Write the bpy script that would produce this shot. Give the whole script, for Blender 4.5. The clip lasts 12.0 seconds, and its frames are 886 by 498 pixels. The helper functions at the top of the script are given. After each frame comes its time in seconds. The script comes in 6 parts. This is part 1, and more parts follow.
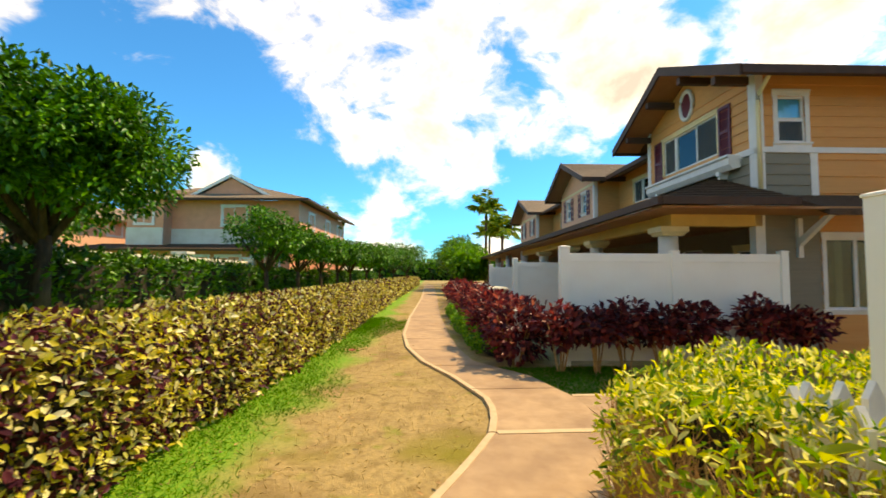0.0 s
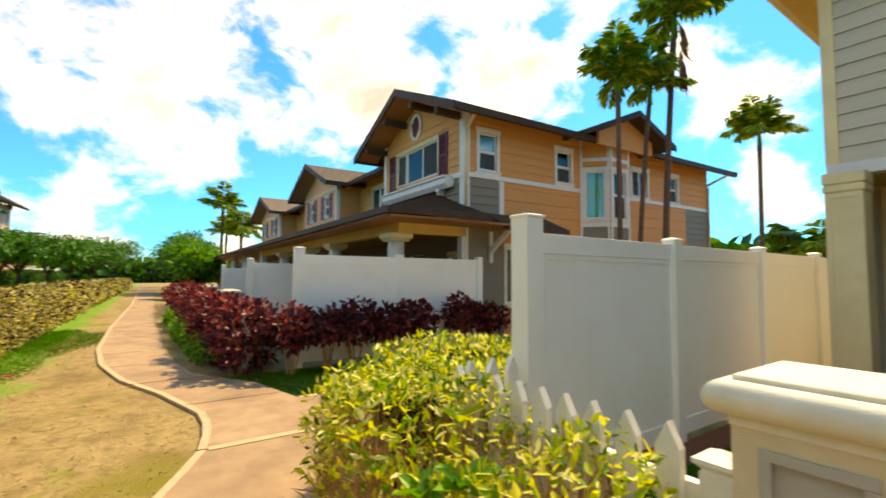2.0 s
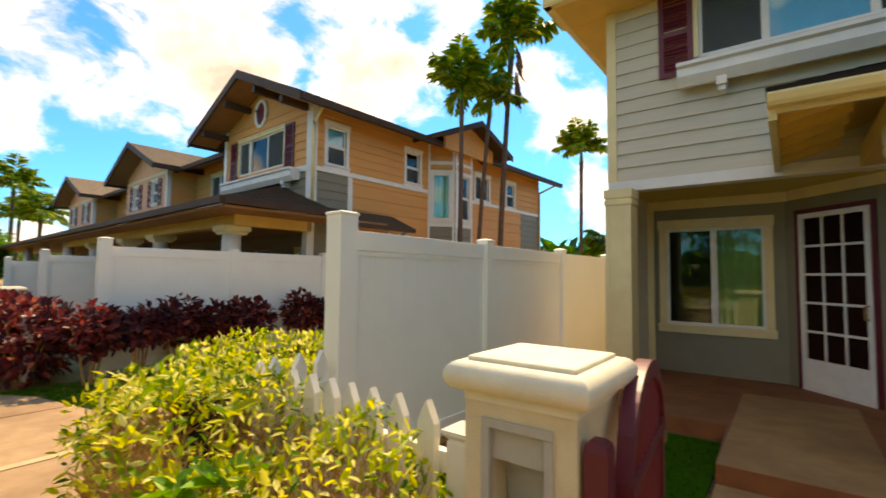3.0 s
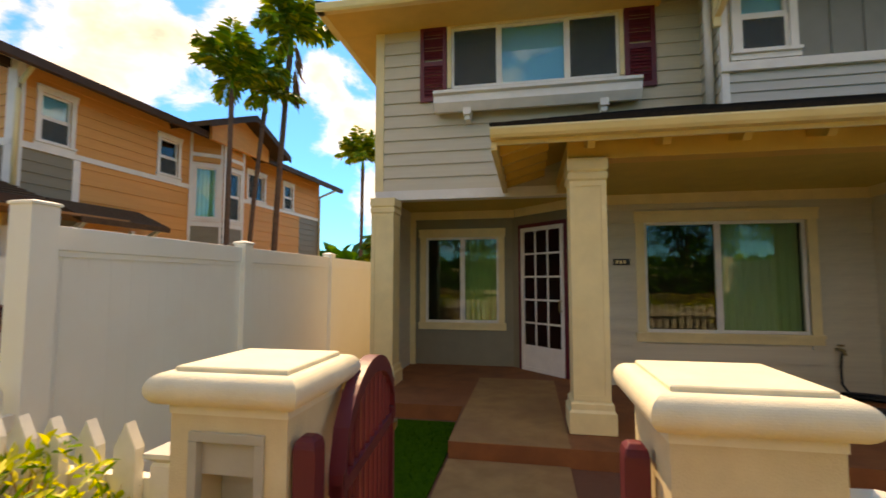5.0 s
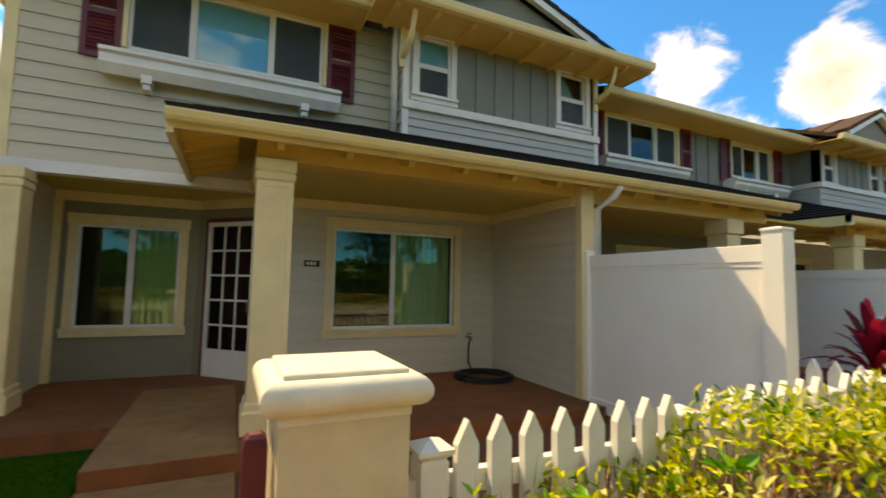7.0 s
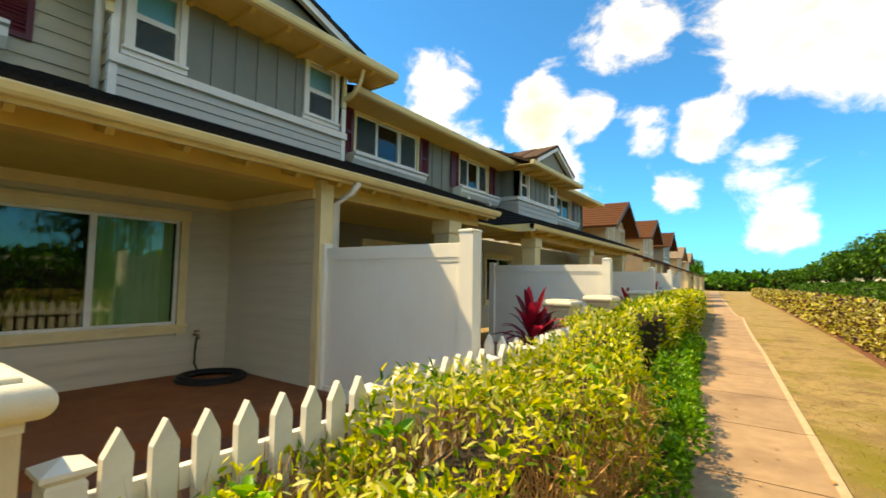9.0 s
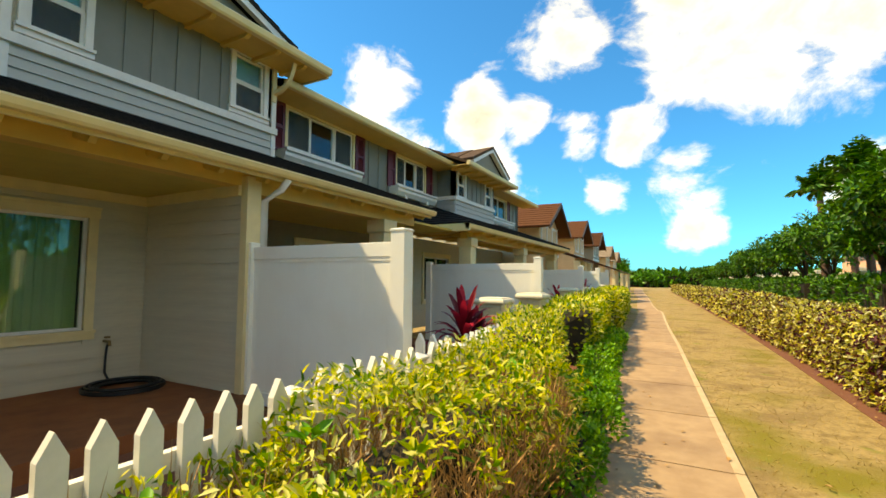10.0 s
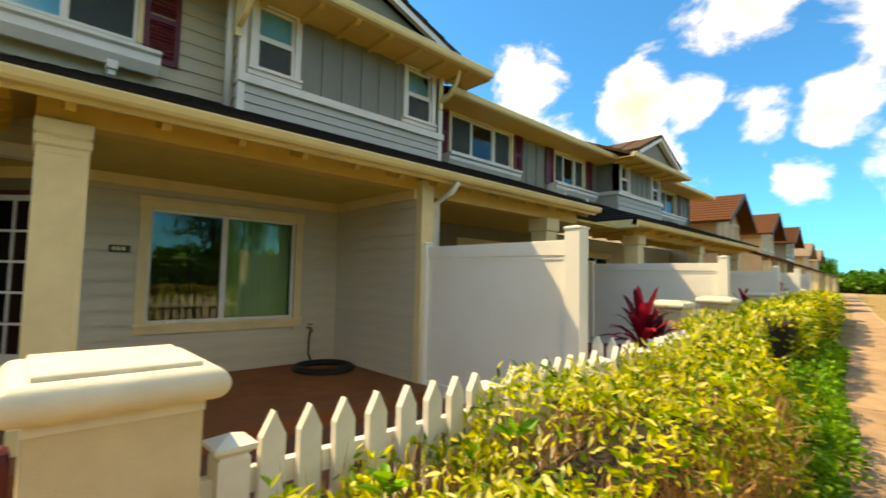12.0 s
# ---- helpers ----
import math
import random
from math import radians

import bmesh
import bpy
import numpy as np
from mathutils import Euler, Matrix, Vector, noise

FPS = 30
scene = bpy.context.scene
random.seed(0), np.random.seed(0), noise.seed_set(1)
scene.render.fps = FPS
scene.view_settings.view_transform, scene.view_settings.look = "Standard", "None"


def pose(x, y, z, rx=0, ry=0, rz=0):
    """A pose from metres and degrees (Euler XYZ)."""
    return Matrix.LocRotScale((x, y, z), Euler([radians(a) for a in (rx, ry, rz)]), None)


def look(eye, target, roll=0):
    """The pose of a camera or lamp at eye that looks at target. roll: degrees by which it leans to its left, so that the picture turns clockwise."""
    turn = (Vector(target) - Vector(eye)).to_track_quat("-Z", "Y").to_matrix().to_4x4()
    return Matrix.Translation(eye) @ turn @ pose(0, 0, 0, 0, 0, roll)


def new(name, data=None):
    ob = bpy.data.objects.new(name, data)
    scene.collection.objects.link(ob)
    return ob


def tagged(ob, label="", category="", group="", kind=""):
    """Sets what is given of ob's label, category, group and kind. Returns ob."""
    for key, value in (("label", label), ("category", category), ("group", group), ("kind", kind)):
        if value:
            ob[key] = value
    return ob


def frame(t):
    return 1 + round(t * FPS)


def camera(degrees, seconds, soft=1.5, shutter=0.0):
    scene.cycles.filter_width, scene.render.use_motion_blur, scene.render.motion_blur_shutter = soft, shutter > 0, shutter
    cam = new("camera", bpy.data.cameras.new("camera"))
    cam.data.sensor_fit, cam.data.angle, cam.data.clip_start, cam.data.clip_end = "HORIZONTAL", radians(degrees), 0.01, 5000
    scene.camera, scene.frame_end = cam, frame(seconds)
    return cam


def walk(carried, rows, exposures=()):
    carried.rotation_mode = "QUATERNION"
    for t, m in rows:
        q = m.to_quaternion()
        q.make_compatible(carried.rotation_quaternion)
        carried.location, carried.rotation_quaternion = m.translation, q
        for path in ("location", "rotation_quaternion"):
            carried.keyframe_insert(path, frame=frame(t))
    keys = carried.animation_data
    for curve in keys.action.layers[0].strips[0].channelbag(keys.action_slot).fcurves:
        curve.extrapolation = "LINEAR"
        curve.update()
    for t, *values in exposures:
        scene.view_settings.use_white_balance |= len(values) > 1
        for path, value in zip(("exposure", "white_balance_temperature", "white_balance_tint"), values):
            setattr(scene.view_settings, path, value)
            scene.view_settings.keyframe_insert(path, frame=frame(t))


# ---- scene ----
cam = camera(88.5, 12.0, 1.6, 0.35)
PATH = [
    (0, (-0.49, -0.092, 1.443), (-2.482, 0.054, 1.553), 0.2),
    (0.5, (-0.491, -0.059, 1.45), (-2.458, 0.287, 1.557), 0.5),
    (1, (-0.486, -0.037, 1.446), (-2.39, 0.562, 1.56), 0.6),
    (1.5, (-0.468, -0.008, 1.431), (-2.26, 0.873, 1.554), 0.5),
    (2, (-0.397, 0.056, 1.44), (-2.024, 1.213, 1.562), 0.3),
    (2.5, (-0.259, 0.159, 1.442), (-1.686, 1.556, 1.555), 0.4),
    (3, (-0.115, 0.217, 1.436), (-1.322, 1.807, 1.549), 0.6),
    (5, (0.093, 0.262, 1.428), (-0.273, 2.223, 1.567), 0.0),
    (5.5, (0.095, 0.238, 1.433), (0.031, 2.233, 1.569), 0.4),
    (6, (0.165, 0.211, 1.43), (0.401, 2.192, 1.566), 0.7),
    (6.5, (0.227, 0.182, 1.434), (0.77, 2.101, 1.58), 1.0),
    (7, (0.304, 0.148, 1.43), (1.14, 1.959, 1.582), 1.1),
    (7.5, (0.368, 0.102, 1.425), (1.465, 1.767, 1.569), 1.4),
    (9.5, (0.522, -0.102, 1.429), (2.229, 0.932, 1.569), 0.6),
    (10, (0.532, -0.137, 1.427), (2.287, 0.813, 1.564), 0.4),
    (10.5, (0.528, -0.156, 1.433), (2.288, 0.785, 1.562), 0.4),
    (11, (0.519, -0.118, 1.421), (2.235, 0.901, 1.551), 0.3),
    (11.5, (0.49, -0.037, 1.42), (2.077, 1.173, 1.547), 0.7),
    (12, (0.415, 0.054, 1.421), (1.777, 1.513, 1.545), 1.3),
]
walk(cam, [(t, look(e, g, r)) for t, e, g, r in PATH], exposures=[(0, 0.10, 9200, 10), (2.0, 0.16, 9100, 9), (3.2, 0.12, 10000, 17), (5.0, 0.07, 11000, 22), (6.5, -0.02, 9800, 14), (7.5, 0.20, 9500, 11), (9.5, 0.16, 9500, 5), (11, 0.11, 9200, 2), (12, 0.27, 10100, 9)])

# ---- light ----
SUN_AZ, SUN_EL = radians(-23), radians(53)      # azimuth from +y towards +x
world = bpy.data.worlds.new("sky_world")
scene.world = world
world.use_nodes = True
wn, wl = world.node_tree.nodes, world.node_tree.links
wn.clear()
w_out = wn.new("ShaderNodeOutputWorld")
w_bg = wn.new("ShaderNodeBackground")
w_sky = wn.new("ShaderNodeTexSky")
w_sky.sky_type, w_sky.sun_disc = "NISHITA", False
w_sky.sun_elevation, w_sky.sun_rotation = SUN_EL, SUN_AZ
w_sky.air_density, w_sky.dust_density, w_sky.ozone_density = 1.0, 0.4, 2.5
w_bg.inputs["Strength"].default_value = 0.135
w_co = wn.new("ShaderNodeTexCoord")


def wmath(op, a, b=None, c=None, clamp=False):
    n = wn.new("ShaderNodeMath")
    n.operation, n.use_clamp = op, clamp
    for i, v in enumerate((a, b, c)):
        if v is None:
            continue
        if isinstance(v, (int, float)):
            n.inputs[i].default_value = v
        else:
            wl.new(v, n.inputs[i])
    return n.outputs[0]


def sky_dir(yaw, el):
    """Unit vector: yaw degrees from +y towards +x, el degrees up."""
    a, e = radians(yaw), radians(el)
    return (math.sin(a) * math.cos(e), math.cos(a) * math.cos(e), math.sin(e))


# cumulus banks: yaw, elevation, radius in degrees, weight
CLOUDS = [(-89, 23, 13, 1.0), (-96, 29, 11, .9), (-85, 13, 8, .75), (-105, 31, 7, .7), (-64, 24, 10, 1.0), (-70, 31, 10, .9), (-46, 23, 9, 1.0), (-50, 32, 10, .85), (-37, 28, 6, .7), (-20, 18, 6, .9),
          (-92, 5, 6, .9), (-100, 6, 5, .7), (-80, 4, 6, .8), (-113, 11, 3.5, .8), (-19, 9, 5, .8), (-24, 22, 5, .7), (53, 23, 5, 1.0), (57, 16.5, 4, .9), (66, 20, 4, 1.0), (72, 19.5, 3, .9),
          (77, 28, 5, .9), (91, 26, 7, 1.0), (101, 24, 8, .95), (85, 17, 3.6, 0.95), (78, 18, 3, .9), (90, 11.5, 4.2, 0.95), (82, 10, 2.6, .85), (68, 11, 5, .7), (90, 5, 3.6, .75), (105, 9, 4, .8),
          (-140, 32, 18, .8), (150, 40, 30, .8), (200, 25, 22, .8)]
acc = None
for yaw_c, el_c, rad_c, wt_c in CLOUDS:
    dot = wn.new("ShaderNodeVectorMath")
    dot.operation = "DOT_PRODUCT"
    wl.new(w_co.outputs["Generated"], dot.inputs[0])
    dot.inputs[1].default_value = sky_dir(yaw_c, el_c)
    c0 = math.cos(radians(rad_c * 1.35))
    lobe = wmath("MULTIPLY", wmath("DIVIDE", wmath("SUBTRACT", dot.outputs["Value"], c0), 1 - c0, clamp=True), wt_c)
    acc = lobe if acc is None else wmath("MAXIMUM", acc, lobe)
w_map = wn.new("ShaderNodeMapping")
w_map.inputs["Scale"].default_value = (1, 1, 1.5)
wl.new(w_co.outputs["Generated"], w_map.inputs["Vector"])
n_big = wn.new("ShaderNodeTexNoise")
n_big.inputs["Scale"].default_value, n_big.inputs["Detail"].default_value, n_big.inputs["Roughness"].default_value = 6.5, 11, 0.60
n_big.inputs["Distortion"].default_value = 0.25
wl.new(w_map.outputs[0], n_big.inputs["Vector"])
dens = wmath("ADD", wmath("MULTIPLY", acc, 0.66), wmath("MULTIPLY", wmath("SUBTRACT", n_big.outputs["Fac"], 0.5), 1.9))
ramp = wn.new("ShaderNodeMapRange")
ramp.interpolation_type = "SMOOTHSTEP"
ramp.inputs["From Min"].default_value, ramp.inputs["From Max"].default_value = 0.24, 0.66
wl.new(dens, ramp.inputs["Value"])
# shaded cloud bellies
belly = wn.new("ShaderNodeMapRange")
belly.inputs["From Min"].default_value, belly.inputs["From Max"].default_value = 0.55, 1.0
belly.inputs["To Min"].default_value, belly.inputs["To Max"].default_value = 11.0, 6.0
wl.new(dens, belly.inputs["Value"])
cl_col = wn.new("ShaderNodeVectorMath")
cl_col.operation = "SCALE"
cl_col.inputs[0].default_value = (1.0, 0.975, 0.95)
wl.new(belly.outputs[0], cl_col.inputs["Scale"])
sky_gain = wn.new("ShaderNodeMix")
sky_gain.data_type, sky_gain.blend_type = "RGBA", "MULTIPLY"
sky_gain.inputs["Factor"].default_value = 1
wl.new(w_sky.outputs[0], sky_gain.inputs["A"])
sky_gain.inputs["B"].default_value = (0.25, 1.25, 2.05, 1)
w_mix = wn.new("ShaderNodeMix")
w_mix.data_type = "RGBA"
wl.new(ramp.outputs[0], w_mix.inputs["Factor"])
wl.new(sky_gain.outputs["Result"], w_mix.inputs["A"])
wl.new(cl_col.outputs[0], w_mix.inputs["B"])
wl.new(w_mix.outputs["Result"], w_bg.inputs["Color"])
wl.new(w_bg.outputs[0], w_out.inputs["Surface"])

sun = new("sun", bpy.data.lights.new("sun", "SUN"))
sun.data.energy, sun.data.angle, sun.data.color = 5.9, radians(0.53), (1.0, 0.885, 0.69)
sd = Vector((math.sin(SUN_AZ) * math.cos(SUN_EL), math.cos(SUN_AZ) * math.cos(SUN_EL), math.sin(SUN_EL)))
sun.matrix_world = look(sd * 60, (0, 0, 0))


# ---- materials ----
def material(name, colour, rough=0.6, colour2=None, scale=6.0, bump=0.15, bump_scale=60.0, random_amount=0.0, metallic=0.0,
             stain=None, stain_scale=0.8, stain_amount=0.35, island=False, spec=0.5, stretch=(1, 1, 1)):
    m = bpy.data.materials.new(name)
    m.use_nodes = True
    n, l = m.node_tree.nodes, m.node_tree.links
    b = n["Principled BSDF"]
    b.inputs["Roughness"].default_value, b.inputs["Metallic"].default_value = rough, metallic
    b.inputs["Specular IOR Level"].default_value = spec
    co = n.new("ShaderNodeTexCoord")
    mp = n.new("ShaderNodeMapping")
    mp.inputs["Scale"].default_value = stretch
    l.new(co.outputs["Object"], mp.inputs["Vector"])
    c2 = colour2 or tuple(c * 0.82 for c in colour)
    no = n.new("ShaderNodeTexNoise")
    no.inputs["Scale"].default_value, no.inputs["Detail"].default_value, no.inputs["Roughness"].default_value = scale, 6, 0.6
    l.new(mp.outputs[0], no.inputs["Vector"])
    mr = n.new("ShaderNodeMapRange")
    mr.inputs["From Min"].default_value, mr.inputs["From Max"].default_value = 0.35, 0.65
    l.new(no.outputs["Fac"], mr.inputs["Value"])
    mix = n.new("ShaderNodeMix")
    mix.data_type = "RGBA"
    mix.inputs["A"].default_value, mix.inputs["B"].default_value = (*colour, 1), (*c2, 1)
    l.new(mr.outputs[0], mix.inputs["Factor"])
    out = mix.outputs["Result"]
    if stain:
        ns = n.new("ShaderNodeTexNoise")
        ns.inputs["Scale"].default_value, ns.inputs["Detail"].default_value = stain_scale, 5
        l.new(co.outputs["Object"], ns.inputs["Vector"])
        ms = n.new("ShaderNodeMapRange")
        ms.inputs["From Min"].default_value, ms.inputs["From Max"].default_value = 0.48, 0.68
        ms.inputs["To Max"].default_value = stain_amount
        l.new(ns.outputs["Fac"], ms.inputs["Value"])
        mx = n.new("ShaderNodeMix")
        mx.data_type = "RGBA"
        l.new(ms.outputs[0], mx.inputs["Factor"])
        l.new(out, mx.inputs["A"])
        mx.inputs["B"].default_value = (*stain, 1)
        out = mx.outputs["Result"]
    if random_amount:
        src = n.new("ShaderNodeNewGeometry").outputs["Random Per Island"] if island else n.new("ShaderNodeObjectInfo").outputs["Random"]
        hsv = n.new("ShaderNodeHueSaturation")
        v = n.new("ShaderNodeMapRange")
        v.inputs["To Min"].default_value, v.inputs["To Max"].default_value = 1 - random_amount, 1 + random_amount
        l.new(src, v.inputs["Value"])
        l.new(v.outputs[0], hsv.inputs["Value"])
        l.new(out, hsv.inputs["Color"])
        out = hsv.outputs["Color"]
    l.new(out, b.inputs["Base Color"])
    if bump:
        nb = n.new("ShaderNodeTexNoise")
        nb.inputs["Scale"].default_value, nb.inputs["Detail"].default_value = bump_scale, 4
        l.new(mp.outputs[0], nb.inputs["Vector"])
        bp = n.new("ShaderNodeBump")
        bp.inputs["Strength"].default_value, bp.inputs["Distance"].default_value = bump, 0.01
        l.new(nb.outputs["Fac"], bp.inputs["Height"])
        l.new(bp.outputs[0], b.inputs["Normal"])
    return m


def leaf_material(name, stops, rough=0.45, translucent=0.35, spec=0.3):
    """Leaves whose colour goes by leaf along a row of (position, colour)."""
    m = bpy.data.materials.new(name)
    m.use_nodes = True
    n, l = m.node_tree.nodes, m.node_tree.links
    b = n["Principled BSDF"]
    b.inputs["Roughness"].default_value = rough
    b.inputs["Specular IOR Level"].default_value = spec
    g = n.new("ShaderNodeNewGeometry")
    cr = n.new("ShaderNodeValToRGB")
    while len(cr.color_ramp.elements) < len(stops):
        cr.color_ramp.elements.new(0.5)
    for e, (p, c) in zip(cr.color_ramp.elements, stops):
        e.position, e.color = p, (*c, 1)
    l.new(g.outputs["Random Per Island"], cr.inputs["Fac"])
    co = n.new("ShaderNodeTexCoord")
    no = n.new("ShaderNodeTexNoise")
    no.inputs["Scale"].default_value, no.inputs["Detail"].default_value = 1.6, 4
    l.new(co.outputs["Object"], no.inputs["Vector"])
    v = n.new("ShaderNodeMapRange")
    v.inputs["From Min"].default_value, v.inputs["From Max"].default_value = 0.3, 0.7
    v.inputs["To Min"].default_value, v.inputs["To Max"].default_value = 0.7, 1.25
    l.new(no.outputs["Fac"], v.inputs["Value"])
    hsv = n.new("ShaderNodeHueSaturation")
    l.new(v.outputs[0], hsv.inputs["Value"])
    l.new(cr.outputs["Color"], hsv.inputs["Color"])
    l.new(hsv.outputs["Color"], b.inputs["Base Color"])
    tr = n.new("ShaderNodeBsdfTranslucent")
    l.new(hsv.outputs["Color"], tr.inputs["Color"])
    ms = n.new("ShaderNodeMixShader")
    ms.inputs[0].default_value = translucent
    l.new(b.outputs[0], ms.inputs[1])
    l.new(tr.outputs[0], ms.inputs[2])
    l.new(ms.outputs[0], n["Material Output"].inputs["Surface"])
    return m


def glass_material(name, tint, base_gloss=0.06):
    m = bpy.data.materials.new(name)
    m.use_nodes = True
    n, l = m.node_tree.nodes, m.node_tree.links
    n.remove(n["Principled BSDF"])
    fr = n.new("ShaderNodeFresnel")
    fr.inputs["IOR"].default_value = 1.40
    ad = n.new("ShaderNodeMath")
    ad.operation, ad.use_clamp = "ADD", True
    ad.inputs[1].default_value = base_gloss
    l.new(fr.outputs[0], ad.inputs[0])
    tp, gl, mx = n.new("ShaderNodeBsdfTransparent"), n.new("ShaderNodeBsdfGlossy"), n.new("ShaderNodeMixShader")
    tp.inputs["Color"].default_value = (*tint, 1)
    gl.inputs["Roughness"].default_value = 0.01
    l.new(ad.outputs[0], mx.inputs[0])
    l.new(tp.outputs[0], mx.inputs[1])
    l.new(gl.outputs[0], mx.inputs[2])
    l.new(mx.outputs[0], n["Material Output"].inputs["Surface"])
    return m


SIDING = material("grey_lap_siding", (0.62, 0.56, 0.42), 0.55, (0.558, 0.504, 0.378), 3, 0.08, 90, 0.03, stretch=(1, 1, 6))
SIDING_BLUE = material("pale_blue_grey_siding", (0.52, 0.515, 0.46), 0.55, (0.468, 0.464, 0.414), 3, 0.08, 90, 0.03, stretch=(1, 1, 6))
BATTEN = material("slate_batten_siding", (0.23, 0.235, 0.2), 0.6, (0.207, 0.211, 0.18), 4, 0.08, 70, 0.02)
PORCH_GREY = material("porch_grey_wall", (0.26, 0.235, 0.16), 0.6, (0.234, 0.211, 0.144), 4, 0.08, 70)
CREAM = material("cream_trim", (0.86, 0.7, 0.37), 0.5, (0.774, 0.63, 0.333), 5, 0.06, 80)
WHITE = material("white_trim", (0.84, 0.81, 0.74), 0.45, (0.756, 0.729, 0.666), 5, 0.05, 80)
VINYL = material("white_vinyl", (0.96, 0.93, 0.81), 0.4, (0.94, 0.90, 0.78), 1.5, 0.03, 50, stain=(0.66, 0.55, 0.40), stain_scale=1.3, stain_amount=0.10)
PICKET = material("white_picket_paint", (0.9, 0.85, 0.72), 0.45, (0.81, 0.765, 0.648), 9, 0.08, 90, 0.03, stain=(0.55, 0.48, 0.36), stain_scale=4, stain_amount=0.2)
STUCCO = material("cream_stucco", (0.8, 0.66, 0.39), 0.85, (0.73, 0.59, 0.34), 7, 0.35, 160, stain=(0.48, 0.38, 0.26), stain_scale=2.2, stain_amount=0.22)
CAPSTONE = material("cast_cap", (0.88, 0.79, 0.56), 0.7, (0.792, 0.711, 0.504), 9, 0.15, 120, stain=(0.55, 0.46, 0.34), stain_scale=3, stain_amount=0.2)
ORANGE = material("terracotta_siding", (0.77, 0.355, 0.105), 0.65, (0.70, 0.315, 0.09), 3, 0.08, 80, 0.03, stretch=(1, 1, 6))
TAUPE = material("taupe_siding", (0.26, 0.225, 0.155), 0.6, (0.234, 0.203, 0.14), 3, 0.08, 80, 0.03, stretch=(1, 1, 6))
TAN = material("tan_siding", (0.70, 0.47, 0.24), 0.65, (0.63, 0.42, 0.21), 3, 0.08, 60)
PEACH = material("peach_siding", (0.86, 0.46, 0.27), 0.65, (0.774, 0.414, 0.243), 3, 0.08, 60)
SALMON = material("salmon_siding", (0.80, 0.34, 0.19), 0.65, (0.72, 0.30, 0.165), 3, 0.08, 60)
MAROON = material("maroon_paint", (0.145, 0.014, 0.024), 0.45, (0.125, 0.012, 0.02), 6, 0.08, 60)
BROWN_FASCIA = material("brown_fascia", (0.085, 0.045, 0.028), 0.6, (0.065, 0.034, 0.02), 5, 0.08, 60, spec=0.25)
SHINGLE = material("brown_shingle", (0.115, 0.07, 0.042), 0.95, (0.07, 0.042, 0.026), 22, 0.6, 90, 0.25, spec=0.12)
SHINGLE_TAN = material("tan_shingle", (0.30, 0.21, 0.13), 0.9, (0.22, 0.15, 0.09), 22, 0.6, 90, 0.2)
SHINGLE_RUST = material("rust_shingle", (0.13, 0.05, 0.02), 0.95, (0.09, 0.035, 0.015), 22, 0.6, 90, 0.2, spec=0.12)
SHINGLE_DARK = material("charcoal_shingle", (0.03, 0.026, 0.024), 0.95, (0.018, 0.016, 0.015), 25, 0.6, 90, 0.2, spec=0.12)
SOFFIT_BROWN = material("terracotta_soffit", (0.40, 0.19, 0.07), 0.65, (0.34, 0.155, 0.055), 4, 0.06, 60)
SOFFIT = material("tan_soffit", (0.76, 0.49, 0.13), 0.6, (0.684, 0.441, 0.117), 4, 0.06, 60)
CEIL = material("porch_ceiling", (0.62, 0.47, 0.11), 0.65, (0.558, 0.42, 0.10), 4, 0.06, 60)
GUTTER = material("cream_gutter", (0.86, 0.68, 0.32), 0.4, (0.774, 0.612, 0.288), 3, 0.03, 40)
CONCRETE = material("path_concrete", (0.47, 0.30, 0.155), 0.9, (0.38, 0.23, 0.115), 5, 0.4, 120, 0.08, stain=(0.21, 0.115, 0.06), stain_scale=1.1, stain_amount=0.6)
CURB = material("path_edging", (0.62, 0.44, 0.245), 0.9, (0.52, 0.36, 0.19), 9, 0.3, 90, 0.05)
WALKTAN = material("walk_concrete", (0.40, 0.215, 0.075), 0.9, (0.31, 0.155, 0.052), 5, 0.4, 110, 0.05, stain=(0.30, 0.13, 0.05), stain_scale=1.6, stain_amount=0.5)
PORCHSLAB = material("porch_concrete", (0.29, 0.10, 0.03), 0.85, (0.20, 0.066, 0.02), 4, 0.35, 100, stain=(0.24, 0.075, 0.022), stain_scale=1.2, stain_amount=0.6)
SOIL = material("red_soil", (0.2, 0.07, 0.03), 0.95, (0.18, 0.063, 0.027), 14, 0.6, 60)
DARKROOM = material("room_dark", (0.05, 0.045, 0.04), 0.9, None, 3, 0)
BLIND = material("blind_slat", (0.46, 0.84, 0.86), 0.5, (0.40, 0.76, 0.80), 4, 0)
CURTAIN = material("pale_curtain", (0.70, 0.84, 0.42), 0.8, (0.62, 0.76, 0.36), 3, 0.1, 20)
BLACK_RUBBER = material("black_rubber", (0.012, 0.012, 0.013), 0.5, None, 4, 0.1)
BRASS = material("dull_brass", (0.30, 0.21, 0.09), 0.4, None, 10, 0.1, metallic=0.9)
DARKPLAQUE = material("dark_plaque", (0.03, 0.025, 0.02), 0.4, None, 10, 0)
BARK = material("tree_bark", (0.12, 0.072, 0.042), 0.95, (0.06, 0.036, 0.022), 12, 0.8, 30, stretch=(1, 1, 0.25), spec=0.1)
PALMBARK = material("palm_trunk", (0.17, 0.095, 0.06), 0.9, (0.085, 0.05, 0.034), 9, 0.8, 25, stretch=(0.3, 0.3, 3))
TWIG = material("twig", (0.56, 0.32, 0.11), 0.8, (0.34, 0.17, 0.05), 12, 0.2, 40, 0.3, island=True)
DEAD_FROND = material("dead_frond", (0.30, 0.13, 0.05), 0.85, (0.20, 0.08, 0.03), 12, 0.2, 40, 0.3, island=True)
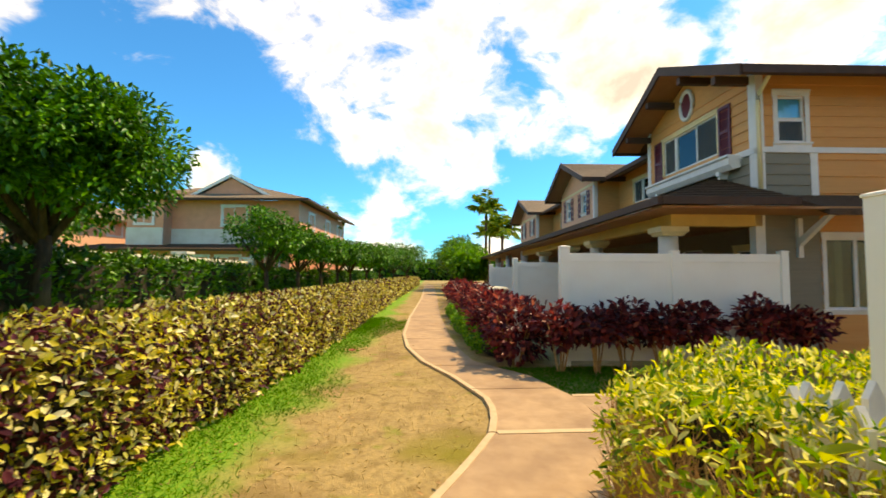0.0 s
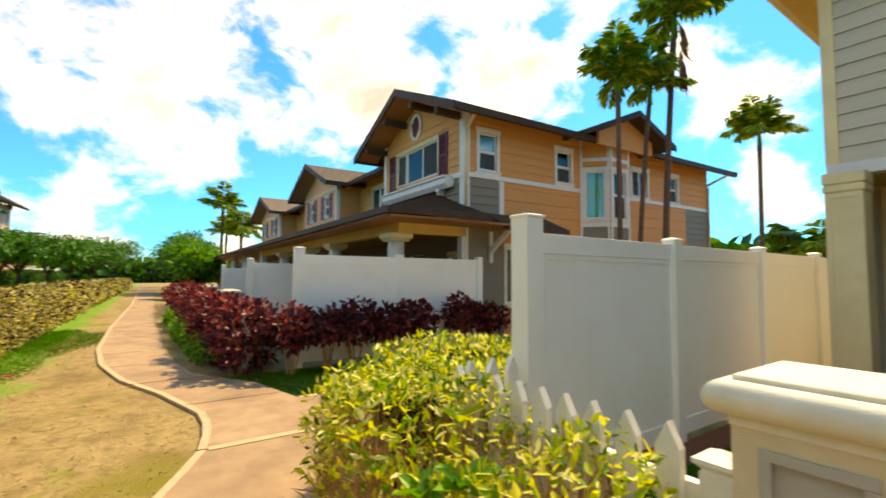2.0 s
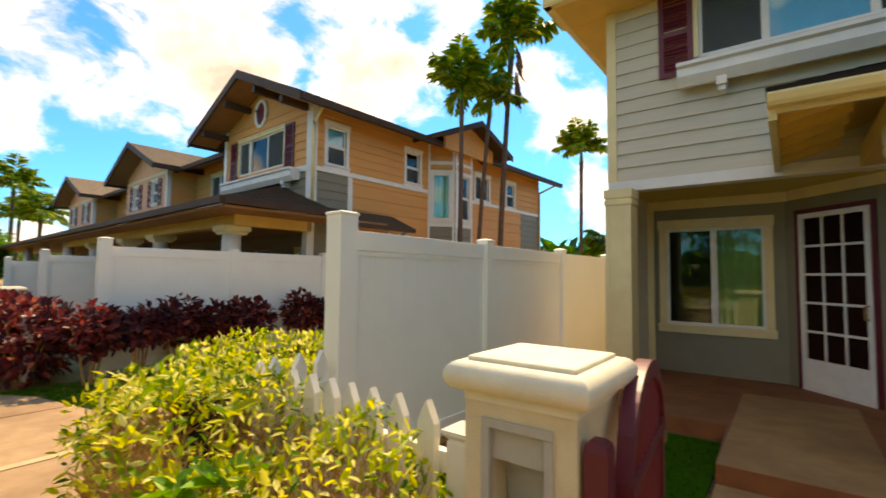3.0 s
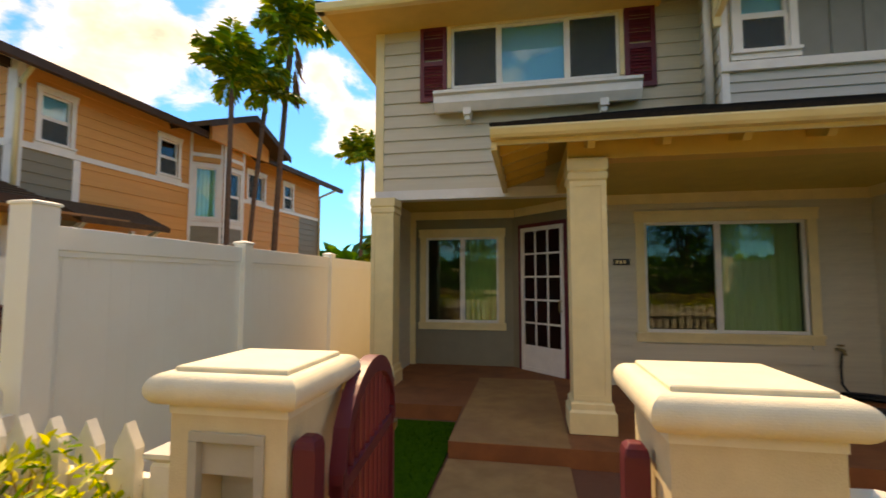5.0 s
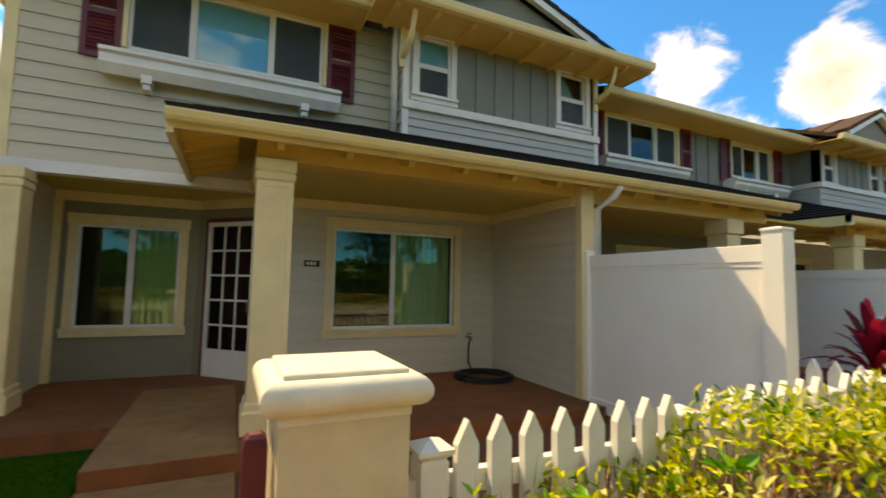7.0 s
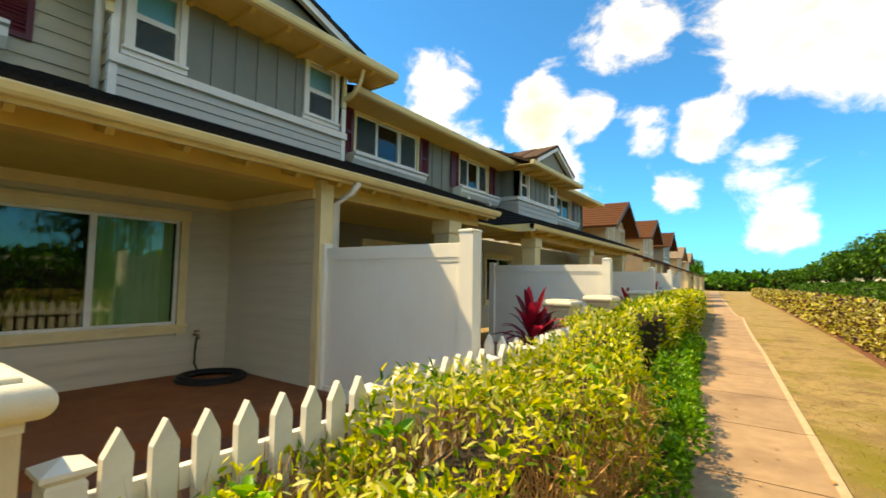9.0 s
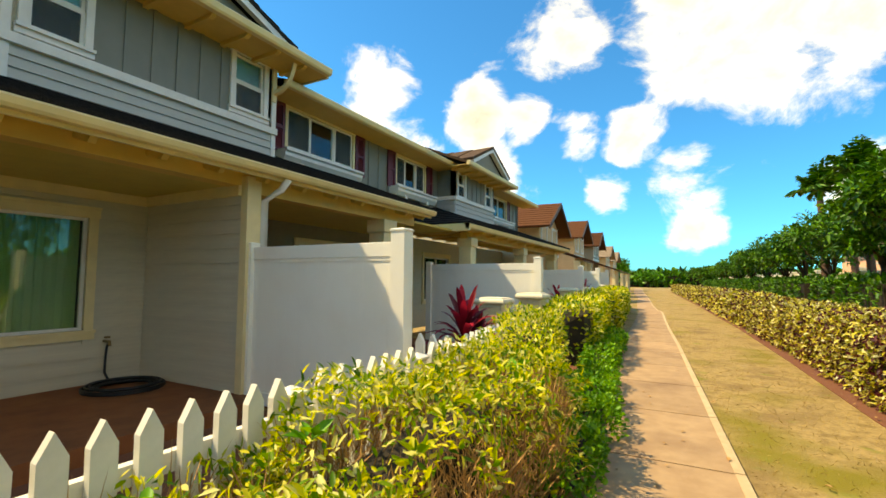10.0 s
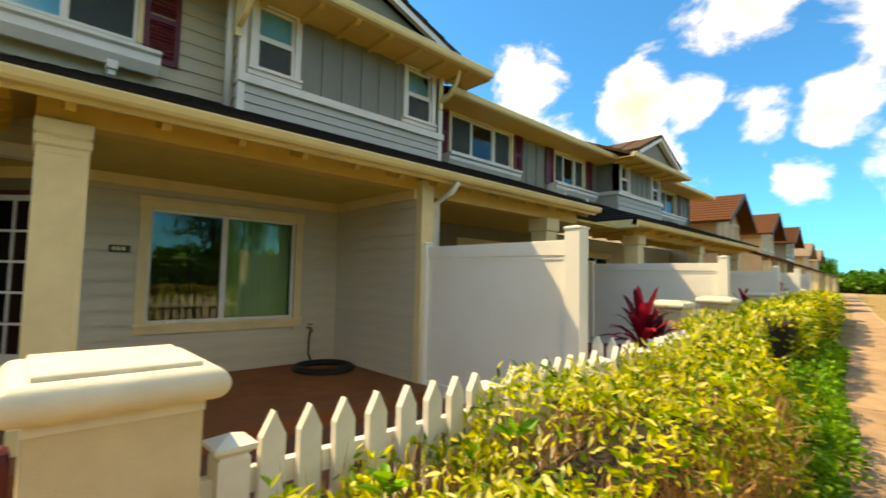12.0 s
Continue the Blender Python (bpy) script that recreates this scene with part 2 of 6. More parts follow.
# near-black fill: the shade inside a hedge, given as colour
HEDGE_SHADE = material("hedge_shade_core", (0.035, 0.022, 0.009), 0.95, (0.02, 0.014, 0.006), 9, 0.8, 14)
WALLWHITE = material("boundary_wall_paint", (0.74, 0.70, 0.58), 0.8, (0.66, 0.61, 0.48), 2, 0.2, 30)
GLASS = glass_material("window_glass", (0.66, 0.76, 0.66), 0.03)
GLASS_UP = glass_material("upper_window_glass", (0.70, 0.90, 0.94), 0.055)


def screen_material():
    """Fine grey fly-screen mesh: part see-through, part grey thread."""
    m = bpy.data.materials.new("fly_screen")
    m.use_nodes = True
    n, l = m.node_tree.nodes, m.node_tree.links
    b = n["Principled BSDF"]
    b.inputs["Base Color"].default_value, b.inputs["Roughness"].default_value = (0.075, 0.09, 0.085, 1), 0.8
    tp, mx = n.new("ShaderNodeBsdfTransparent"), n.new("ShaderNodeMixShader")
    mx.inputs[0].default_value = 0.55
    l.new(tp.outputs[0], mx.inputs[1])
    l.new(b.outputs[0], mx.inputs[2])
    l.new(mx.outputs[0], n["Material Output"].inputs["Surface"])
    return m


SCREEN = screen_material()
GLASS_DOOR = glass_material("dark_door_glass", (0.42, 0.28, 0.28), 0.0)
NICHE = material("letterbox_metal", (0.50, 0.47, 0.38), 0.45, (0.45, 0.42, 0.33), 8, 0.1, 60)

LEAF_CROTON = leaf_material("croton_leaf", [(0, (0.05, 0.006, 0.014)), (0.36, (0.13, 0.02, 0.025)), (0.44, (0.20, 0.22, 0.012)), (0.60, (0.42, 0.38, 0.02)), (0.70, (0.72, 0.60, 0.05)), (0.88, (0.86, 0.76, 0.22)), (1, (0.92, 0.87, 0.52))])
LEAF_GOLD = leaf_material("variegated_leaf", [(0, (0.05, 0.15, 0.005)), (0.22, (0.18, 0.33, 0.006)), (0.45, (0.52, 0.56, 0.008)), (0.72, (0.86, 0.76, 0.02)), (1, (0.94, 0.88, 0.34))], 0.5, 0.48)
LEAF_GREEN = leaf_material("bright_green_leaf", [(0, (0.05, 0.17, 0.006)), (0.5, (0.12, 0.33, 0.008)), (1, (0.28, 0.50, 0.015))])
LEAF_TREE = leaf_material("tree_leaf", [(0, (0.012, 0.07, 0.003)), (0.5, (0.045, 0.18, 0.004)), (1, (0.17, 0.42, 0.008))], 0.42, 0.18)
LEAF_DARK = leaf_material("dark_hedge_leaf", [(0, (0.012, 0.06, 0.003)), (0.5, (0.04, 0.14, 0.004)), (1, (0.15, 0.33, 0.008))], 0.42, 0.18)
LEAF_RED = leaf_material("copper_leaf", [(0, (0.06, 0.008, 0.012)), (0.5, (0.15, 0.018, 0.02)), (0.85, (0.36, 0.05, 0.035)), (1, (0.52, 0.16, 0.09))], 0.4, 0.5)
LEAF_TI = leaf_material("ti_leaf", [(0, (0.10, 0.004, 0.012)), (0.45, (0.30, 0.008, 0.025)), (0.8, (0.62, 0.02, 0.05)), (1, (0.80, 0.14, 0.16))])
LEAF_PALM = leaf_material("palm_leaflet", [(0, (0.05, 0.15, 0.01)), (0.5, (0.14, 0.28, 0.012)), (1, (0.50, 0.52, 0.03))])
BLADE = leaf_material("turf_blade", [(0, (0.34, 0.22, 0.05)), (0.5, (0.46, 0.32, 0.10)), (1, (0.56, 0.41, 0.16))], 0.8, 0.5)
BLADE_GREEN = leaf_material("green_turf_blade", [(0, (0.025, 0.14, 0.002)), (0.5, (0.06, 0.22, 0.003)), (1, (0.15, 0.30, 0.006))], 0.9, 0.4, 0.05)
# darker copy of the green turf: the yard's shade is put into its colour
BLADE_YARD_SHADED = leaf_material("yard_blade_shaded", [(0, (0.012, 0.045, 0.001)), (0.5, (0.02, 0.07, 0.001)), (1, (0.05, 0.14, 0.002))], 0.95, 0.2, 0.03)


def turf_material():
    """Dry straw-coloured lawn with green tufts, greener along the croton hedge."""
    m = bpy.data.materials.new("dry_lawn")
    m.use_nodes = True
    n, l = m.node_tree.nodes, m.node_tree.links
    b = n["Principled BSDF"]
    b.inputs["Roughness"].default_value = 0.95
    co = n.new("ShaderNodeTexCoord")

    def noise_of(s, d, a, z):
        no = n.new("ShaderNodeTexNoise")
        no.inputs["Scale"].default_value, no.inputs["Detail"].default_value = s, d
        l.new(co.outputs["Object"], no.inputs["Vector"])
        mr = n.new("ShaderNodeMapRange")
        mr.inputs["From Min"].default_value, mr.inputs["From Max"].default_value = a, z
        l.new(no.outputs["Fac"], mr.inputs["Value"])
        return mr.outputs[0], no.outputs["Fac"]

    def mixc(f, a, c):
        mx = n.new("ShaderNodeMix")
        mx.data_type = "RGBA"
        l.new(f, mx.inputs["Factor"])
        for s, v in (("A", a), ("B", c)):
            if isinstance(v, tuple):
                mx.inputs[s].default_value = (*v, 1)
            else:
                l.new(v, mx.inputs[s])
        return mx.outputs["Result"]

    def mth(op, a, c=0.0, clamp=False):
        x = n.new("ShaderNodeMath")
        x.operation, x.use_clamp = op, clamp
        for i, v in enumerate((a, c)):
            if isinstance(v, (int, float)):
                x.inputs[i].default_value = v
            else:
                l.new(v, x.inputs[i])
        return x.outputs[0]

    straw = mixc(noise_of(22, 8, 0.40, 0.60)[0], (0.42, 0.255, 0.075), (0.22, 0.125, 0.032))
    fine = mixc(noise_of(140, 3, 0.3, 0.7)[0], straw, (0.45, 0.315, 0.115))
    fine = mixc(noise_of(1.3, 5, 0.50, 0.72)[0], fine, (0.22, 0.13, 0.04))
    fine = mixc(noise_of(7.0, 6, 0.50, 0.70)[0], fine, (0.24, 0.15, 0.04))
    sep = n.new("ShaderNodeSeparateXYZ")
    l.new(co.outputs["Object"], sep.inputs[0])
    # distance from the croton hedge, whose line bends gently about x = 0
    line = mth("ADD", sep.outputs["Y"], mth("MULTIPLY", mth("ABSOLUTE", sep.outputs["X"]), -0.045))
    wob = mth("MULTIPLY", mth("SUBTRACT", noise_of(0.9, 4, 0, 1)[1], 0.5), 1.5)
    strip = n.new("ShaderNodeMapRange")
    strip.inputs["From Min"].default_value, strip.inputs["From Max"].default_value = -1.25, -1.75
    l.new(mth("ADD", line, wob), strip.inputs["Value"])
    west = n.new("ShaderNodeMapRange")
    west.inputs["From Min"].default_value, west.inputs["From Max"].default_value = 2.0, -1.5
    l.new(sep.outputs["X"], west.inputs["Value"])
    patch = noise_of(0.55, 4, 0.54, 0.68)[0]
    tuft = noise_of(2.4, 4, 0.62, 0.74)[0]
    green = mth("MAXIMUM", mth("MULTIPLY", strip.outputs[0], west.outputs[0]), mth("MULTIPLY", tuft, 0.25), True)
    grass = mixc(noise_of(30, 5, 0.35, 0.65)[0], (0.08, 0.27, 0.004), (0.22, 0.34, 0.010))
    fine = mixc(mth("MAXIMUM", patch, mth("MULTIPLY", tuft, 0.6), True), fine, (0.22, 0.17, 0.008))
    l.new(mixc(green, fine, grass), b.inputs["Base Color"])
    bp = n.new("ShaderNodeBump")
    bp.inputs["Strength"].default_value, bp.inputs["Distance"].default_value = 0.7, 0.02
    l.new(noise_of(90, 4, 0, 1)[1], bp.inputs["Height"])
    l.new(bp.outputs[0], b.inputs["Normal"])
    return m


TURF = turf_material()
# lawn under those blades, base colour darkened for the house's shade too
YARD_GRASS_SHADED = material("yard_grass_shaded", (0.018, 0.065, 0.002), 0.95, (0.03, 0.09, 0.003), 20, 0.8, 70, spec=0.03)


# ---- mesh helpers ----
class Build:
    """Gathers vertices and faces of one mesh."""

    def __init__(self):
        self.v, self.f = [], []

    def add(self, pts, faces):
        o = len(self.v)
        self.v += [tuple(p) for p in pts]
        self.f += [tuple(i + o for i in q) for q in faces]
        return self

    def box(self, x0, x1, y0, y1, z0, z1):
        return self.add([(x0, y0, z0), (x1, y0, z0), (x1, y1, z0), (x0, y1, z0), (x0, y0, z1), (x1, y0, z1), (x1, y1, z1), (x0, y1, z1)],
                        [(0, 3, 2, 1), (4, 5, 6, 7), (0, 1, 5, 4), (1, 2, 6, 5), (2, 3, 7, 6), (3, 0, 4, 7)])

    def slab(self, quad, thick):
        """A plate: four points of its upper face, counter-clockwise from above, and its thickness downwards."""
        lo = [(p[0], p[1], p[2] - thick) for p in quad]
        k = len(quad)
        return self.add(list(quad) + lo, [tuple(range(k)), tuple(range(2 * k - 1, k - 1, -1))] + [(i, k + i, k + (i + 1) % k, (i + 1) % k) for i in range(k)])

    def prism(self, poly, axis, a0, a1):
        """poly in the two other axes, pushed along axis from a0 to a1."""
        def at(p, a):
            return {"x": (a, p[0], p[1]), "y": (p[0], a, p[1]), "z": (p[0], p[1], a)}[axis]
        k = len(poly)
        return self.add([at(p, a0) for p in poly] + [at(p, a1) for p in poly],
                        [tuple(range(k - 1, -1, -1)), tuple(range(k, 2 * k))] + [(i, (i + 1) % k, k + (i + 1) % k, k + i) for i in range(k)])

    def tube(self, pts, radii, n=8, caps=True):
        o, rings = len(self.v), []
        for i, p in enumerate(pts):
            p = Vector(p)
            d = (Vector(pts[min(i + 1, len(pts) - 1)]) - Vector(pts[max(i - 1, 0)])).normalized()
            s = d.cross(Vector((0.3, 0.1, 1)) if abs(d.z) < 0.95 else Vector((1, 0, 0))).normalized()
            u = s.cross(d)
            r = radii[i] if isinstance(radii, (list, tuple)) else radii
            rings.append([tuple(p + (s * math.cos(2 * math.pi * k / n) + u * math.sin(2 * math.pi * k / n)) * r) for k in range(n)])
        for r in rings:
            self.v += r
        for i in range(len(pts) - 1):
            for k in range(n):
                a, b = o + i * n + k, o + i * n + (k + 1) % n
                self.f.append((a, b, b + n, a + n))
        if caps:
            self.f.append(tuple(o + k for k in range(n - 1, -1, -1)))
            self.f.append(tuple(o + (len(pts) - 1) * n + k for k in range(n)))
        return self

    def rings(self, prof, cx, cy):
        """Square lathe: prof is rows of (half width, z)."""
        o = len(self.v)
        for h, z in prof:
            self.v += [(cx - h, cy - h, z), (cx + h, cy - h, z), (cx + h, cy + h, z), (cx - h, cy + h, z)]
        for i in range(len(prof) - 1):
            for k in range(4):
                a, b = o + i * 4 + k, o + i * 4 + (k + 1) % 4
                self.f.append((a, b, b + 4, a + 4))
        self.f.append((o + 3, o + 2, o + 1, o))
        e = o + 4 * (len(prof) - 1)
        self.f.append((e, e + 1, e + 2, e + 3))
        return self

    def weld(self):
        """Joins the points that lie on one another."""
        seen, to = {}, []
        for v in self.v:
            key = tuple(round(c, 4) for c in v)
            to.append(seen.setdefault(key, len(seen)))
        self.v = list(seen)
        self.f = list({tuple(sorted(q)): q for q in (tuple(to[i] for i in f) for f in self.f)}.values())
        return self

    def mesh(self, name, mat, smooth=False, bevel=0.0):
        me = bpy.data.meshes.new(name)
        me.from_pydata(self.v, [], self.f)
        if bevel:
            bm = bmesh.new()
            bm.from_mesh(me)
            bmesh.ops.bevel(bm, geom=[e for e in bm.edges if len(e.link_faces) == 2 and e.calc_face_angle(0) > 0.6], offset=bevel, segments=2, affect="EDGES", profile=0.6)
            bm.to_mesh(me)
            bm.free()
        me.materials.append(mat)
        me.update()
        if smooth:
            me.shade_smooth()
        return me


def part(name, b, mat, parent=None, label="", smooth=False, bevel=0.0, at=None):
    me = b.mesh(name, mat, smooth, bevel) if isinstance(b, Build) else b
    ob = new(name, me)
    if parent:
        ob.parent = parent
    if at is not None:
        ob.matrix_basis = at
    if label:
        ob["label"] = label
    return ob


def thing(name, label, category, group="", m=None, kind=""):
    e = new(name)
    e.empty_display_size = 0.2
    if m is not None:
        e.matrix_basis = m
    return tagged(e, label, category, group, kind)


# ---- building blocks of the houses ----
def board_mesh(name, mat, h, thick=0.026):
    """Lap board one metre long, h high: thin at the top, thick and undercut at the bottom."""
    b = Build()
    b.prism([(0.0, 0.0), (0.0, h + 0.02), (-0.004, h + 0.02), (-thick, 0.0)], "x", 0, 1)
    return b.mesh(name, mat)


BOARDS = {}


def cut(u0, u1, z0, z1, openings):
    """The stretches of u0..u1 that no opening touches between z0 and z1."""
    spans = [(u0, u1)]
    for a, b, c, d in openings:
        if d <= z0 + 1e-4 or c >= z1 - 1e-4:
            continue
        spans = [s for p, q in spans for s in ((p, min(q, a)), (max(p, b), q)) if s[1] - s[0] > 0.01]
    return spans


def wall(house, m, u0, u1, z0, z1, openings, mat, style="lap", step=0.165, label="", depth=0.14):
    """A wall whose face looks along -y of m, with real openings; lap boards or battens on it are parts of the wall."""
    b = Build()
    zs = sorted({z0, z1, *[min(max(q, z0), z1) for o in openings for q in o[2:]]})
    us = sorted({u0, u1, *[min(max(q, u0), u1) for o in openings for q in o[:2]]})
    for a, c in zip(zs, zs[1:]):
        for p, q in zip(us, us[1:]):
            if cut(p, q, a, c, openings):
                b.box(p, q, 0.0, depth, a, c)
    b.weld()
    w = part("wall", b, mat, house, label, at=m)
    if style == "lap":
        key = (mat.name, step)
        if key not in BOARDS:
            BOARDS[key] = board_mesh("siding_board", mat, step)
        z = z0
        while z < z1 - 0.02:
            for p, q in cut(u0, u1, z, min(z + step, z1), openings):
                o = new("siding_board", BOARDS[key])
                o.parent = w
                o.matrix_basis = Matrix.Translation((p, -0.002, z)) @ Matrix.Diagonal((q - p, 1, min(1, (z1 - z) / (step + 0.02)), 1))
            z += step
    elif style == "batten":
        u = u0 + step / 2
        me = Build().box(-0.022, 0.022, -0.018, 0, 0, 1).mesh("batten", mat)
        while u < u1:
            if all(not (a - 0.03 < u < d + 0.03) for a, d, *_ in openings):
                o = new("batten", me)
                o.parent = w
                o.matrix_basis = Matrix.Translation((u, -0.001, z0)) @ Matrix.Diagonal((1, 1, z1 - z0, 1))
            u += step
    return w


def bar_frame(b, u0, u1, z0, z1, w, y0, y1):
    b.box(u0, u1, y0, y1, z0, z0 + w)
    b.box(u0, u1, y0, y1, z1 - w, z1)
    b.box(u0, u0 + w, y0, y1, z0 + w, z1 - w)
    b.box(u1 - w, u1, y0, y1, z0 + w, z1 - w)
    return b


def window(house, m, u0, u1, z0, z1, mullions=(), hung=False, trim=CREAM, casing=0.09, blinds=(), curtain=(), glass=GLASS, sill=True, label="", head=True, screens=()):
    """A window in the opening u0..u1, z0..z1: casing, sash, panes, and what hangs behind the panes."""
    c = casing
    w = new("window")
    w.parent, w.matrix_basis, w.empty_display_size = house, m, 0.2
    if label:
        w["label"] = label
    for p, q in ((u0 - c, u0), (u1, u1 + c)):
        part("casing", Build().box(p, q, -0.035, 0.05, z0, z1), trim, w)
    if head:
        part("head_casing", Build().prism([(-0.04, z1), (-0.04, z1 + c), (-0.06, z1 + c), (-0.06, z1 + c + 0.035), (0.0, z1 + c + 0.035), (0.0, z1)], "x", u0 - c - 0.015, u1 + c + 0.015), trim, w)
    if sill:
        part("window_sill", Build().prism([(-0.065, z0), (-0.065, z0 - 0.035), (-0.035, z0 - 0.035), (-0.035, z0 - 0.035 - c * 0.8), (0.0, z0 - 0.035 - c * 0.8), (0.05, z0)], "x", u0 - c - 0.02, u1 + c + 0.02), trim, w)
    edges = [u0, *mullions, u1]
    for i, (a, d) in enumerate(zip(edges, edges[1:])):
        rows = [(z0, (z0 + z1) / 2), ((z0 + z1) / 2, z1)] if hung else [(z0, z1)]
        for k, (p, q) in enumerate(rows):
            off = 0.012 if (i + k) % 2 else 0.0
            part("window_frame", bar_frame(Build(), a, d, p, q, 0.035, 0.0 + off, 0.05 + off), WHITE, w)
            pane = part("pane", Build().box(a + 0.03, d - 0.03, 0.028 + off, 0.034 + off, p + 0.03, q - 0.03), glass, w)
            pane.visible_shadow = False
            if (i, k) in screens or i in screens:
                part("fly_screen", Build().box(a + 0.036, d - 0.036, 0.006 + off, 0.009 + off, p + 0.036, q - 0.036), SCREEN, w, "grey fly screen")
            if (i, k) in blinds or (i in blinds and not hung):
                bl = Build()
                z = p + 0.05
                while z < q - 0.04:
                    bl.add([(a + 0.034, 0.072, z), (d - 0.034, 0.072, z), (d - 0.034, 0.062, z + 0.021), (a + 0.034, 0.062, z + 0.021)], [(0, 1, 2, 3)])
                    z += 0.022
                part("blind", bl, BLIND, w, "pale slatted blind")
            if i in curtain:
                cu = Build()
                k2 = max(8, int((d - a) / 0.03))
                pts = [(a + 0.03 + (d - a - 0.06) * j / k2, 0.12 + 0.012 * math.sin(j * 1.9)) for j in range(k2 + 1)]
                for (xa, ya), (xb, yb) in zip(pts, pts[1:]):
                    cu.add([(xa, ya, p), (xb, yb, p), (xb, yb, q), (xa, ya, q)], [(0, 1, 2, 3)])
                part("curtain", cu, CURTAIN, w, "closed pale green curtain")
    # added shallow box, coloured near black to stand in for the unlit room
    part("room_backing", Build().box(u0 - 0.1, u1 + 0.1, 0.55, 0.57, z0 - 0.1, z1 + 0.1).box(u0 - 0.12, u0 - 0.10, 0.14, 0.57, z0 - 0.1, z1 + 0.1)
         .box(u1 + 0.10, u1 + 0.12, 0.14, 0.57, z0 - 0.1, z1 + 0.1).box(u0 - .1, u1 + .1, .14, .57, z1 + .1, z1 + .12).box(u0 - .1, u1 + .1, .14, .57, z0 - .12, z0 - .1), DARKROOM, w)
    return w


SLATS = {}


def shutter(house, m, u0, u1, z0, z1, mat=MAROON, fine=True):
    b = bar_frame(Build(), u0, u1, z0, z1, 0.055, -0.05, -0.018)
    zm = (z0 + z1) / 2
    b.box(u0 + 0.055, u1 - 0.055, -0.05, -0.018, zm - 0.03, zm + 0.03)
    b.box(u0 + 0.055, u1 - 0.055, -0.022, -0.018, z0 + 0.055, zm - 0.03)
    b.box(u0 + 0.055, u1 - 0.055, -0.022, -0.018, zm + 0.03, z1 - 0.055)
    b.weld()
    sh = part("shutter", b, mat, house, "maroon louvred shutter", at=m)
    key = round(u1 - u0, 2)
    if key not in SLATS:
        w = u1 - u0 - 0.11
        SLATS[key] = Build().prism([(-0.046, 0.0), (-0.040, -0.002), (-0.024, 0.036), (-0.03, 0.038)], "x", 0, w).mesh("slat", mat)
    z = z0 + 0.06
    while fine and z < z1 - 0.09:
        if abs(z + 0.018 - zm) > 0.045:
            part("slat", SLATS[key], mat, sh, at=Matrix.Translation((u0 + 0.055, 0, z)))
        z += 0.042
    return sh


def shelf(house, m, u0, u1, z0, z1, out=0.27, mat=WHITE):
    """Window-box ledge under an upper window, with crown and two corbels."""
    b = Build()
    b.prism([(0, z0 + 0.05), (-out + 0.09, z0), (-out + 0.02, z0 + 0.10), (-out + 0.02, z1 - 0.06), (-out - 0.02, z1 - 0.04), (-out - 0.02, z1), (0, z1)], "x", u0, u1)
    s = part("window_ledge", b, mat, house, "white painted window ledge", at=m, bevel=0.004)
    for u in (u0 + 0.42, u1 - 0.42):
        part("corbel", Build().box(u - 0.05, u + 0.05, -out + 0.06, 0, z0 - 0.05, z0 + 0.04).box(u - 0.035, u + 0.035, -out + 0.09, 0, z0 - 0.11, z0 - 0.05), mat, s, bevel=0.006)
    return s


def eave(house, m, u0, u1, out, z, mat=GUTTER, step=0.61, soffit=SOFFIT, rafters=True):
    """Gutter, flat soffit and rafter tails of an eave that overhangs by out in front of a wall face; z is the gutter's top."""
    g = Build()
    g.prism([(-out, z - 0.085), (-out + 0.02, z - 0.11), (-out + 0.10, z - 0.11), (-out + 0.10, z), (-out, z), (-out - 0.015, z - 0.02)], "x", u0, u1)
    e = part("gutter", g, mat, house, at=m)
    s = Build()
    s.box(u0 + 0.004, u1 - 0.004, -out + 0.1, 0.0, z - 0.105, z - 0.09)
    part("soffit", s, soffit, house, at=m)
    if rafters:
        u = u0 + 0.25
        me = Build().prism([(-out + 0.11, z - 0.107), (-out + 0.11, z - 0.13), (-out + 0.17, z - 0.16), (-0.03, z - 0.16), (-0.03, z - 0.107)], "x", -0.03, 0.03).mesh("rafter_tail", soffit)
        while u < u1 - 0.1:
            part("rafter_tail", me, soffit, house, at=m @ Matrix.Translation((u, 0, 0)))
            u += step
    return e


def shingle_roof(house, corners, mat, courses=10, thick=0.05, label="", name="roof"):
    """A roof plane: corners lower-left, lower-right, upper-right, upper-left; the shingle courses are steps in its one closed mesh."""
    p = [Vector(c) for c in corners]
    nrm = (p[1] - p[0]).cross(p[2] - p[0]).normalized()
    prof = [(0.0, -thick)]
    for i in range(courses):
        prof += [(i / courses, 0.024), ((i + 1) / courses, 0.004)]
    prof.append((1.0, -thick))
    left = [tuple(p[0].lerp(p[3], f) + nrm * h) for f, h in prof]
    right = [tuple(p[1].lerp(p[2], f) + nrm * h) for f, h in prof]
    k = len(prof)
    b = Build()
    b.add(left + right, [(i, i + k, (i + 1) % k + k, (i + 1) % k) for i in range(k)] + [tuple(range(k)), tuple(range(2 * k - 1, k - 1, -1))])
    return part(name, b, mat, house, label)


# ---- ground and path ----
ground = part("ground", Build().add([(-900, -900, -0.03), (900, -900, -0.03), (900, 900, -0.03), (-900, 900, -0.03)], [(0, 1, 2, 3)]), TURF)
tagged(ground, "dry straw-coloured lawn with green patches", "lawn", kind="structure")
soil = part("ground_bed", Build().box(-2.45, 13, 0.75, 3.9, -0.2, -0.012), SOIL)
tagged(soil, "bare red soil bed under the hedge", "soil bed", kind="structure")

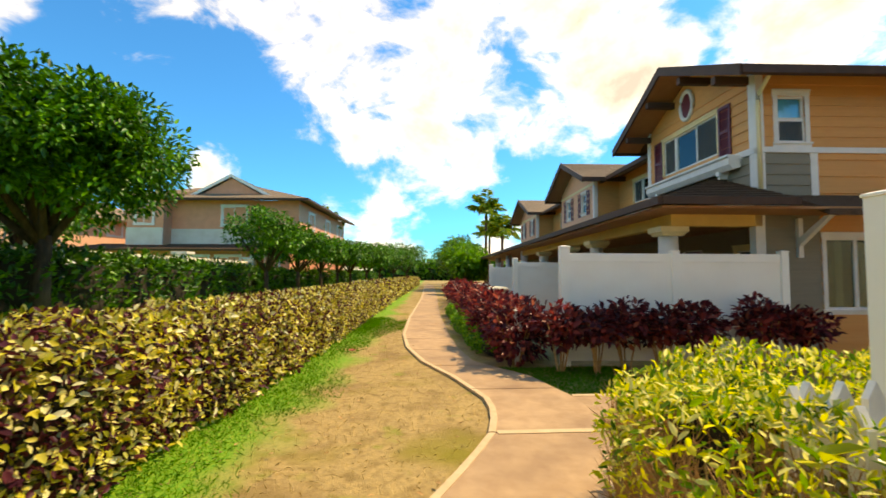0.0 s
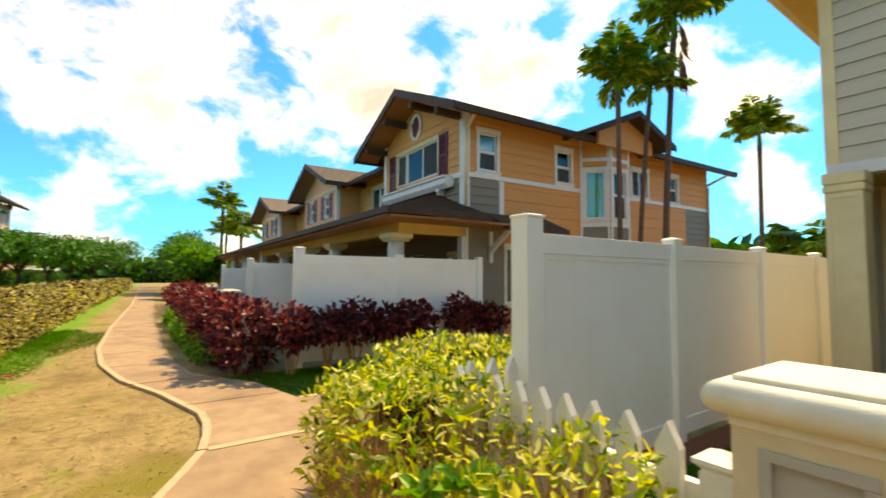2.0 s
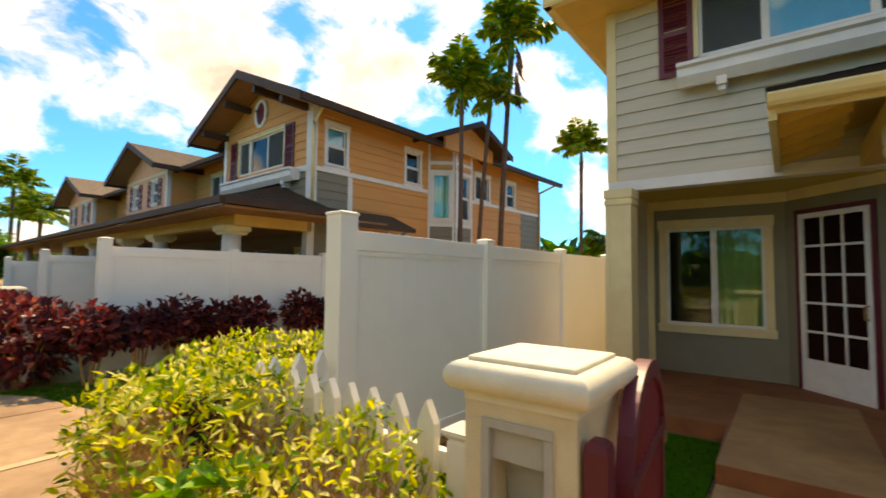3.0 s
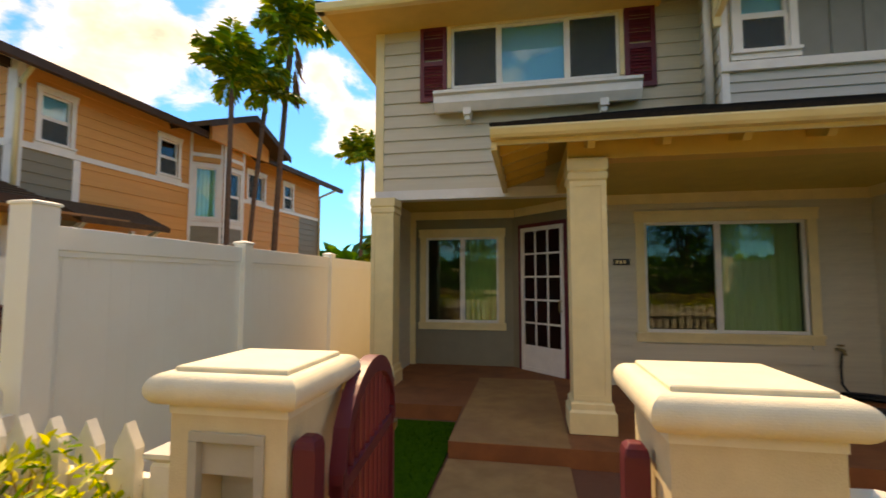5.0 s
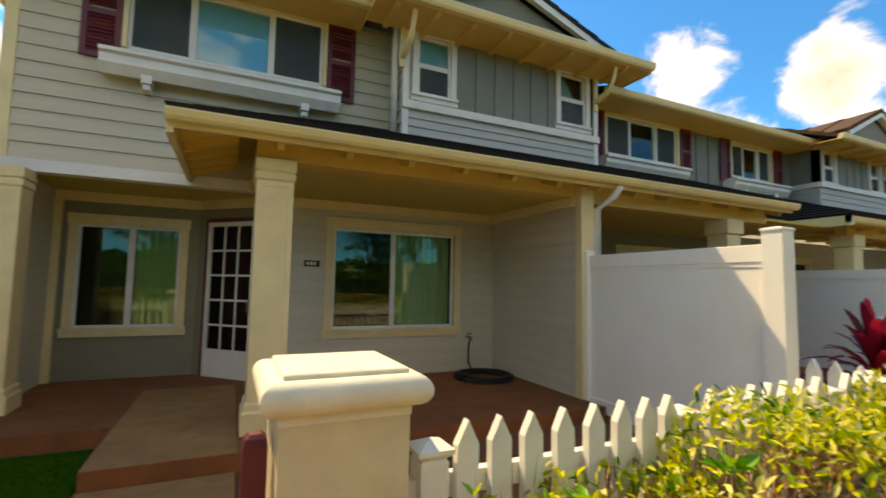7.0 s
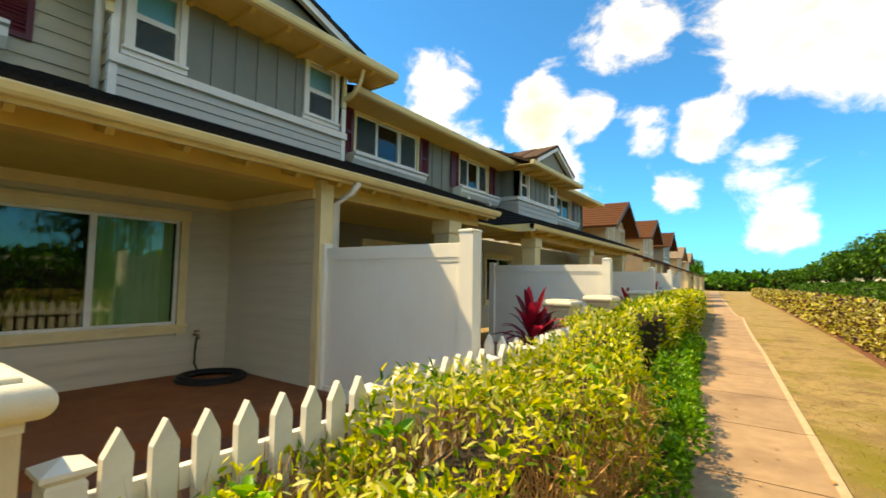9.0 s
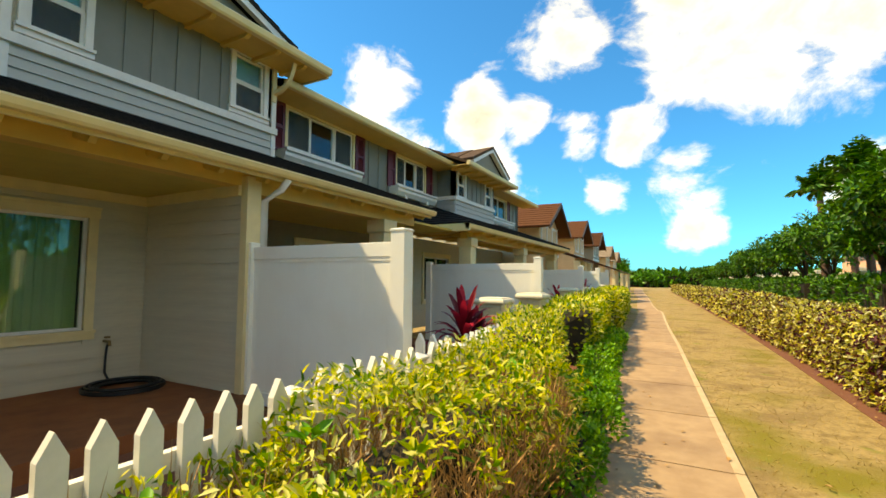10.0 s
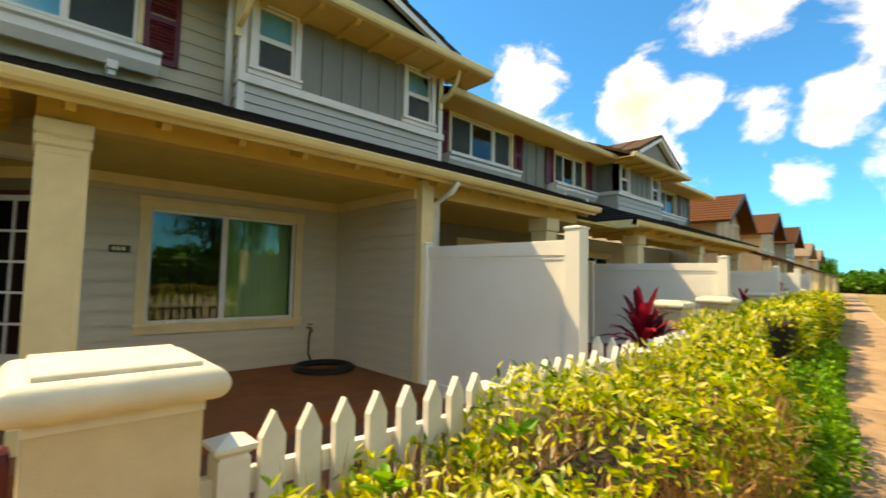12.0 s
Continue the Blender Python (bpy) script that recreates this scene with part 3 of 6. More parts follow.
# stations of the footpath: x, edge on the lawn side, edge on the house side
PATH_LINE = [(-60, 1.9, 3.0), (-40, 1.1, 2.15), (-28, 0.62, 1.6), (-20, 0.15, 1.15), (-16, -0.1, 0.98), (-11.6, -0.25, 0.87), (-9.6, -0.15, 0.86), (-8.1, 0.12, 0.98),
             (-7.0, 0.5, 1.62), (-5.85, 0.78, 1.86), (-5.3, 0.78, 1.86), (-4.66, 0.63, 1.8), (-4.1, 0.37, 1.52), (-3.45, 0.02, 1.22), (-2.5, -0.3, 0.92), (-1.2, -0.52, 0.66),
             (0.5, -0.6, 0.5), (2.5, -0.56, 0.48), (4.2, -0.5, 0.53), (8, -0.22, 0.88), (12.4, 0.1, 1.27), (15.9, 0.4, 1.5), (20, 0.7, 1.75), (24.6, 1.0, 2.05), (25.6, 1.25, 2.2), (30, 1.75, 2.65), (45, 3.1, 4.0), (64, 5.0, 6.2), (110, 9.2, 10.6)]


def path_at(x):
    xs = [r[0] for r in PATH_LINE]
    return float(np.interp(x, xs, [r[1] for r in PATH_LINE])), float(np.interp(x, xs, [r[2] for r in PATH_LINE]))


path = thing("path", "meandering brown concrete footpath with pale edging", "footpath", kind="structure")
JOINTS = [-60, -50, -42, -36, -32, -28, -25, -22, -19.6, -17.6, -15.8, -14, -12.4, -10.8, -9.3, -7.75, -6.25, -4.68, -3.1, -1.55, 0.0, 1.55, 3.1, 4.65, 6.2, 7.75, 9.3, 10.9, 12.6, 14.4, 16.2, 18.4, 21, 24, 28, 33, 40, 50, 62, 80, 110]
for xa, xb in zip(JOINTS, JOINTS[1:]):
    k = max(3, int((xb - xa) / 0.35))
    xs = [xa + 0.012 + (xb - xa - 0.024) * i / k for i in range(k + 1)]
    lo = [(x, path_at(x)[0] + 0.07, 0.0) for x in xs]
    hi = [(x, path_at(x)[1], 0.0) for x in xs]
    part("path_slab", Build().slab(lo + hi[::-1], 0.12), CONCRETE, path)
    ed = [(x, path_at(x)[0], 0.006) for x in xs]
    part("path_edging", Build().slab(ed + [(x, y, 0.006) for x, y, _ in lo[::-1]], 0.12), CURB, path)
    if -4.7 <= xa < -0.6:
        part("path_edging", Build().slab([(x, y + 0.002, 0.006) for x, y, _ in hi] + [(x, y + 0.06, 0.006) for x, y, _ in hi[::-1]], 0.12), CURB, path)
part("path_edging", Build().box(-4.72, -4.63, 0.72, 1.80, -0.1, 0.007), CURB, path)
branch = thing("side_path", "short brown concrete path branching between the houses", "footpath", kind="structure")
for ya, yb in ((1.86, 3.3), (3.32, 4.9), (4.92, 6.6), (6.62, 8.4), (8.42, 10.2)):
    part("path_slab", Build().box(-5.84, -4.68, ya, yb, -0.12, 0.0), CONCRETE, branch)
    part("path_edging", Build().box(-5.92, -5.842, ya, yb, -0.12, 0.006), CURB, branch)


cross = thing("side_path", "short concrete path crossing to the far gates", "footpath", kind="structure")
for ya, yb in ((2.5, 3.6), (3.62, 4.8)):
    part("path_slab", Build().box(24.2, 25.4, ya, yb, -0.12, 0.0), CONCRETE, cross)


# ---- fences, pillars ----
def picket_mesh():
    b = Build()
    w, d, h = 0.043, 0.019, 0.932
    b.add([(-w, -d, 0.02), (w, -d, 0.05), (w, d, 0.05), (-w, d, 0.05), (-w, -d, h - 0.085), (w, -d, h - 0.085), (w, d, h - 0.085), (-w, d, h - 0.085), (0, -d, h), (0, d, h)],
          [(3, 2, 1, 0), (0, 1, 5, 4), (1, 2, 6, 5), (2, 3, 7, 6), (3, 0, 4, 7), (4, 5, 8), (6, 7, 9), (5, 6, 9, 8), (7, 4, 8, 9)])
    return b.mesh("picket", PICKET)


PICKET_MESH = picket_mesh()
FPOST_MESH = Build().rings([(0.052, -0.04), (0.052, 0.80), (0.045, 0.81), (0.068, 0.83), (0.068, 0.845), (0.0, 0.875)], 0, 0).mesh("fence_post", PICKET)


def picket_fence(x0, y0, x1, y1, posts=(), phase=None):
    f = thing("picket_fence", "white vinyl picket fence with pointed tops", "fence", "picket fences", Matrix.Translation((x0, y0, 0.012)) @ Matrix.Rotation(math.atan2(y1 - y0, x1 - x0), 4, "Z"))
    n = math.hypot(x1 - x0, y1 - y0)
    part("rail", Build().box(0, n, 0.022, 0.062, 0.22, 0.30), PICKET, f)
    part("rail", Build().box(0, n, 0.022, 0.062, 0.66, 0.74), PICKET, f)
    k = max(1, round(n / 0.15))
    for i in range(k):
        u = (i + 0.5) * n / k if phase is None else phase + 0.15 * i
        if u > n - 0.03:
            continue
        if all(abs(u - p) > 0.085 for p in posts):
            part("picket", PICKET_MESH, PICKET, f, at=Matrix.Translation((u, 0, 0)) @ Matrix.Rotation(0.012 * math.sin(7.3 * u + x0), 4, "Y"))
    for p in posts:
        part("fence_post", FPOST_MESH, PICKET, f, at=Matrix.Translation((p, 0.03, 0)))
    return f


def panel_fence(x, y0, y1, ztop, posts, label="tall white vinyl privacy panel between yards", m=None, zbase=0.0):
    f = thing("privacy_fence", label, "fence", "privacy fences", m or Matrix.Translation((x, 0, 0)))
    for a, c in zip(posts, posts[1:]):
        part("rail", Build().box(-0.028, 0.028, a, c, ztop - 0.14, ztop), VINYL, f, bevel=0.006)
        part("rail", Build().box(-0.02, 0.02, a, c, ztop - 0.175, ztop - 0.14), VINYL, f)
        part("rail", Build().box(-0.028, 0.028, a, c, zbase + 0.05, zbase + 0.19), VINYL, f, bevel=0.006)
        n = max(1, round((c - a) / 0.15))
        for i in range(n):
            u0, u1 = a + (c - a) * i / n, a + (c - a) * (i + 1) / n
            part("panel_board", Build().box(-0.012, 0.012, u0 + 0.0003, u1 - 0.0003, zbase + 0.15, ztop - 0.15), VINYL, f)
    for i, p in enumerate(posts):
        top = ztop + (0.12 if i == 0 else 0.055)
        w = 0.075 if i == 0 else 0.06
        part("fence_post", Build().rings([(w, -0.05), (w, top - 0.025), (w + 0.008, top - 0.022), (w + 0.008, top - 0.008), (w - 0.012, top), (0.0, top + 0.012)], 0, p), VINYL, f, smooth=False)
    return f


def gate_pillar(cx, cy, niche=False, top=1.165, label="cream stucco gate pillar with a rounded cast cap", ob_m=None):
    p = thing("gate_pillar", label, "pillar", "gate pillars", ob_m or Matrix.Translation((cx, cy, 0)))
    w = 0.20
    b = Build()
    if niche:
        z0, z1, a = 0.62, 0.94, 0.105
        b.box(-w, w, -w + 0.14, w, -0.05, top - 0.12)
        b.box(-w, -a, -w, -w + 0.14, -0.05, top - 0.12).box(a, w, -w, -w + 0.14, -0.05, top - 0.12)
        b.box(-a, a, -w, -w + 0.14, -0.05, z0).box(-a, a, -w, -w + 0.14, z1, top - 0.12)
    else:
        b.box(-w, w, -w, w, -0.05, top - 0.12)
    part("pillar_body", b, STUCCO, p)
    h = top - 0.125
    nose = [(w + 0.012 + 0.046 * math.cos(a), h + 0.05 + 0.05 * math.sin(a)) for a in [-1.57 + 3.14 * i / 23 for i in range(24)]]
    part("cap", Build().rings([(w + 0.004, h - 0.03), (w + 0.004, h)] + nose, 0, 0), CAPSTONE, p, "rounded cast cap")
    part("cap_plate", Build().rings([(w - 0.005, h + 0.0995), (w - 0.005, h + 0.112), (w - 0.010, h + 0.116)], 0, 0), CAPSTONE, p)
    if niche:
        nb = part("letterbox", bar_frame(Build(), -0.128, 0.128, z0 - 0.02, z1 + 0.02, 0.03, -w - 0.012, -w + 0.02), NICHE, p, "recessed metal letterbox frame", bevel=0.003)
        part("letterbox_flap", Build().box(-0.10, 0.10, -w + 0.015, -w + 0.03, z1 - 0.115, z1 - 0.01), NICHE, nb)
        part("letterbox_back", Build().box(-0.10, 0.10, -w + 0.12, -w + 0.135, z0 + 0.01, z1 - 0.11), NICHE, nb)
    return p


gate_pillar(-0.825, 1.755, True, label="cream stucco gate pillar with a letterbox niche")
gate_pillar(0.648, 1.755)


def garden_gate():
    """Maroon arched gate, swung open into the yard, hung on the pillar with the letterbox."""
    g = thing("garden_gate", "maroon arched metal garden gate standing open", "gate", m=pose(-0.545, 1.74, 0, 0, 0, 95.5))
    n, L, h0, h1 = 14, 0.88, 0.78, 1.10

    def top(u):
        return h0 + (h1 - h0) * math.sqrt(max(0.0, 1 - (2 * u / L - 1) ** 2))
    arch = [(L * i / 20, 0, top(L * i / 20)) for i in range(21)]
    b = Build()
    for a, c in zip(arch, arch[1:]):
        b.add([(a[0], -0.028, a[2] - 0.07), (c[0], -0.028, c[2] - 0.07), (c[0], 0.028, c[2] - 0.07), (a[0], 0.028, a[2] - 0.07), (a[0], -0.028, a[2]), (c[0], -0.028, c[2]), (c[0], 0.028, c[2]), (a[0], 0.028, a[2])],
              [(0, 3, 2, 1), (4, 5, 6, 7), (0, 1, 5, 4), (2, 3, 7, 6)])
    b.weld()
    part("gate_arch", b, MAROON, g)
    part("gate_rail", Build().box(0, L, -0.02, 0.02, 0.12, 0.19), MAROON, g, bevel=0.004)
    part("gate_rail", Build().box(0, L, -0.02, 0.02, 0.70, 0.75), MAROON, g, bevel=0.004)
    part("gate_stile", Build().box(0, 0.05, -0.025, 0.025, 0.1, h0), MAROON, g, bevel=0.004)
    part("gate_stile", Build().box(L - 0.05, L, -0.025, 0.025, 0.1, h0), MAROON, g, bevel=0.004)
    for i in range(1, 11):
        u = L * i / 11
        part("gate_bar", Build().tube([(u, 0, 0.15), (u, 0, top(u) - 0.03)], 0.013, 8), MAROON, g)
    part("latch", Build().box(L - 0.04, L + 0.03, -0.035, 0.035, 0.66, 0.70), BRASS, g, "dull brass latch", bevel=0.004)


garden_gate()


def gate_post(x, y):
    p = part("gate_post", Build().rings([(0.036, 0), (0.036, 0.95), (0.031, 0.972), (0.018, 0.985)], 0, 0), MAROON, None, bevel=0.004, at=Matrix.Translation((x, y, -0.03)))
    tagged(p, "maroon metal gate post beside the pillar", "gate post", "gate posts")


gate_post(-0.575, 1.60)
gate_post(0.395, 1.72)
picket_fence(0.88, 1.64, 4.10, 1.64, posts=(0.09, 1.37, 2.6), phase=0.213)
picket_fence(4.10, 1.64, 6.95, 1.95, posts=(0.06, 1.5))
picket_fence(4.14, 2.10, 4.12, 1.70, posts=())
picket_fence(-2.52, 1.64, -1.04, 1.64, posts=(1.42,))
picket_fence(-2.53, 2.18, -2.53, 1.70, posts=())
panel_fence(-2.545, 2.27, 9.0, 1.74, (2.275, 4.13, 6.02, 7.9, 9.8))
panel_fence(4.07, 2.15, 4.3, 1.785, (2.215, 4.27), "white vinyl privacy panel meeting the porch wall")
panel_fence(9.4, 2.5, 4.9, 1.78, (2.5, 5.0), "white vinyl privacy panel with a leaning shadow")
panel_fence(14.9, 2.8, 5.2, 1.78, (2.8, 5.3), "white vinyl privacy panel further along the row")
gate_pillar(7.45, 2.66)
gate_pillar(8.75, 2.42, top=1.215)
gate_pillar(13.0, 2.72, top=1.26)
gate_pillar(15.6, 2.95, top=1.26)
panel_fence(19.6, 3.1, 5.6, 1.84, (3.1, 5.6), "white vinyl privacy panel further along the row")
panel_fence(25.2, 3.6, 6.2, 1.9, (3.6, 6.2), "white vinyl privacy panel further along the row")
picket_fence(9.5, 2.2, 12.6, 2.5, posts=(0.06, 1.6))
gate_pillar(21.0, 3.35, top=1.3)

# ---- grey end house ----
house = thing("townhouse", "two-storey grey townhouse with cream trim and a porch", "house")
I4 = Matrix.Identity(4)
FY = 5.97
front = Matrix.Translation((0, FY, 0))
wall(house, front, -1.85, 2.16, 2.60, 4.86, [(-0.86, 1.23, 3.93, 4.74)], SIDING, "lap", 0.168, "pale grey lap siding")
window(house, front, -0.86, 1.23, 3.93, 4.74, (-0.24, 0.61), trim=CREAM, casing=0.05, blinds=(1,), screens=(0, 2), glass=GLASS_UP, sill=False, label="three-light upper window with a blind")
shutter(house, front, -1.27, -0.915, 3.76, 4.77)
shutter(house, front, 1.285, 1.64, 3.76, 4.77)
shelf(house, front, -1.05, 1.43, 3.55, 3.80)
part("trim_skirt", Build().box(-1.88, 0.64, FY - 0.03, FY + 0.14, 2.475, 2.60), WHITE, house, bevel=0.004)
part("corner_trim", Build().box(-1.885, -1.77, FY - 0.032, FY + 0.08, 2.60, 4.90), CREAM, house, bevel=0.004)
side = pose(-1.85, 15, 0, 0, 0, -90)
wall(house, side, 0, 15 - FY, 0, 4.86, [], SIDING, "lap", 0.168)
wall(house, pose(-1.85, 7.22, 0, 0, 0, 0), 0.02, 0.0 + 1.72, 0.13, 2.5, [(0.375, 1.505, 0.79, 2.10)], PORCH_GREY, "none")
pw = Matrix.Translation((0, 7.22, 0))
window(house, pw, -1.475, -0.345, 0.79, 2.10, (-0.90,), trim=CREAM, casing=0.09, curtain=(1,), label="sliding porch window with cream casing")
part("recess_return", Build().box(-1.85, -1.72, FY + 0.02, 7.22, 0.13, 2.5), PORCH_GREY, house)
# splayed entrance wall with the glazed door
sp = pose(-0.13, 7.22, 0, 0, 0, -45)
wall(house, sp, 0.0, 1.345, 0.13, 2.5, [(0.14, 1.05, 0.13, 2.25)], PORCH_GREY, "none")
part("door_jamb", Build().box(0.14, 0.19, -0.02, 0.14, 0.13, 2.25).box(1.0, 1.05, -0.02, 0.14, 0.13, 2.25).box(0.19, 1.0, -0.02, 0.14, 2.20, 2.25), MAROON, house, "dark brown door frame", at=sp)
door = part("door", bar_frame(Build(), 0.195, 0.995, 0.15, 2.195, 0.055, -0.03, 0.01).box(0.25, 0.94, -0.024, 0.006, 0.20, 0.50), WHITE, house, "white glazed screen door with fifteen lights", at=sp, bevel=0.003)
for i in range(1, 3):
    u = 0.25 + 0.69 * i / 3
    part("glazing_bar", Build().box(u - 0.012, u + 0.012, -0.022, 0.004, 0.5, 2.14), WHITE, door)
for k in range(0, 5):
    z = 0.5 + 1.64 * k / 5
    part("glazing_bar", Build().box(0.25, 0.94, -0.02, 0.002, z - 0.013, z + 0.013), WHITE, door)
for i in range(3):
    for k in range(5):
        part("pane", Build().box(0.25 + 0.23 * i + 0.012, 0.25 + 0.23 * (i + 1) - 0.012, -0.012, -0.006, 0.5 + 0.328 * k + 0.013, 0.5 + 0.328 * (k + 1) - 0.013), GLASS_DOOR, door).visible_shadow = False
part("door_leaf", Build().box(0.19, 1.0, 0.06, 0.10, 0.14, 2.2), MAROON, door, "dark inner door")
part("door_handle", Build().tube([(0.955, -0.03, 1.02), (0.955, -0.07, 1.02), (0.955, -0.07, 1.16), (0.955, -0.03, 1.16)], 0.012, 8), BRASS, door, "dark lever handle")
# wall with the living-room window
wb = Matrix.Translation((0, 6.27, 0))
wall(house, wb, 0.80, 4.0, 0.13, 2.5, [(1.515, 3.31, 0.80, 2.15)], SIDING, "lap", 0.168)
window(house, wb, 1.515, 3.31, 0.80, 2.15, (2.36,), trim=CREAM, casing=0.1, curtain=(1,), label="wide sliding porch window with cream casing")
part("plaque", Build().box(1.14, 1.34, 6.235, 6.252, 1.62, 1.70), DARKPLAQUE, house, "small dark plaque with pale bars", bevel=0.003)
part("plaque_bars", Build().box(1.17, 1.20, 6.228, 6.236, 1.64, 1.68).box(1.215, 1.245, 6.228, 6.236, 1.64, 1.68).box(1.26, 1.29, 6.228, 6.236, 1.64, 1.68), CREAM, house)
pr = pose(4.0, 6.27, 0, 0, 0, -90)
wall(house, pr, 0.02, 1.94, 0.10, 2.55, [], SIDING, "lap", 0.168)
part("corner_trim", Build().box(3.97, 4.16, 4.25, 4.36, 0.05, 2.6), CREAM, house, bevel=0.004)
part("crown", Build().box(-1.72, -0.1, 7.17, 7.22, 2.38, 2.5).box(0.85, 4.0, 6.21, 6.25, 2.38, 2.5).box(3.93, 3.98, 4.36, 6.2, 2.38, 2.5), CREAM, house)
part("crown", Build().box(0.1, 1.33, -0.05, -0.005, 2.38, 2.5), CREAM, house, at=sp)
part("porch_ceiling", Build().box(0.66, 4.1, 4.57, 6.3, 2.5, 2.54).box(-1.85, 0.5, 5.99, 7.3, 2.5, 2.54).box(0.5, 1.3, 6.3, 7.3, 2.5, 2.54), CEIL, house)
part("inner_trim", Build().box(-1.72, -1.63, 7.15, 7.20, 0.15, 2.4), CREAM, house)
# corner pier and porch column


def pier(cx, cy, w, z0, z1, label):
    p = part("column", Build().rings([(w * 0.5, z0), (w * 0.5, z1)], cx, cy), CREAM, house, label, bevel=0.006)
    part("column_base", Build().rings([(w * 0.63, z0 - 0.005), (w * 0.63, z0 + 0.17), (w * 0.57, z0 + 0.19), (w * 0.57, z0 + 0.24), (w * 0.5, z0 + 0.26)], cx, cy), CREAM, p, bevel=0.004)
    part("column_cap", Build().rings([(w * 0.5, z1 - 0.20), (w * 0.55, z1 - 0.18), (w * 0.55, z1 - 0.13), (w * 0.5, z1 - 0.12), (w * 0.56, z1 - 0.10), (w * 0.56, z1)], cx, cy), CREAM, p, bevel=0.003)
    for sx, sy in ((0, -1), (-1, 0), (1, 0)):
        h = w * 0.5
        b = Build()
        if sy:
            bar_frame(b, cx - h, cx + h, z0 + 0.26, z1 - 0.2, 0.045, cy - h - 0.008, cy - h)
        part("panel_moulding", b, CREAM, p) if b.v else None
    return p


pier(-1.70, 5.86, 0.29, 0.13, 2.47, "cream panelled corner pier")
pier(0.61, 4.465, 0.305, 0.16, 2.49, "cream panelled porch column")
part("porch_beam", Build().box(0.45, 4.16, 4.36, 4.56, 2.492, 2.67), SOFFIT, house, bevel=0.005)
part("porch_beam", Build().box(0.45, 0.65, 4.56, 5.95, 2.492, 2.67), SOFFIT, house, bevel=0.005)
# porch roof with a hipped end
EY, EX, EZ = 3.93, -0.20, 2.69
RX = 7.78
sl = 0.39
pf = Matrix.Translation((0, 5.97, 0))
part("gutter", Build().prism([(EY, EZ - 0.065), (EY + 0.02, EZ - 0.09), (EY + 0.10, EZ - 0.09), (EY + 0.10, EZ), (EY, EZ), (EY - 0.015, EZ - 0.02)], "x", EX, RX), GUTTER, house)
part("fascia", Build().box(EX, EX + 0.05, EY + 0.1, 5.96, EZ - 0.17, EZ), GUTTER, house)
part("fascia", Build().box(EX + 0.05, RX, EY + 0.1, EY + 0.13, EZ - 0.125, EZ - 0.01), GUTTER, house)
H2 = EZ - 0.03 + 0.37 * 1.94
part("soffit", Build().add([(EX + 0.1, EY + 0.1, EZ - 0.03), (RX, EY + 0.1, EZ - 0.03), (RX, 5.96, H2), (EX + 2.03, 5.96, H2)], [(0, 3, 2, 1)]), SOFFIT, house)
part("soffit", Build().add([(EX + 0.04, EY + 0.1, EZ - 0.03), (EX + 2.03, 5.96, H2), (EX + 0.04, 5.96, EZ - 0.03)], [(0, 1, 2)]), SOFFIT, house)
TAIL = Build().prism([(EY + 0.13, EZ - 0.05), (EY + 0.13, EZ - 0.12), (EY + 0.18, EZ - 0.17), (EY + 0.45, EZ - 0.09), (EY + 0.45, EZ + 0.06)], "x", -0.03, 0.03).mesh("rafter_tail", SOFFIT)
for k in range(13):
    part("rafter_tail", TAIL, SOFFIT, house, at=Matrix.Translation((0.62 + 0.58 * k, 0, 0)))
for k in range(5):
    t = 0.35 + 0.35 * k
    part("rafter_tail", Build().prism([(EX + 0.06, EZ - 0.05), (EX + 0.06, EZ - 0.15), (EX + 0.5, EZ - 0.02), (EX + 0.5, EZ + 0.1)], "y", EY + t, EY + t + 0.06), SOFFIT, house)
shingle_roof(house, [(EX, EY, EZ + 0.01), (RX, EY, EZ + 0.01), (RX, 5.97, EZ + sl * 2.04), (EX + 2.04, 5.97, EZ + sl * 2.04)], SHINGLE_DARK, 12)
shingle_roof(house, [(EX, 5.97, EZ + 0.01), (EX, EY, EZ + 0.01), (EX + 2.03, 5.96, EZ + sl * 2.03), (EX + 2.03, 5.97, EZ + sl * 2.03)], SHINGLE_DARK, 12)
# projecting bay upstairs
bay = Matrix.Translation((0, 5.42, 0))
wall(house, bay, 2.15, 5.30, 3.72, 4.80, [(2.33, 2.80, 3.84, 4.62), (4.60, 5.09, 3.84, 4.62)], BATTEN, "batten", 0.30, "slate board-and-batten bay")
wall(house, bay, 2.15, 5.30, 3.18, 3.62, [], SIDING_BLUE, "lap", 0.11)
part("trim_band", Build().box(2.12, 5.33, 5.36, 5.44, 3.62, 3.72), WHITE, house, bevel=0.004)
for a, c in ((2.33, 2.80), (4.60, 5.09)):
    window(house, bay, a, c, 3.84, 4.62, hung=True, trim=WHITE, casing=0.075, blinds=((0, 1),), screens=((0, 0),), glass=GLASS_UP, label="double-hung bay window")
for x, r in ((2.15, -90), (5.30, 90)):
    wall(house, pose(x, 5.97 if r < 0 else 5.42, 0, 0, 0, r), 0, 0.55, 3.1, 4.80, [], SIDING, "lap", 0.168)
for x in (2.13, 5.24):
    part("corner_trim", Build().box(x, x + 0.08, 5.39, 5.47, 3.18, 4.78), WHITE, house, bevel=0.003)
part("downpipe", Build().tube([(2.06, 5.46, 4.85), (2.06, 5.52, 4.45), (2.06, 5.52, 3.3)], 0.042, 10), WHITE, house, "white round downpipe", smooth=True)
part("downpipe", Build().tube([(4.32, 3.99, 2.6), (4.30, 4.08, 2.48), (4.20, 4.24, 2.34), (4.20, 4.24, 0.1)], 0.042, 10), WHITE, house, "white downpipe with an elbow", smooth=True)
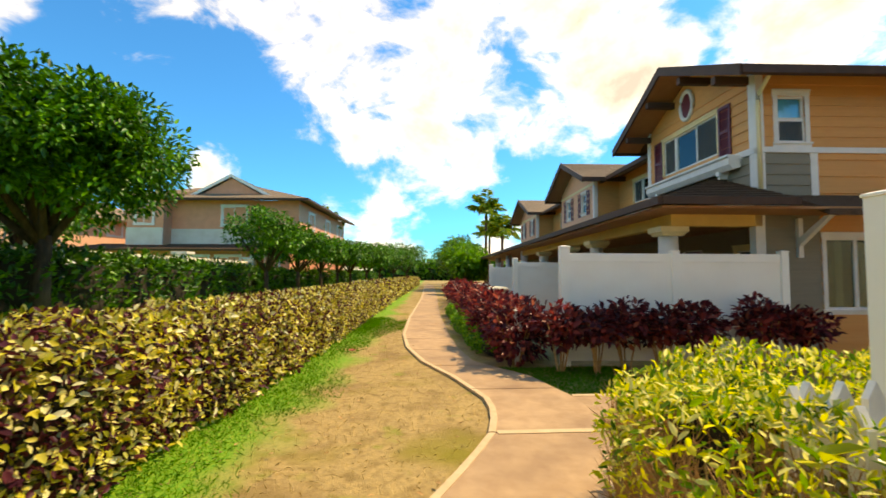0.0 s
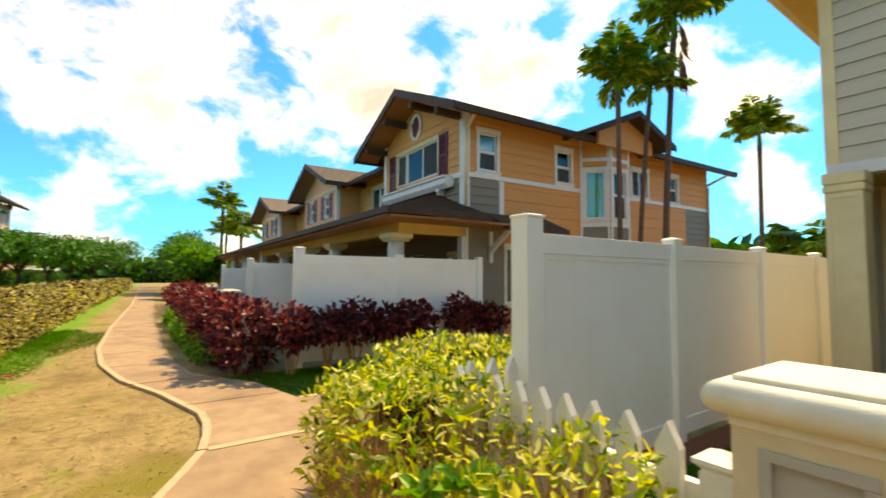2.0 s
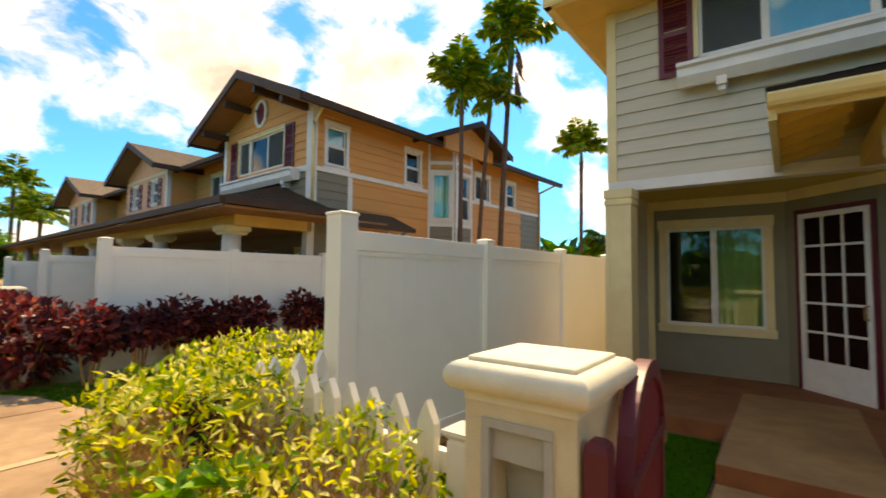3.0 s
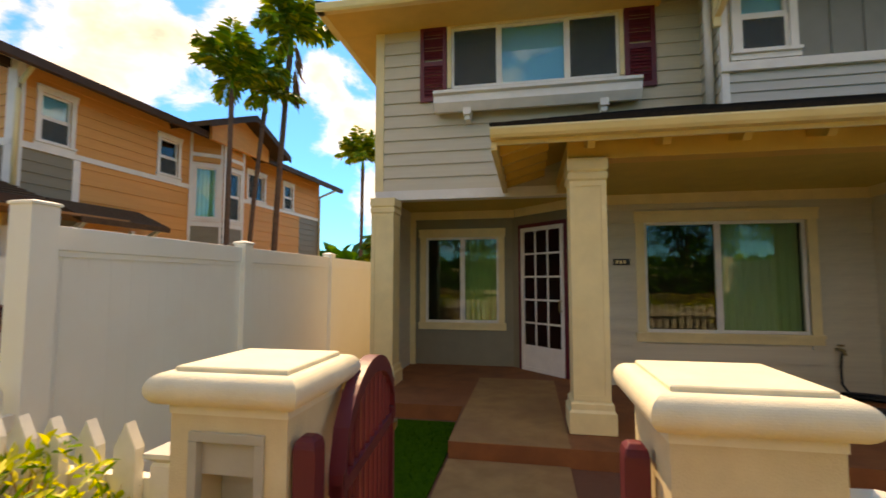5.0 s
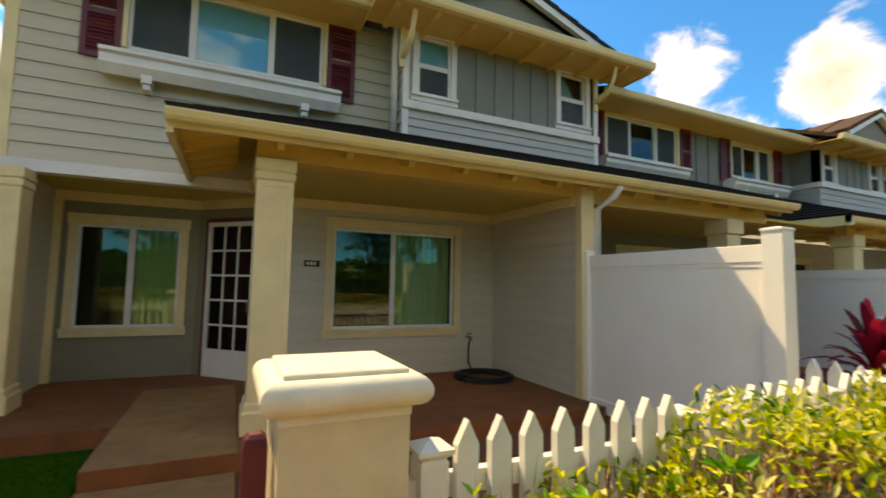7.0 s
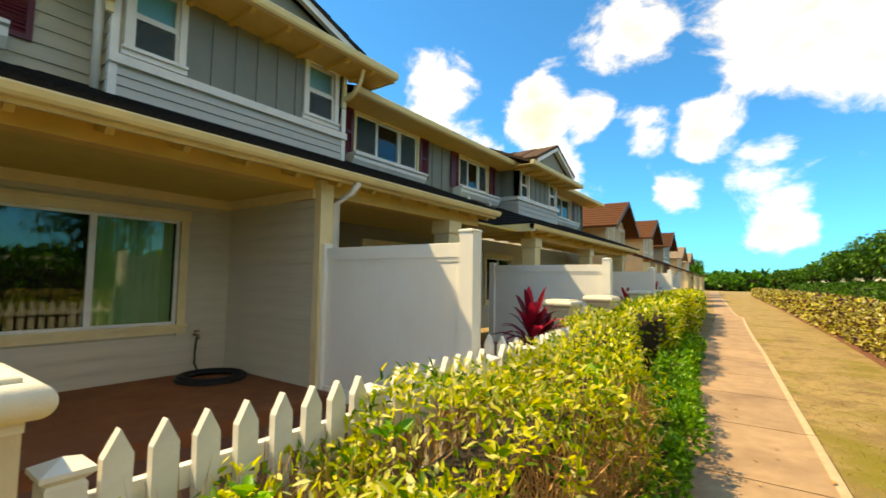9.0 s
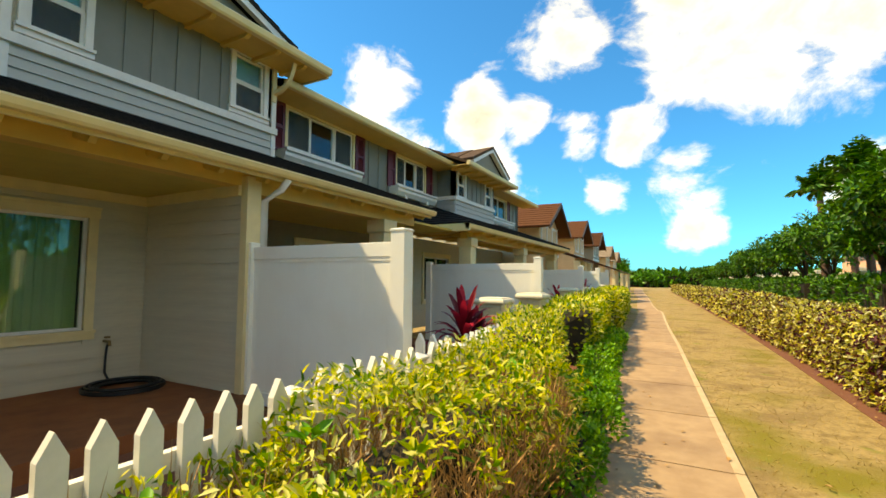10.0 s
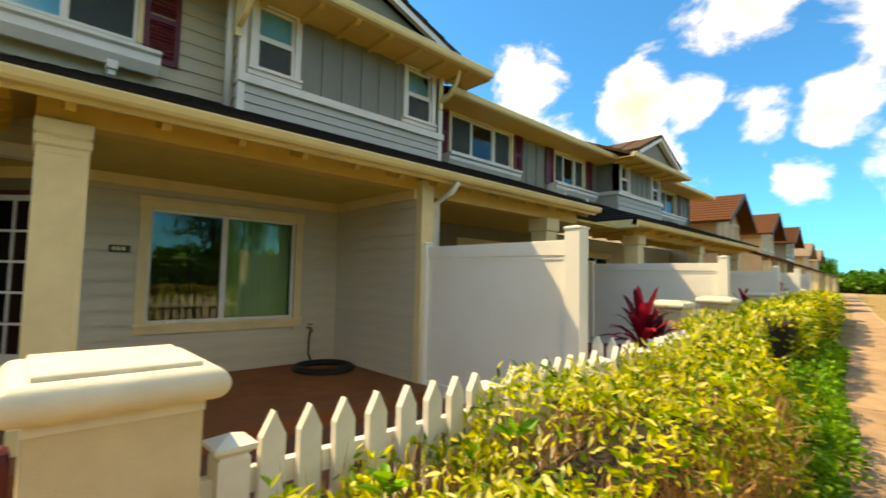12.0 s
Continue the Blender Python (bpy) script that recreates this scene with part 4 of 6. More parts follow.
# bay roof: eave, brackets, little pediment
eave(house, bay, 1.62, 5.82, 0.68, 4.74, step=0.5)
shingle_roof(house, [(1.62, 4.81, 4.72), (5.82, 4.81, 4.72), (5.82, 7.5, 5.80), (1.62, 7.5, 5.80)], SHINGLE_DARK, 10)
part("pediment", Build().prism([(2.15, 4.98), (5.35, 4.98), (5.35, 5.10), (3.75, 5.66), (2.15, 5.10)], "y", 5.50, 5.60), TAUPE, house, "small gable pediment")
part("barge_board", Build().prism([(1.9, 5.00), (3.75, 5.66), (3.75, 5.80), (1.9, 5.14)], "y", 5.34, 5.42), WHITE, house)
part("barge_board", Build().prism([(5.6, 5.00), (5.6, 5.14), (3.75, 5.80), (3.75, 5.66)], "y", 5.34, 5.42), WHITE, house)
shingle_roof(house, [(1.85, 8.6, 5.14), (1.85, 5.32, 5.14), (3.75, 5.32, 5.82), (3.75, 8.6, 5.82)], SHINGLE_DARK, 5)
shingle_roof(house, [(5.65, 5.32, 5.14), (5.65, 8.6, 5.14), (3.75, 8.6, 5.82), (3.75, 5.32, 5.82)], SHINGLE_DARK, 5)
part("fascia", Build().box(5.824, 5.86, 4.84, 5.98, 4.62, 4.73), GUTTER, house)
for x in (2.10, 5.25):
    arc = [(5.36 - 0.40 * math.sin(q * math.pi / 16), 4.22 + 0.40 * (1 - math.cos(q * math.pi / 16))) for q in range(9)]
    part("bracket", Build().prism(arc + [(ya - 0.03, za + 0.07) for ya, za in arc[::-1]], "x", x - 0.032, x + 0.032), CREAM, house, "curved eave bracket")
    part("bracket_plate", Build().box(x - 0.036, x + 0.036, 5.35, 5.388, 4.12, 4.63), CREAM, house)
# main eaves and roof
eave(house, front, -2.45, 1.7, 0.68, 4.86, rafters=False)
eave(house, side, 0, 15 - FY, 0.6, 4.86, rafters=False)
part("gutter", Build().box(-2.46, -2.36, 5.30, 5.97, 4.75, 4.86), GUTTER, house)
shingle_roof(house, [(-2.45, 5.36, 4.85), (5.9, 5.36, 4.85), (5.9, 9.6, 6.45), (1.8, 9.6, 6.45)], SHINGLE_DARK, 12)
shingle_roof(house, [(-2.45, 15, 4.875), (-2.45, 5.29, 4.875), (1.8, 9.6, 6.45), (1.8, 15, 6.45)], SHINGLE_DARK, 12)
# slabs
porch = part("porch_slab", Build().add([(-0.55, 3.93, 0), (4.0, 3.93, 0), (4.0, 6.4, 0), (0.7, 6.4, 0), (-0.05, 7.3, 0), (-1.85, 7.3, 0), (-1.85, 4.95, 0), (-0.58, 4.95, 0)] +
                                      [(-0.55, 3.93, .15), (4.0, 3.93, .15), (4.0, 6.4, .15), (0.7, 6.4, .15), (-0.05, 7.3, .15), (-1.85, 7.3, .15), (-1.85, 4.95, .15), (-0.58, 4.95, .15)],
                                      [tuple(range(7, -1, -1)), tuple(range(8, 16))] + [(i, (i + 1) % 8, 8 + (i + 1) % 8, 8 + i) for i in range(8)]), PORCHSLAB, None)
tagged(porch, "red-brown stained concrete porch slab with a step", "porch slab", kind="structure")
yard = part("yard_ground", Build().box(-2.5, 4.05, 1.9, 6.0, -0.2, 0.004), SOIL)
tagged(yard, "bare red soil of the small front yard", "soil", kind="structure")
lawn = part("yard_lawn", Build().box(-2.2, -0.58, 2.1, 4.85, -0.1, 0.02), YARD_GRASS_SHADED)
tagged(lawn, "small green lawn beside the walk, coloured dark for shade", "lawn", kind="structure")
porch_strip = part("porch_walk", Build().box(-0.548, 0.40, 3.935, 6.35, 0.10, 0.154), WALKTAN)
tagged(porch_strip, "lighter tan concrete strip leading to the door", "walk", kind="structure")
walkway = thing("front_walk", "plain concrete walk from gate to porch", "walk", kind="structure")
for ya, yb in ((0.62, 2.2), (2.22, 3.07), (3.09, 3.92)):
    part("walk_slab", Build().box(-0.55, 0.39, ya, yb, -0.1, 0.022), WALKTAN, walkway)


# ---- neighbouring unit of the grey row ----
def lower_front(h, x0, x1, y, z0, z1, mat, door_at=None, win_at=None):
    """Plain recessed ground-floor wall with a door and a window."""
    m = Matrix.Translation((0, y, 0))
    ops = []
    if door_at is not None:
        ops.append((door_at, door_at + 0.92, z0, 2.2))
    if win_at is not None:
        ops.append((win_at, win_at + 1.5, 0.85, 2.1))
    wall(h, m, x0, x1, z0, z1, ops, mat, "none")
    if door_at is not None:
        d = part("door", Build().box(door_at + 0.02, door_at + 0.90, 0.04, 0.09, z0, 2.18), MAROON, h, "dark maroon panelled door", at=m)
        part("door_casing", bar_frame(Build(), door_at - 0.1, door_at + 1.02, z0 - 0.2, 2.3, 0.1, -0.03, 0.03), CREAM, h, at=m)
        part("door_handle", Build().tube([(door_at + 0.82, 0.03, 1.1), (door_at + 0.82, -0.02, 1.1)], 0.03, 8), BRASS, d)
    if win_at is not None:
        window(h, m, win_at, win_at + 1.5, 0.85, 2.1, (win_at + 0.75,), curtain=(1,), label="sliding porch window")


nb = thing("townhouse", "adjoining grey townhouse unit with slate battens and maroon shutters", "house")
m2 = Matrix.Translation((0, 5.97, 0))
wall(nb, m2, 5.31, 11.45, 3.1, 4.75, [(6.06, 7.80, 3.72, 4.42), (9.42, 10.72, 3.72, 4.40)], BATTEN, "batten", 0.36, "slate board-and-batten wall")
window(nb, m2, 6.06, 7.80, 3.72, 4.42, (6.62, 7.27), trim=CREAM, casing=0.06, blinds=(1,), screens=(0, 2), glass=GLASS_UP, sill=False)
window(nb, m2, 9.42, 10.72, 3.72, 4.40, (9.82, 10.32), trim=CREAM, casing=0.06, blinds=(1,), screens=(0, 2), glass=GLASS_UP, sill=False)
for a, c in ((5.62, 5.98), (7.88, 8.18), (9.04, 9.35), (10.80, 11.10)):
    shutter(nb, m2, a, c, 3.60, 4.45, fine=a < 9)
shelf(nb, m2, 5.82, 7.86, 3.40, 3.62)
shelf(nb, m2, 9.15, 11.0, 3.40, 3.62)
eave(nb, m2, 5.45, 11.6, 0.68, 4.56, rafters=False)
shingle_roof(nb, [(5.45, 5.36, 4.545), (11.6, 5.36, 4.545), (11.6, 9.6, 6.2), (5.45, 9.6, 6.2)], SHINGLE_DARK, 12)
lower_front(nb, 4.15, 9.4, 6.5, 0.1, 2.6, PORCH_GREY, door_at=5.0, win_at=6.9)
part("porch_ceiling", Build().box(4.16, 9.4, 4.4, 6.5, 2.5, 2.54), CEIL, nb)
part("porch_beam", Build().box(4.2, 7.6, 4.30, 4.48, 2.42, 2.64), SOFFIT, nb)
part("column", Build().rings([(0.15, 0.1), (0.15, 2.2), (0.18, 2.22), (0.18, 2.42)], 6.75, 4.40), CREAM, nb, bevel=0.005)
part("porch_slab", Build().box(4.2, 9.3, 3.95, 6.5, -0.05, 0.12), PORCHSLAB, nb)

# second bay and its hipped porch
nb2 = thing("townhouse", "grey townhouse unit with a projecting gabled bay", "house")
bay2 = Matrix.Translation((0, 5.42, 0))
wall(nb2, bay2, 11.45, 14.2, 3.72, 4.55, [(11.62, 12.05, 3.74, 4.42), (13.55, 14.0, 3.74, 4.42)], BATTEN, "batten", 0.32)
wall(nb2, bay2, 11.45, 14.2, 3.1, 3.62, [], SIDING_BLUE, "lap", 0.13)
part("trim_band", Build().box(11.42, 14.23, 5.36, 5.44, 3.62, 3.72), WHITE, nb2)
for a, c in ((11.62, 12.05), (13.55, 14.0)):
    window(nb2, bay2, a, c, 3.74, 4.42, hung=True, trim=WHITE, casing=0.07, blinds=((0, 1),), screens=((0, 0),), glass=GLASS_UP)
wall(nb2, pose(11.45, 6.0, 0, 0, 0, -90), 0, 0.58, 3.72, 4.55, [], BATTEN, "none")
wall(nb2, pose(11.45, 6.0, 0, 0, 0, -90), 0, 0.58, 3.1, 3.62, [], SIDING_BLUE, "lap", 0.13)
part("trim_band", Build().box(11.40, 11.45, 5.4, 5.97, 3.62, 3.72), WHITE, nb2)
eave(nb2, bay2, 10.95, 14.7, 0.68, 4.52, step=0.6)
shingle_roof(nb2, [(10.95, 4.81, 4.50), (14.7, 4.81, 4.50), (14.7, 7.6, 5.63), (10.95, 7.6, 5.63)], SHINGLE, 10)
part("pediment", Build().prism([(11.75, 4.64), (13.9, 4.64), (12.83, 5.14)], "y", 5.0, 5.1), TAUPE, nb2)
part("barge_board", Build().prism([(11.5, 4.58), (12.83, 5.20), (12.83, 5.33), (11.45, 4.68)], "y", 4.86, 4.98), WHITE, nb2)
part("barge_board", Build().prism([(14.15, 4.58), (14.2, 4.68), (12.83, 5.33), (12.83, 5.20)], "y", 4.86, 4.98), WHITE, nb2)
shingle_roof(nb2, [(11.4, 4.85, 4.70), (12.83, 4.85, 5.35), (12.83, 7.5, 5.35), (11.4, 7.5, 4.70)], SHINGLE, 4)
shingle_roof(nb2, [(12.83, 4.85, 5.35), (14.25, 4.85, 4.70), (14.25, 7.5, 4.70), (12.83, 7.5, 5.35)], SHINGLE, 4)
wall(nb2, m2, 14.2, 18.2, 3.1, 4.75, [(15.3, 16.8, 3.72, 4.42)], BATTEN, "batten", 0.36)
window(nb2, m2, 15.3, 16.8, 3.72, 4.42, (16.05,), trim=CREAM, casing=0.06, glass=GLASS_UP, sill=False)
for a in (14.95, 16.87):
    shutter(nb2, m2, a, a + 0.3, 3.6, 4.45, fine=False)
shelf(nb2, m2, 15.0, 17.1, 3.4, 3.62)
eave(nb2, m2, 14.5, 18.8, 0.68, 4.56, rafters=False)
shingle_roof(nb2, [(14.5, 5.36, 4.545), (18.8, 5.36, 4.545), (18.8, 9.6, 6.2), (14.5, 9.6, 6.2)], SHINGLE, 12)
wall(nb2, pose(18.2, 5.97, 0, 0, 0, 90), 0, 9, 0, 4.75, [], SIDING, "lap", 0.2)
eave(nb2, Matrix.Translation((0, 5.97, 0)), 9.3, 18.6, 2.0, 2.66, step=0.8)
part("fascia", Build().box(9.3, 9.36, 3.97, 5.9, 2.50, 2.66), GUTTER, nb2)
shingle_roof(nb2, [(9.3, 3.95, 2.68), (18.6, 3.95, 2.68), (18.6, 5.97, 3.42), (11.3, 5.97, 3.42)], SHINGLE_DARK, 10)
shingle_roof(nb2, [(9.3, 5.97, 2.68), (9.3, 3.95, 2.68), (11.29, 5.96, 3.42), (11.29, 5.97, 3.42)], SHINGLE_DARK, 10)
lower_front(nb2, 9.4, 18.2, 6.6, 0.1, 2.6, SIDING, door_at=10.2, win_at=11.8)
part("porch_beam", Build().box(10.0, 18.2, 4.35, 4.53, 2.40, 2.62), SOFFIT, nb2)
for x in (10.2, 14.0, 17.6):
    part("column", Build().rings([(0.15, 0.0), (0.15, 2.2), (0.18, 2.22), (0.18, 2.42)], x, 4.44), CREAM, nb2)


# ---- terracotta townhouse row ----
def gable_front(h, x0, x1, y, ze, za, z0, mat, label=""):
    xm = (x0 + x1) / 2
    return part("gable_wall", Build().prism([(x0, z0), (x1, z0), (x1, ze), (xm, za), (x0, ze)], "y", y, y + 0.14), mat, h, label)


def gable_roof(h, x0, x1, y0, y1, ze, za, mat, fascia=BROWN_FASCIA, over=0.65):
    """Gable roof with its ridge along y: two planes, barge boards, soffits; ze and za are eave edge and ridge."""
    xm = (x0 + x1) / 2
    shingle_roof(h, [(x0, y1, ze), (x0, y0, ze), (xm, y0, za), (xm, y1, za)], mat, 12, 0.09)
    shingle_roof(h, [(x1, y0, ze), (x1, y1, ze), (xm, y1, za), (xm, y0, za)], mat, 12, 0.09)
    for s in (x0, x1):
        part("barge_board", Build().prism([(s, ze - 0.17), (s, ze + 0.03), (xm, za + 0.03), (xm, za - 0.17)], "y", y0 - 0.04, y0), fascia, h)
        part("gutter", Build().box(min(s, s + 0.05 * (1 if s == x0 else -1)) - 0.03, max(s, s + 0.05 * (1 if s == x0 else -1)) + 0.03, y0, y1, ze - 0.13, ze + 0.01), fascia, h)


ROT = -2.8
tc = thing("townhouse", "two-storey terracotta townhouse with taupe base and maroon shutters", "house", m=pose(-8.05, 6.08, 0, 0, 0, ROT))
T0 = I4
wall(tc, T0, -4.0, 0.0, 3.72, 5.14, [(-3.2, -1.1, 3.88, 4.72)], ORANGE, "lap", 0.19, "terracotta lap siding")
gable_front(tc, -4.0, 0.0, 0.004, 5.12, 5.95, 5.10, ORANGE)
wall(tc, T0, -4.0, 0.0, 2.9, 3.62, [], TAUPE, "lap", 0.19)
part("trim_band", Build().box(-4.0, 0.03, -0.04, 0.1, 3.62, 3.74), WHITE, tc)
part("corner_trim", Build().box(-0.17, 0.035, -0.035, 0.10, 2.9, 5.2), WHITE, tc)
part("corner_trim", Build().box(-4.03, -3.88, -0.035, 0.10, 2.9, 5.2), WHITE, tc)
window(tc, T0, -3.2, -1.1, 3.88, 4.72, (-2.7, -1.85), trim=CREAM, casing=0.06, blinds=(1,), screens=(0, 2), glass=GLASS_UP, sill=False)
shutter(tc, T0, -3.64, -3.27, 3.74, 4.78)
shutter(tc, T0, -1.03, -0.66, 3.74, 4.78)
shelf(tc, T0, -3.7, -0.42, 3.42, 3.70)
vent = part("vent_ring", Build().tube([(-2.15 + 0.24 * math.cos(a * math.pi / 12), -0.03, 5.28 + 0.32 * math.sin(a * math.pi / 12)) for a in range(25)], 0.05, 6, False), WHITE, tc, "white oval vent surround", smooth=True)
ov = Build()
ov.add([(-2.15 + 0.23 * math.cos(a * math.pi / 12), -0.034, 5.28 + 0.31 * math.sin(a * math.pi / 12)) for a in range(24)], [tuple(range(23, -1, -1))])
part("vent_louvre", ov, MAROON, tc, "dark maroon oval vent")
gable_roof(tc, -4.7, 0.62, -0.68, 10.6, 4.92, 6.08, SHINGLE)
for s in (-1, 1):
    xm = -2.04
    part("soffit", Build().add([(xm, -0.66, 5.96), (xm + s * 2.6, -0.66, 4.84), (xm + s * 2.6, 0.0, 4.84), (xm, 0.0, 5.96)], [(0, 1, 2, 3)]), SOFFIT_BROWN, tc)
for x, z in ((-3.9, 5.0), (-0.18, 5.0), (-2.75, 5.5), (-1.35, 5.5)):
    part("outrigger", Build().box(x - 0.06, x + 0.06, -0.66, 0.0, z - 0.08, z + 0.06), BROWN_FASCIA, tc)
sidem = pose(0, 0, 0, 0, 0, 90)
wall(tc, sidem, 0.0, 9.9, 3.72, 5.05, [(0.36, 0.86, 3.81, 4.65), (2.79, 3.29, 3.81, 4.62), (5.82, 6.55, 3.78, 4.52), (7.62, 8.1, 3.76, 4.55)], ORANGE, "lap", 0.19)
wall(tc, sidem, 1.06, 8.55, 0.5, 3.62, [(1.14, 2.06, 0.85, 2.1)], ORANGE, "lap", 0.30)
wall(tc, sidem, 0.0, 1.06, 0.0, 3.62, [], TAUPE, "lap", 0.19)
wall(tc, sidem, 8.55, 9.9, 0.0, 3.62, [], TAUPE, "lap", 0.19)
wall(tc, sidem, 1.06, 8.55, 0.0, 0.5, [], ORANGE, "lap", 0.25)
part("trim_band", Build().box(-0.05, 0.045, -0.04, 9.93, 3.62, 3.72), WHITE, tc)
part("trim_post", Build().box(-0.05, 0.03, 0.93, 1.06, 2.6, 3.62), WHITE, tc)
for a, c, z0, z1 in ((0.36, 0.86, 3.81, 4.65), (2.79, 3.29, 3.81, 4.62), (7.62, 8.1, 3.76, 4.55)):
    window(tc, sidem, a, c, z0, z1, hung=True, trim=WHITE, casing=0.08, blinds=((0, 1),), screens=((0, 0),), glass=GLASS_UP)
window(tc, sidem, 5.82, 6.55, 3.78, 4.52, (6.18,), trim=WHITE, casing=0.08, screens=(0,), glass=GLASS_UP)
# canted stair bay on the side wall: splayed facet, face, splayed facet
BAY_D, BAY0, BAY1 = 0.52, 3.65, 5.45
facet = pose(0, BAY0, 0, 0, 0, 45)
fl = BAY_D * math.sqrt(2)
face = pose(BAY_D, 0, 0, 0, 0, 90)
back = pose(BAY_D, BAY1 - BAY_D, 0, 0, 0, 135)
for mm, u0, u1, a, c in ((facet, 0.0, fl, 0.13, fl - 0.13), (face, BAY0 + BAY_D, BAY1 - BAY_D, BAY0 + BAY_D + 0.13, BAY1 - BAY_D - 0.13)):
    wall(tc, mm, u0, u1, 2.80, 5.0, [(a, c, 2.95, 4.18)], ORANGE, "lap", 0.19)
    wall(tc, mm, u0, u1, 0.0, 2.80, [], TAUPE, "lap", 0.19)
    window(tc, mm, a, c, 2.95, 4.18, hung=mm is face, trim=WHITE, casing=0.07, blinds=((0, 1),), screens=((0, 0),) if mm is face else (), curtain=() if mm is face else (0,), glass=GLASS_UP, label="tall bay window in white trim")
    part("trim_band", Build().box(u0, u1, -0.04, -0.004, 2.74, 2.85), WHITE, tc, at=mm)
    part("trim_band", Build().box(u0, u1, -0.04, -0.004, 4.44, 4.53), WHITE, tc, at=mm)
    for u in (u0 + 0.002, u1 - 0.062):
        part("corner_trim", Build().box(u, u + 0.06, -0.045, -0.003, 0.0, 5.0), WHITE, tc, at=mm)
wall(tc, back, 0.0, fl, 0.0, 5.0, [], ORANGE, "lap", 0.30)
shingle_roof(tc, [(-1.6, 3.0, 4.97), (1.1, 3.0, 4.97), (1.1, 4.6, 5.64), (-1.6, 4.6, 5.64)], SHINGLE, 5, 0.09)
shingle_roof(tc, [(1.1, 6.2, 4.97), (-1.6, 6.2, 4.97), (-1.6, 4.6, 5.64), (1.1, 4.6, 5.64)], SHINGLE, 5, 0.09)
part("gable_wall", Build().prism([(3.5, 4.74), (5.7, 4.74), (5.7, 5.08), (4.6, 5.54), (3.5, 5.08)], "x", 0.66, 0.74), ORANGE, tc)
part("barge_board", Build().prism([(3.0, 4.84), (4.6, 5.51), (4.6, 5.67), (3.0, 5.0)], "x", 1.1, 1.14), BROWN_FASCIA, tc)
part("barge_board", Build().prism([(6.2, 4.84), (6.2, 5.0), (4.6, 5.67), (4.6, 5.51)], "x", 1.1, 1.14), BROWN_FASCIA, tc)
part("downpipe", Build().tube([(0.52, -0.1, 4.88), (0.12, -0.03, 4.66), (0.08, -0.03, 4.52), (0.08, -0.03, 2.9)], 0.04, 8), CREAM, tc, smooth=True)
part("downpipe", Build().tube([(0.58, 10.1, 4.80), (0.07, 9.86, 4.52), (0.07, 9.84, 4.40), (0.07, 9.84, 0.2)], 0.04, 8), CREAM, tc, smooth=True)
# porch of the terracotta house
shingle_roof(tc, [(-13.0, -2.2, 2.66), (0.85, -2.2, 2.66), (-1.2, 0.0, 3.40), (-13.0, 0.0, 3.40)], SHINGLE, 12, 0.08)
shingle_roof(tc, [(0.85, -2.2, 2.66), (0.85, 0.0, 2.66), (-1.19, 0.0, 3.40), (-1.2, -0.01, 3.40)], SHINGLE, 12, 0.08)
part("gutter", Build().box(-13.0, 0.9, -2.28, -2.18, 2.55, 2.67), BROWN_FASCIA, tc)
part("gutter", Build().box(0.83, 0.92, -2.2, 0.0, 2.55, 2.67), BROWN_FASCIA, tc)
part("soffit", Build().box(-13.0, 0.83, -2.18, 1.4, 2.50, 2.54), SOFFIT_BROWN, tc)
part("porch_beam", Build().box(-13.0, 0.05, -1.62, -1.40, 2.30, 2.50), SOFFIT, tc)
part("porch_beam", Build().box(-0.17, 0.05, -1.4, 0.0, 2.30, 2.50), SOFFIT, tc)
for x in (-0.3, -3.9, -6.2, -9.5):
    c = part("column", Build().tube([(x, -1.5, 0.1), (x, -1.5, 1.2), (x, -1.5, 2.16)], [0.19, 0.185, 0.165], 20), WHITE, tc, "white round porch column", smooth=True)
    part("column_cap", Build().rings([(0.19, 2.14), (0.21, 2.18), (0.25, 2.21), (0.25, 2.30)], x, -1.5), CREAM, c)
part("trim_post", Build().box(-0.12, 0.05, -0.12, 0.05, 0.0, 2.5), WHITE, tc)
wall(tc, pose(0, 1.35, 0), -13, -0.05, 0.0, 2.5, [(-2.6, -1.3, 0.8, 2.0), (-4.9, -4.0, 0.05, 2.1)], TAUPE, "none")
window(tc, pose(0, 1.35, 0), -2.6, -1.3, 0.8, 2.0, (-1.95,), trim=CREAM, casing=0.1, curtain=(1,))
part("door", Build().box(-4.88, -4.02, 1.42, 1.47, 0.05, 2.08), MAROON, tc, "dark maroon door")
# small lean-to hood and window on the side
hood = part("hood", Build().slab([(0.85, 0.5, 2.50), (0.85, 2.3, 2.50), (0.02, 2.3, 2.86), (0.02, 0.5, 2.86)], 0.10), SHINGLE, tc, "small shingled window hood")
for y in (0.65, 2.15):
    part("bracket", Build().prism([(0.02, 1.9), (0.02, 2.05), (0.62, 2.42), (0.74, 2.42)], "y", y - 0.04, y + 0.04), WHITE, hood)
    part("bracket", Build().box(0.02, 0.09, y - 0.04, y + 0.04, 1.75, 2.44), WHITE, hood)
window(tc, pose(0.0, 0, 0, 0, 0, 90), 1.14, 2.06, 0.85, 2.1, (1.7,), trim=WHITE, casing=0.07, glass=GLASS)

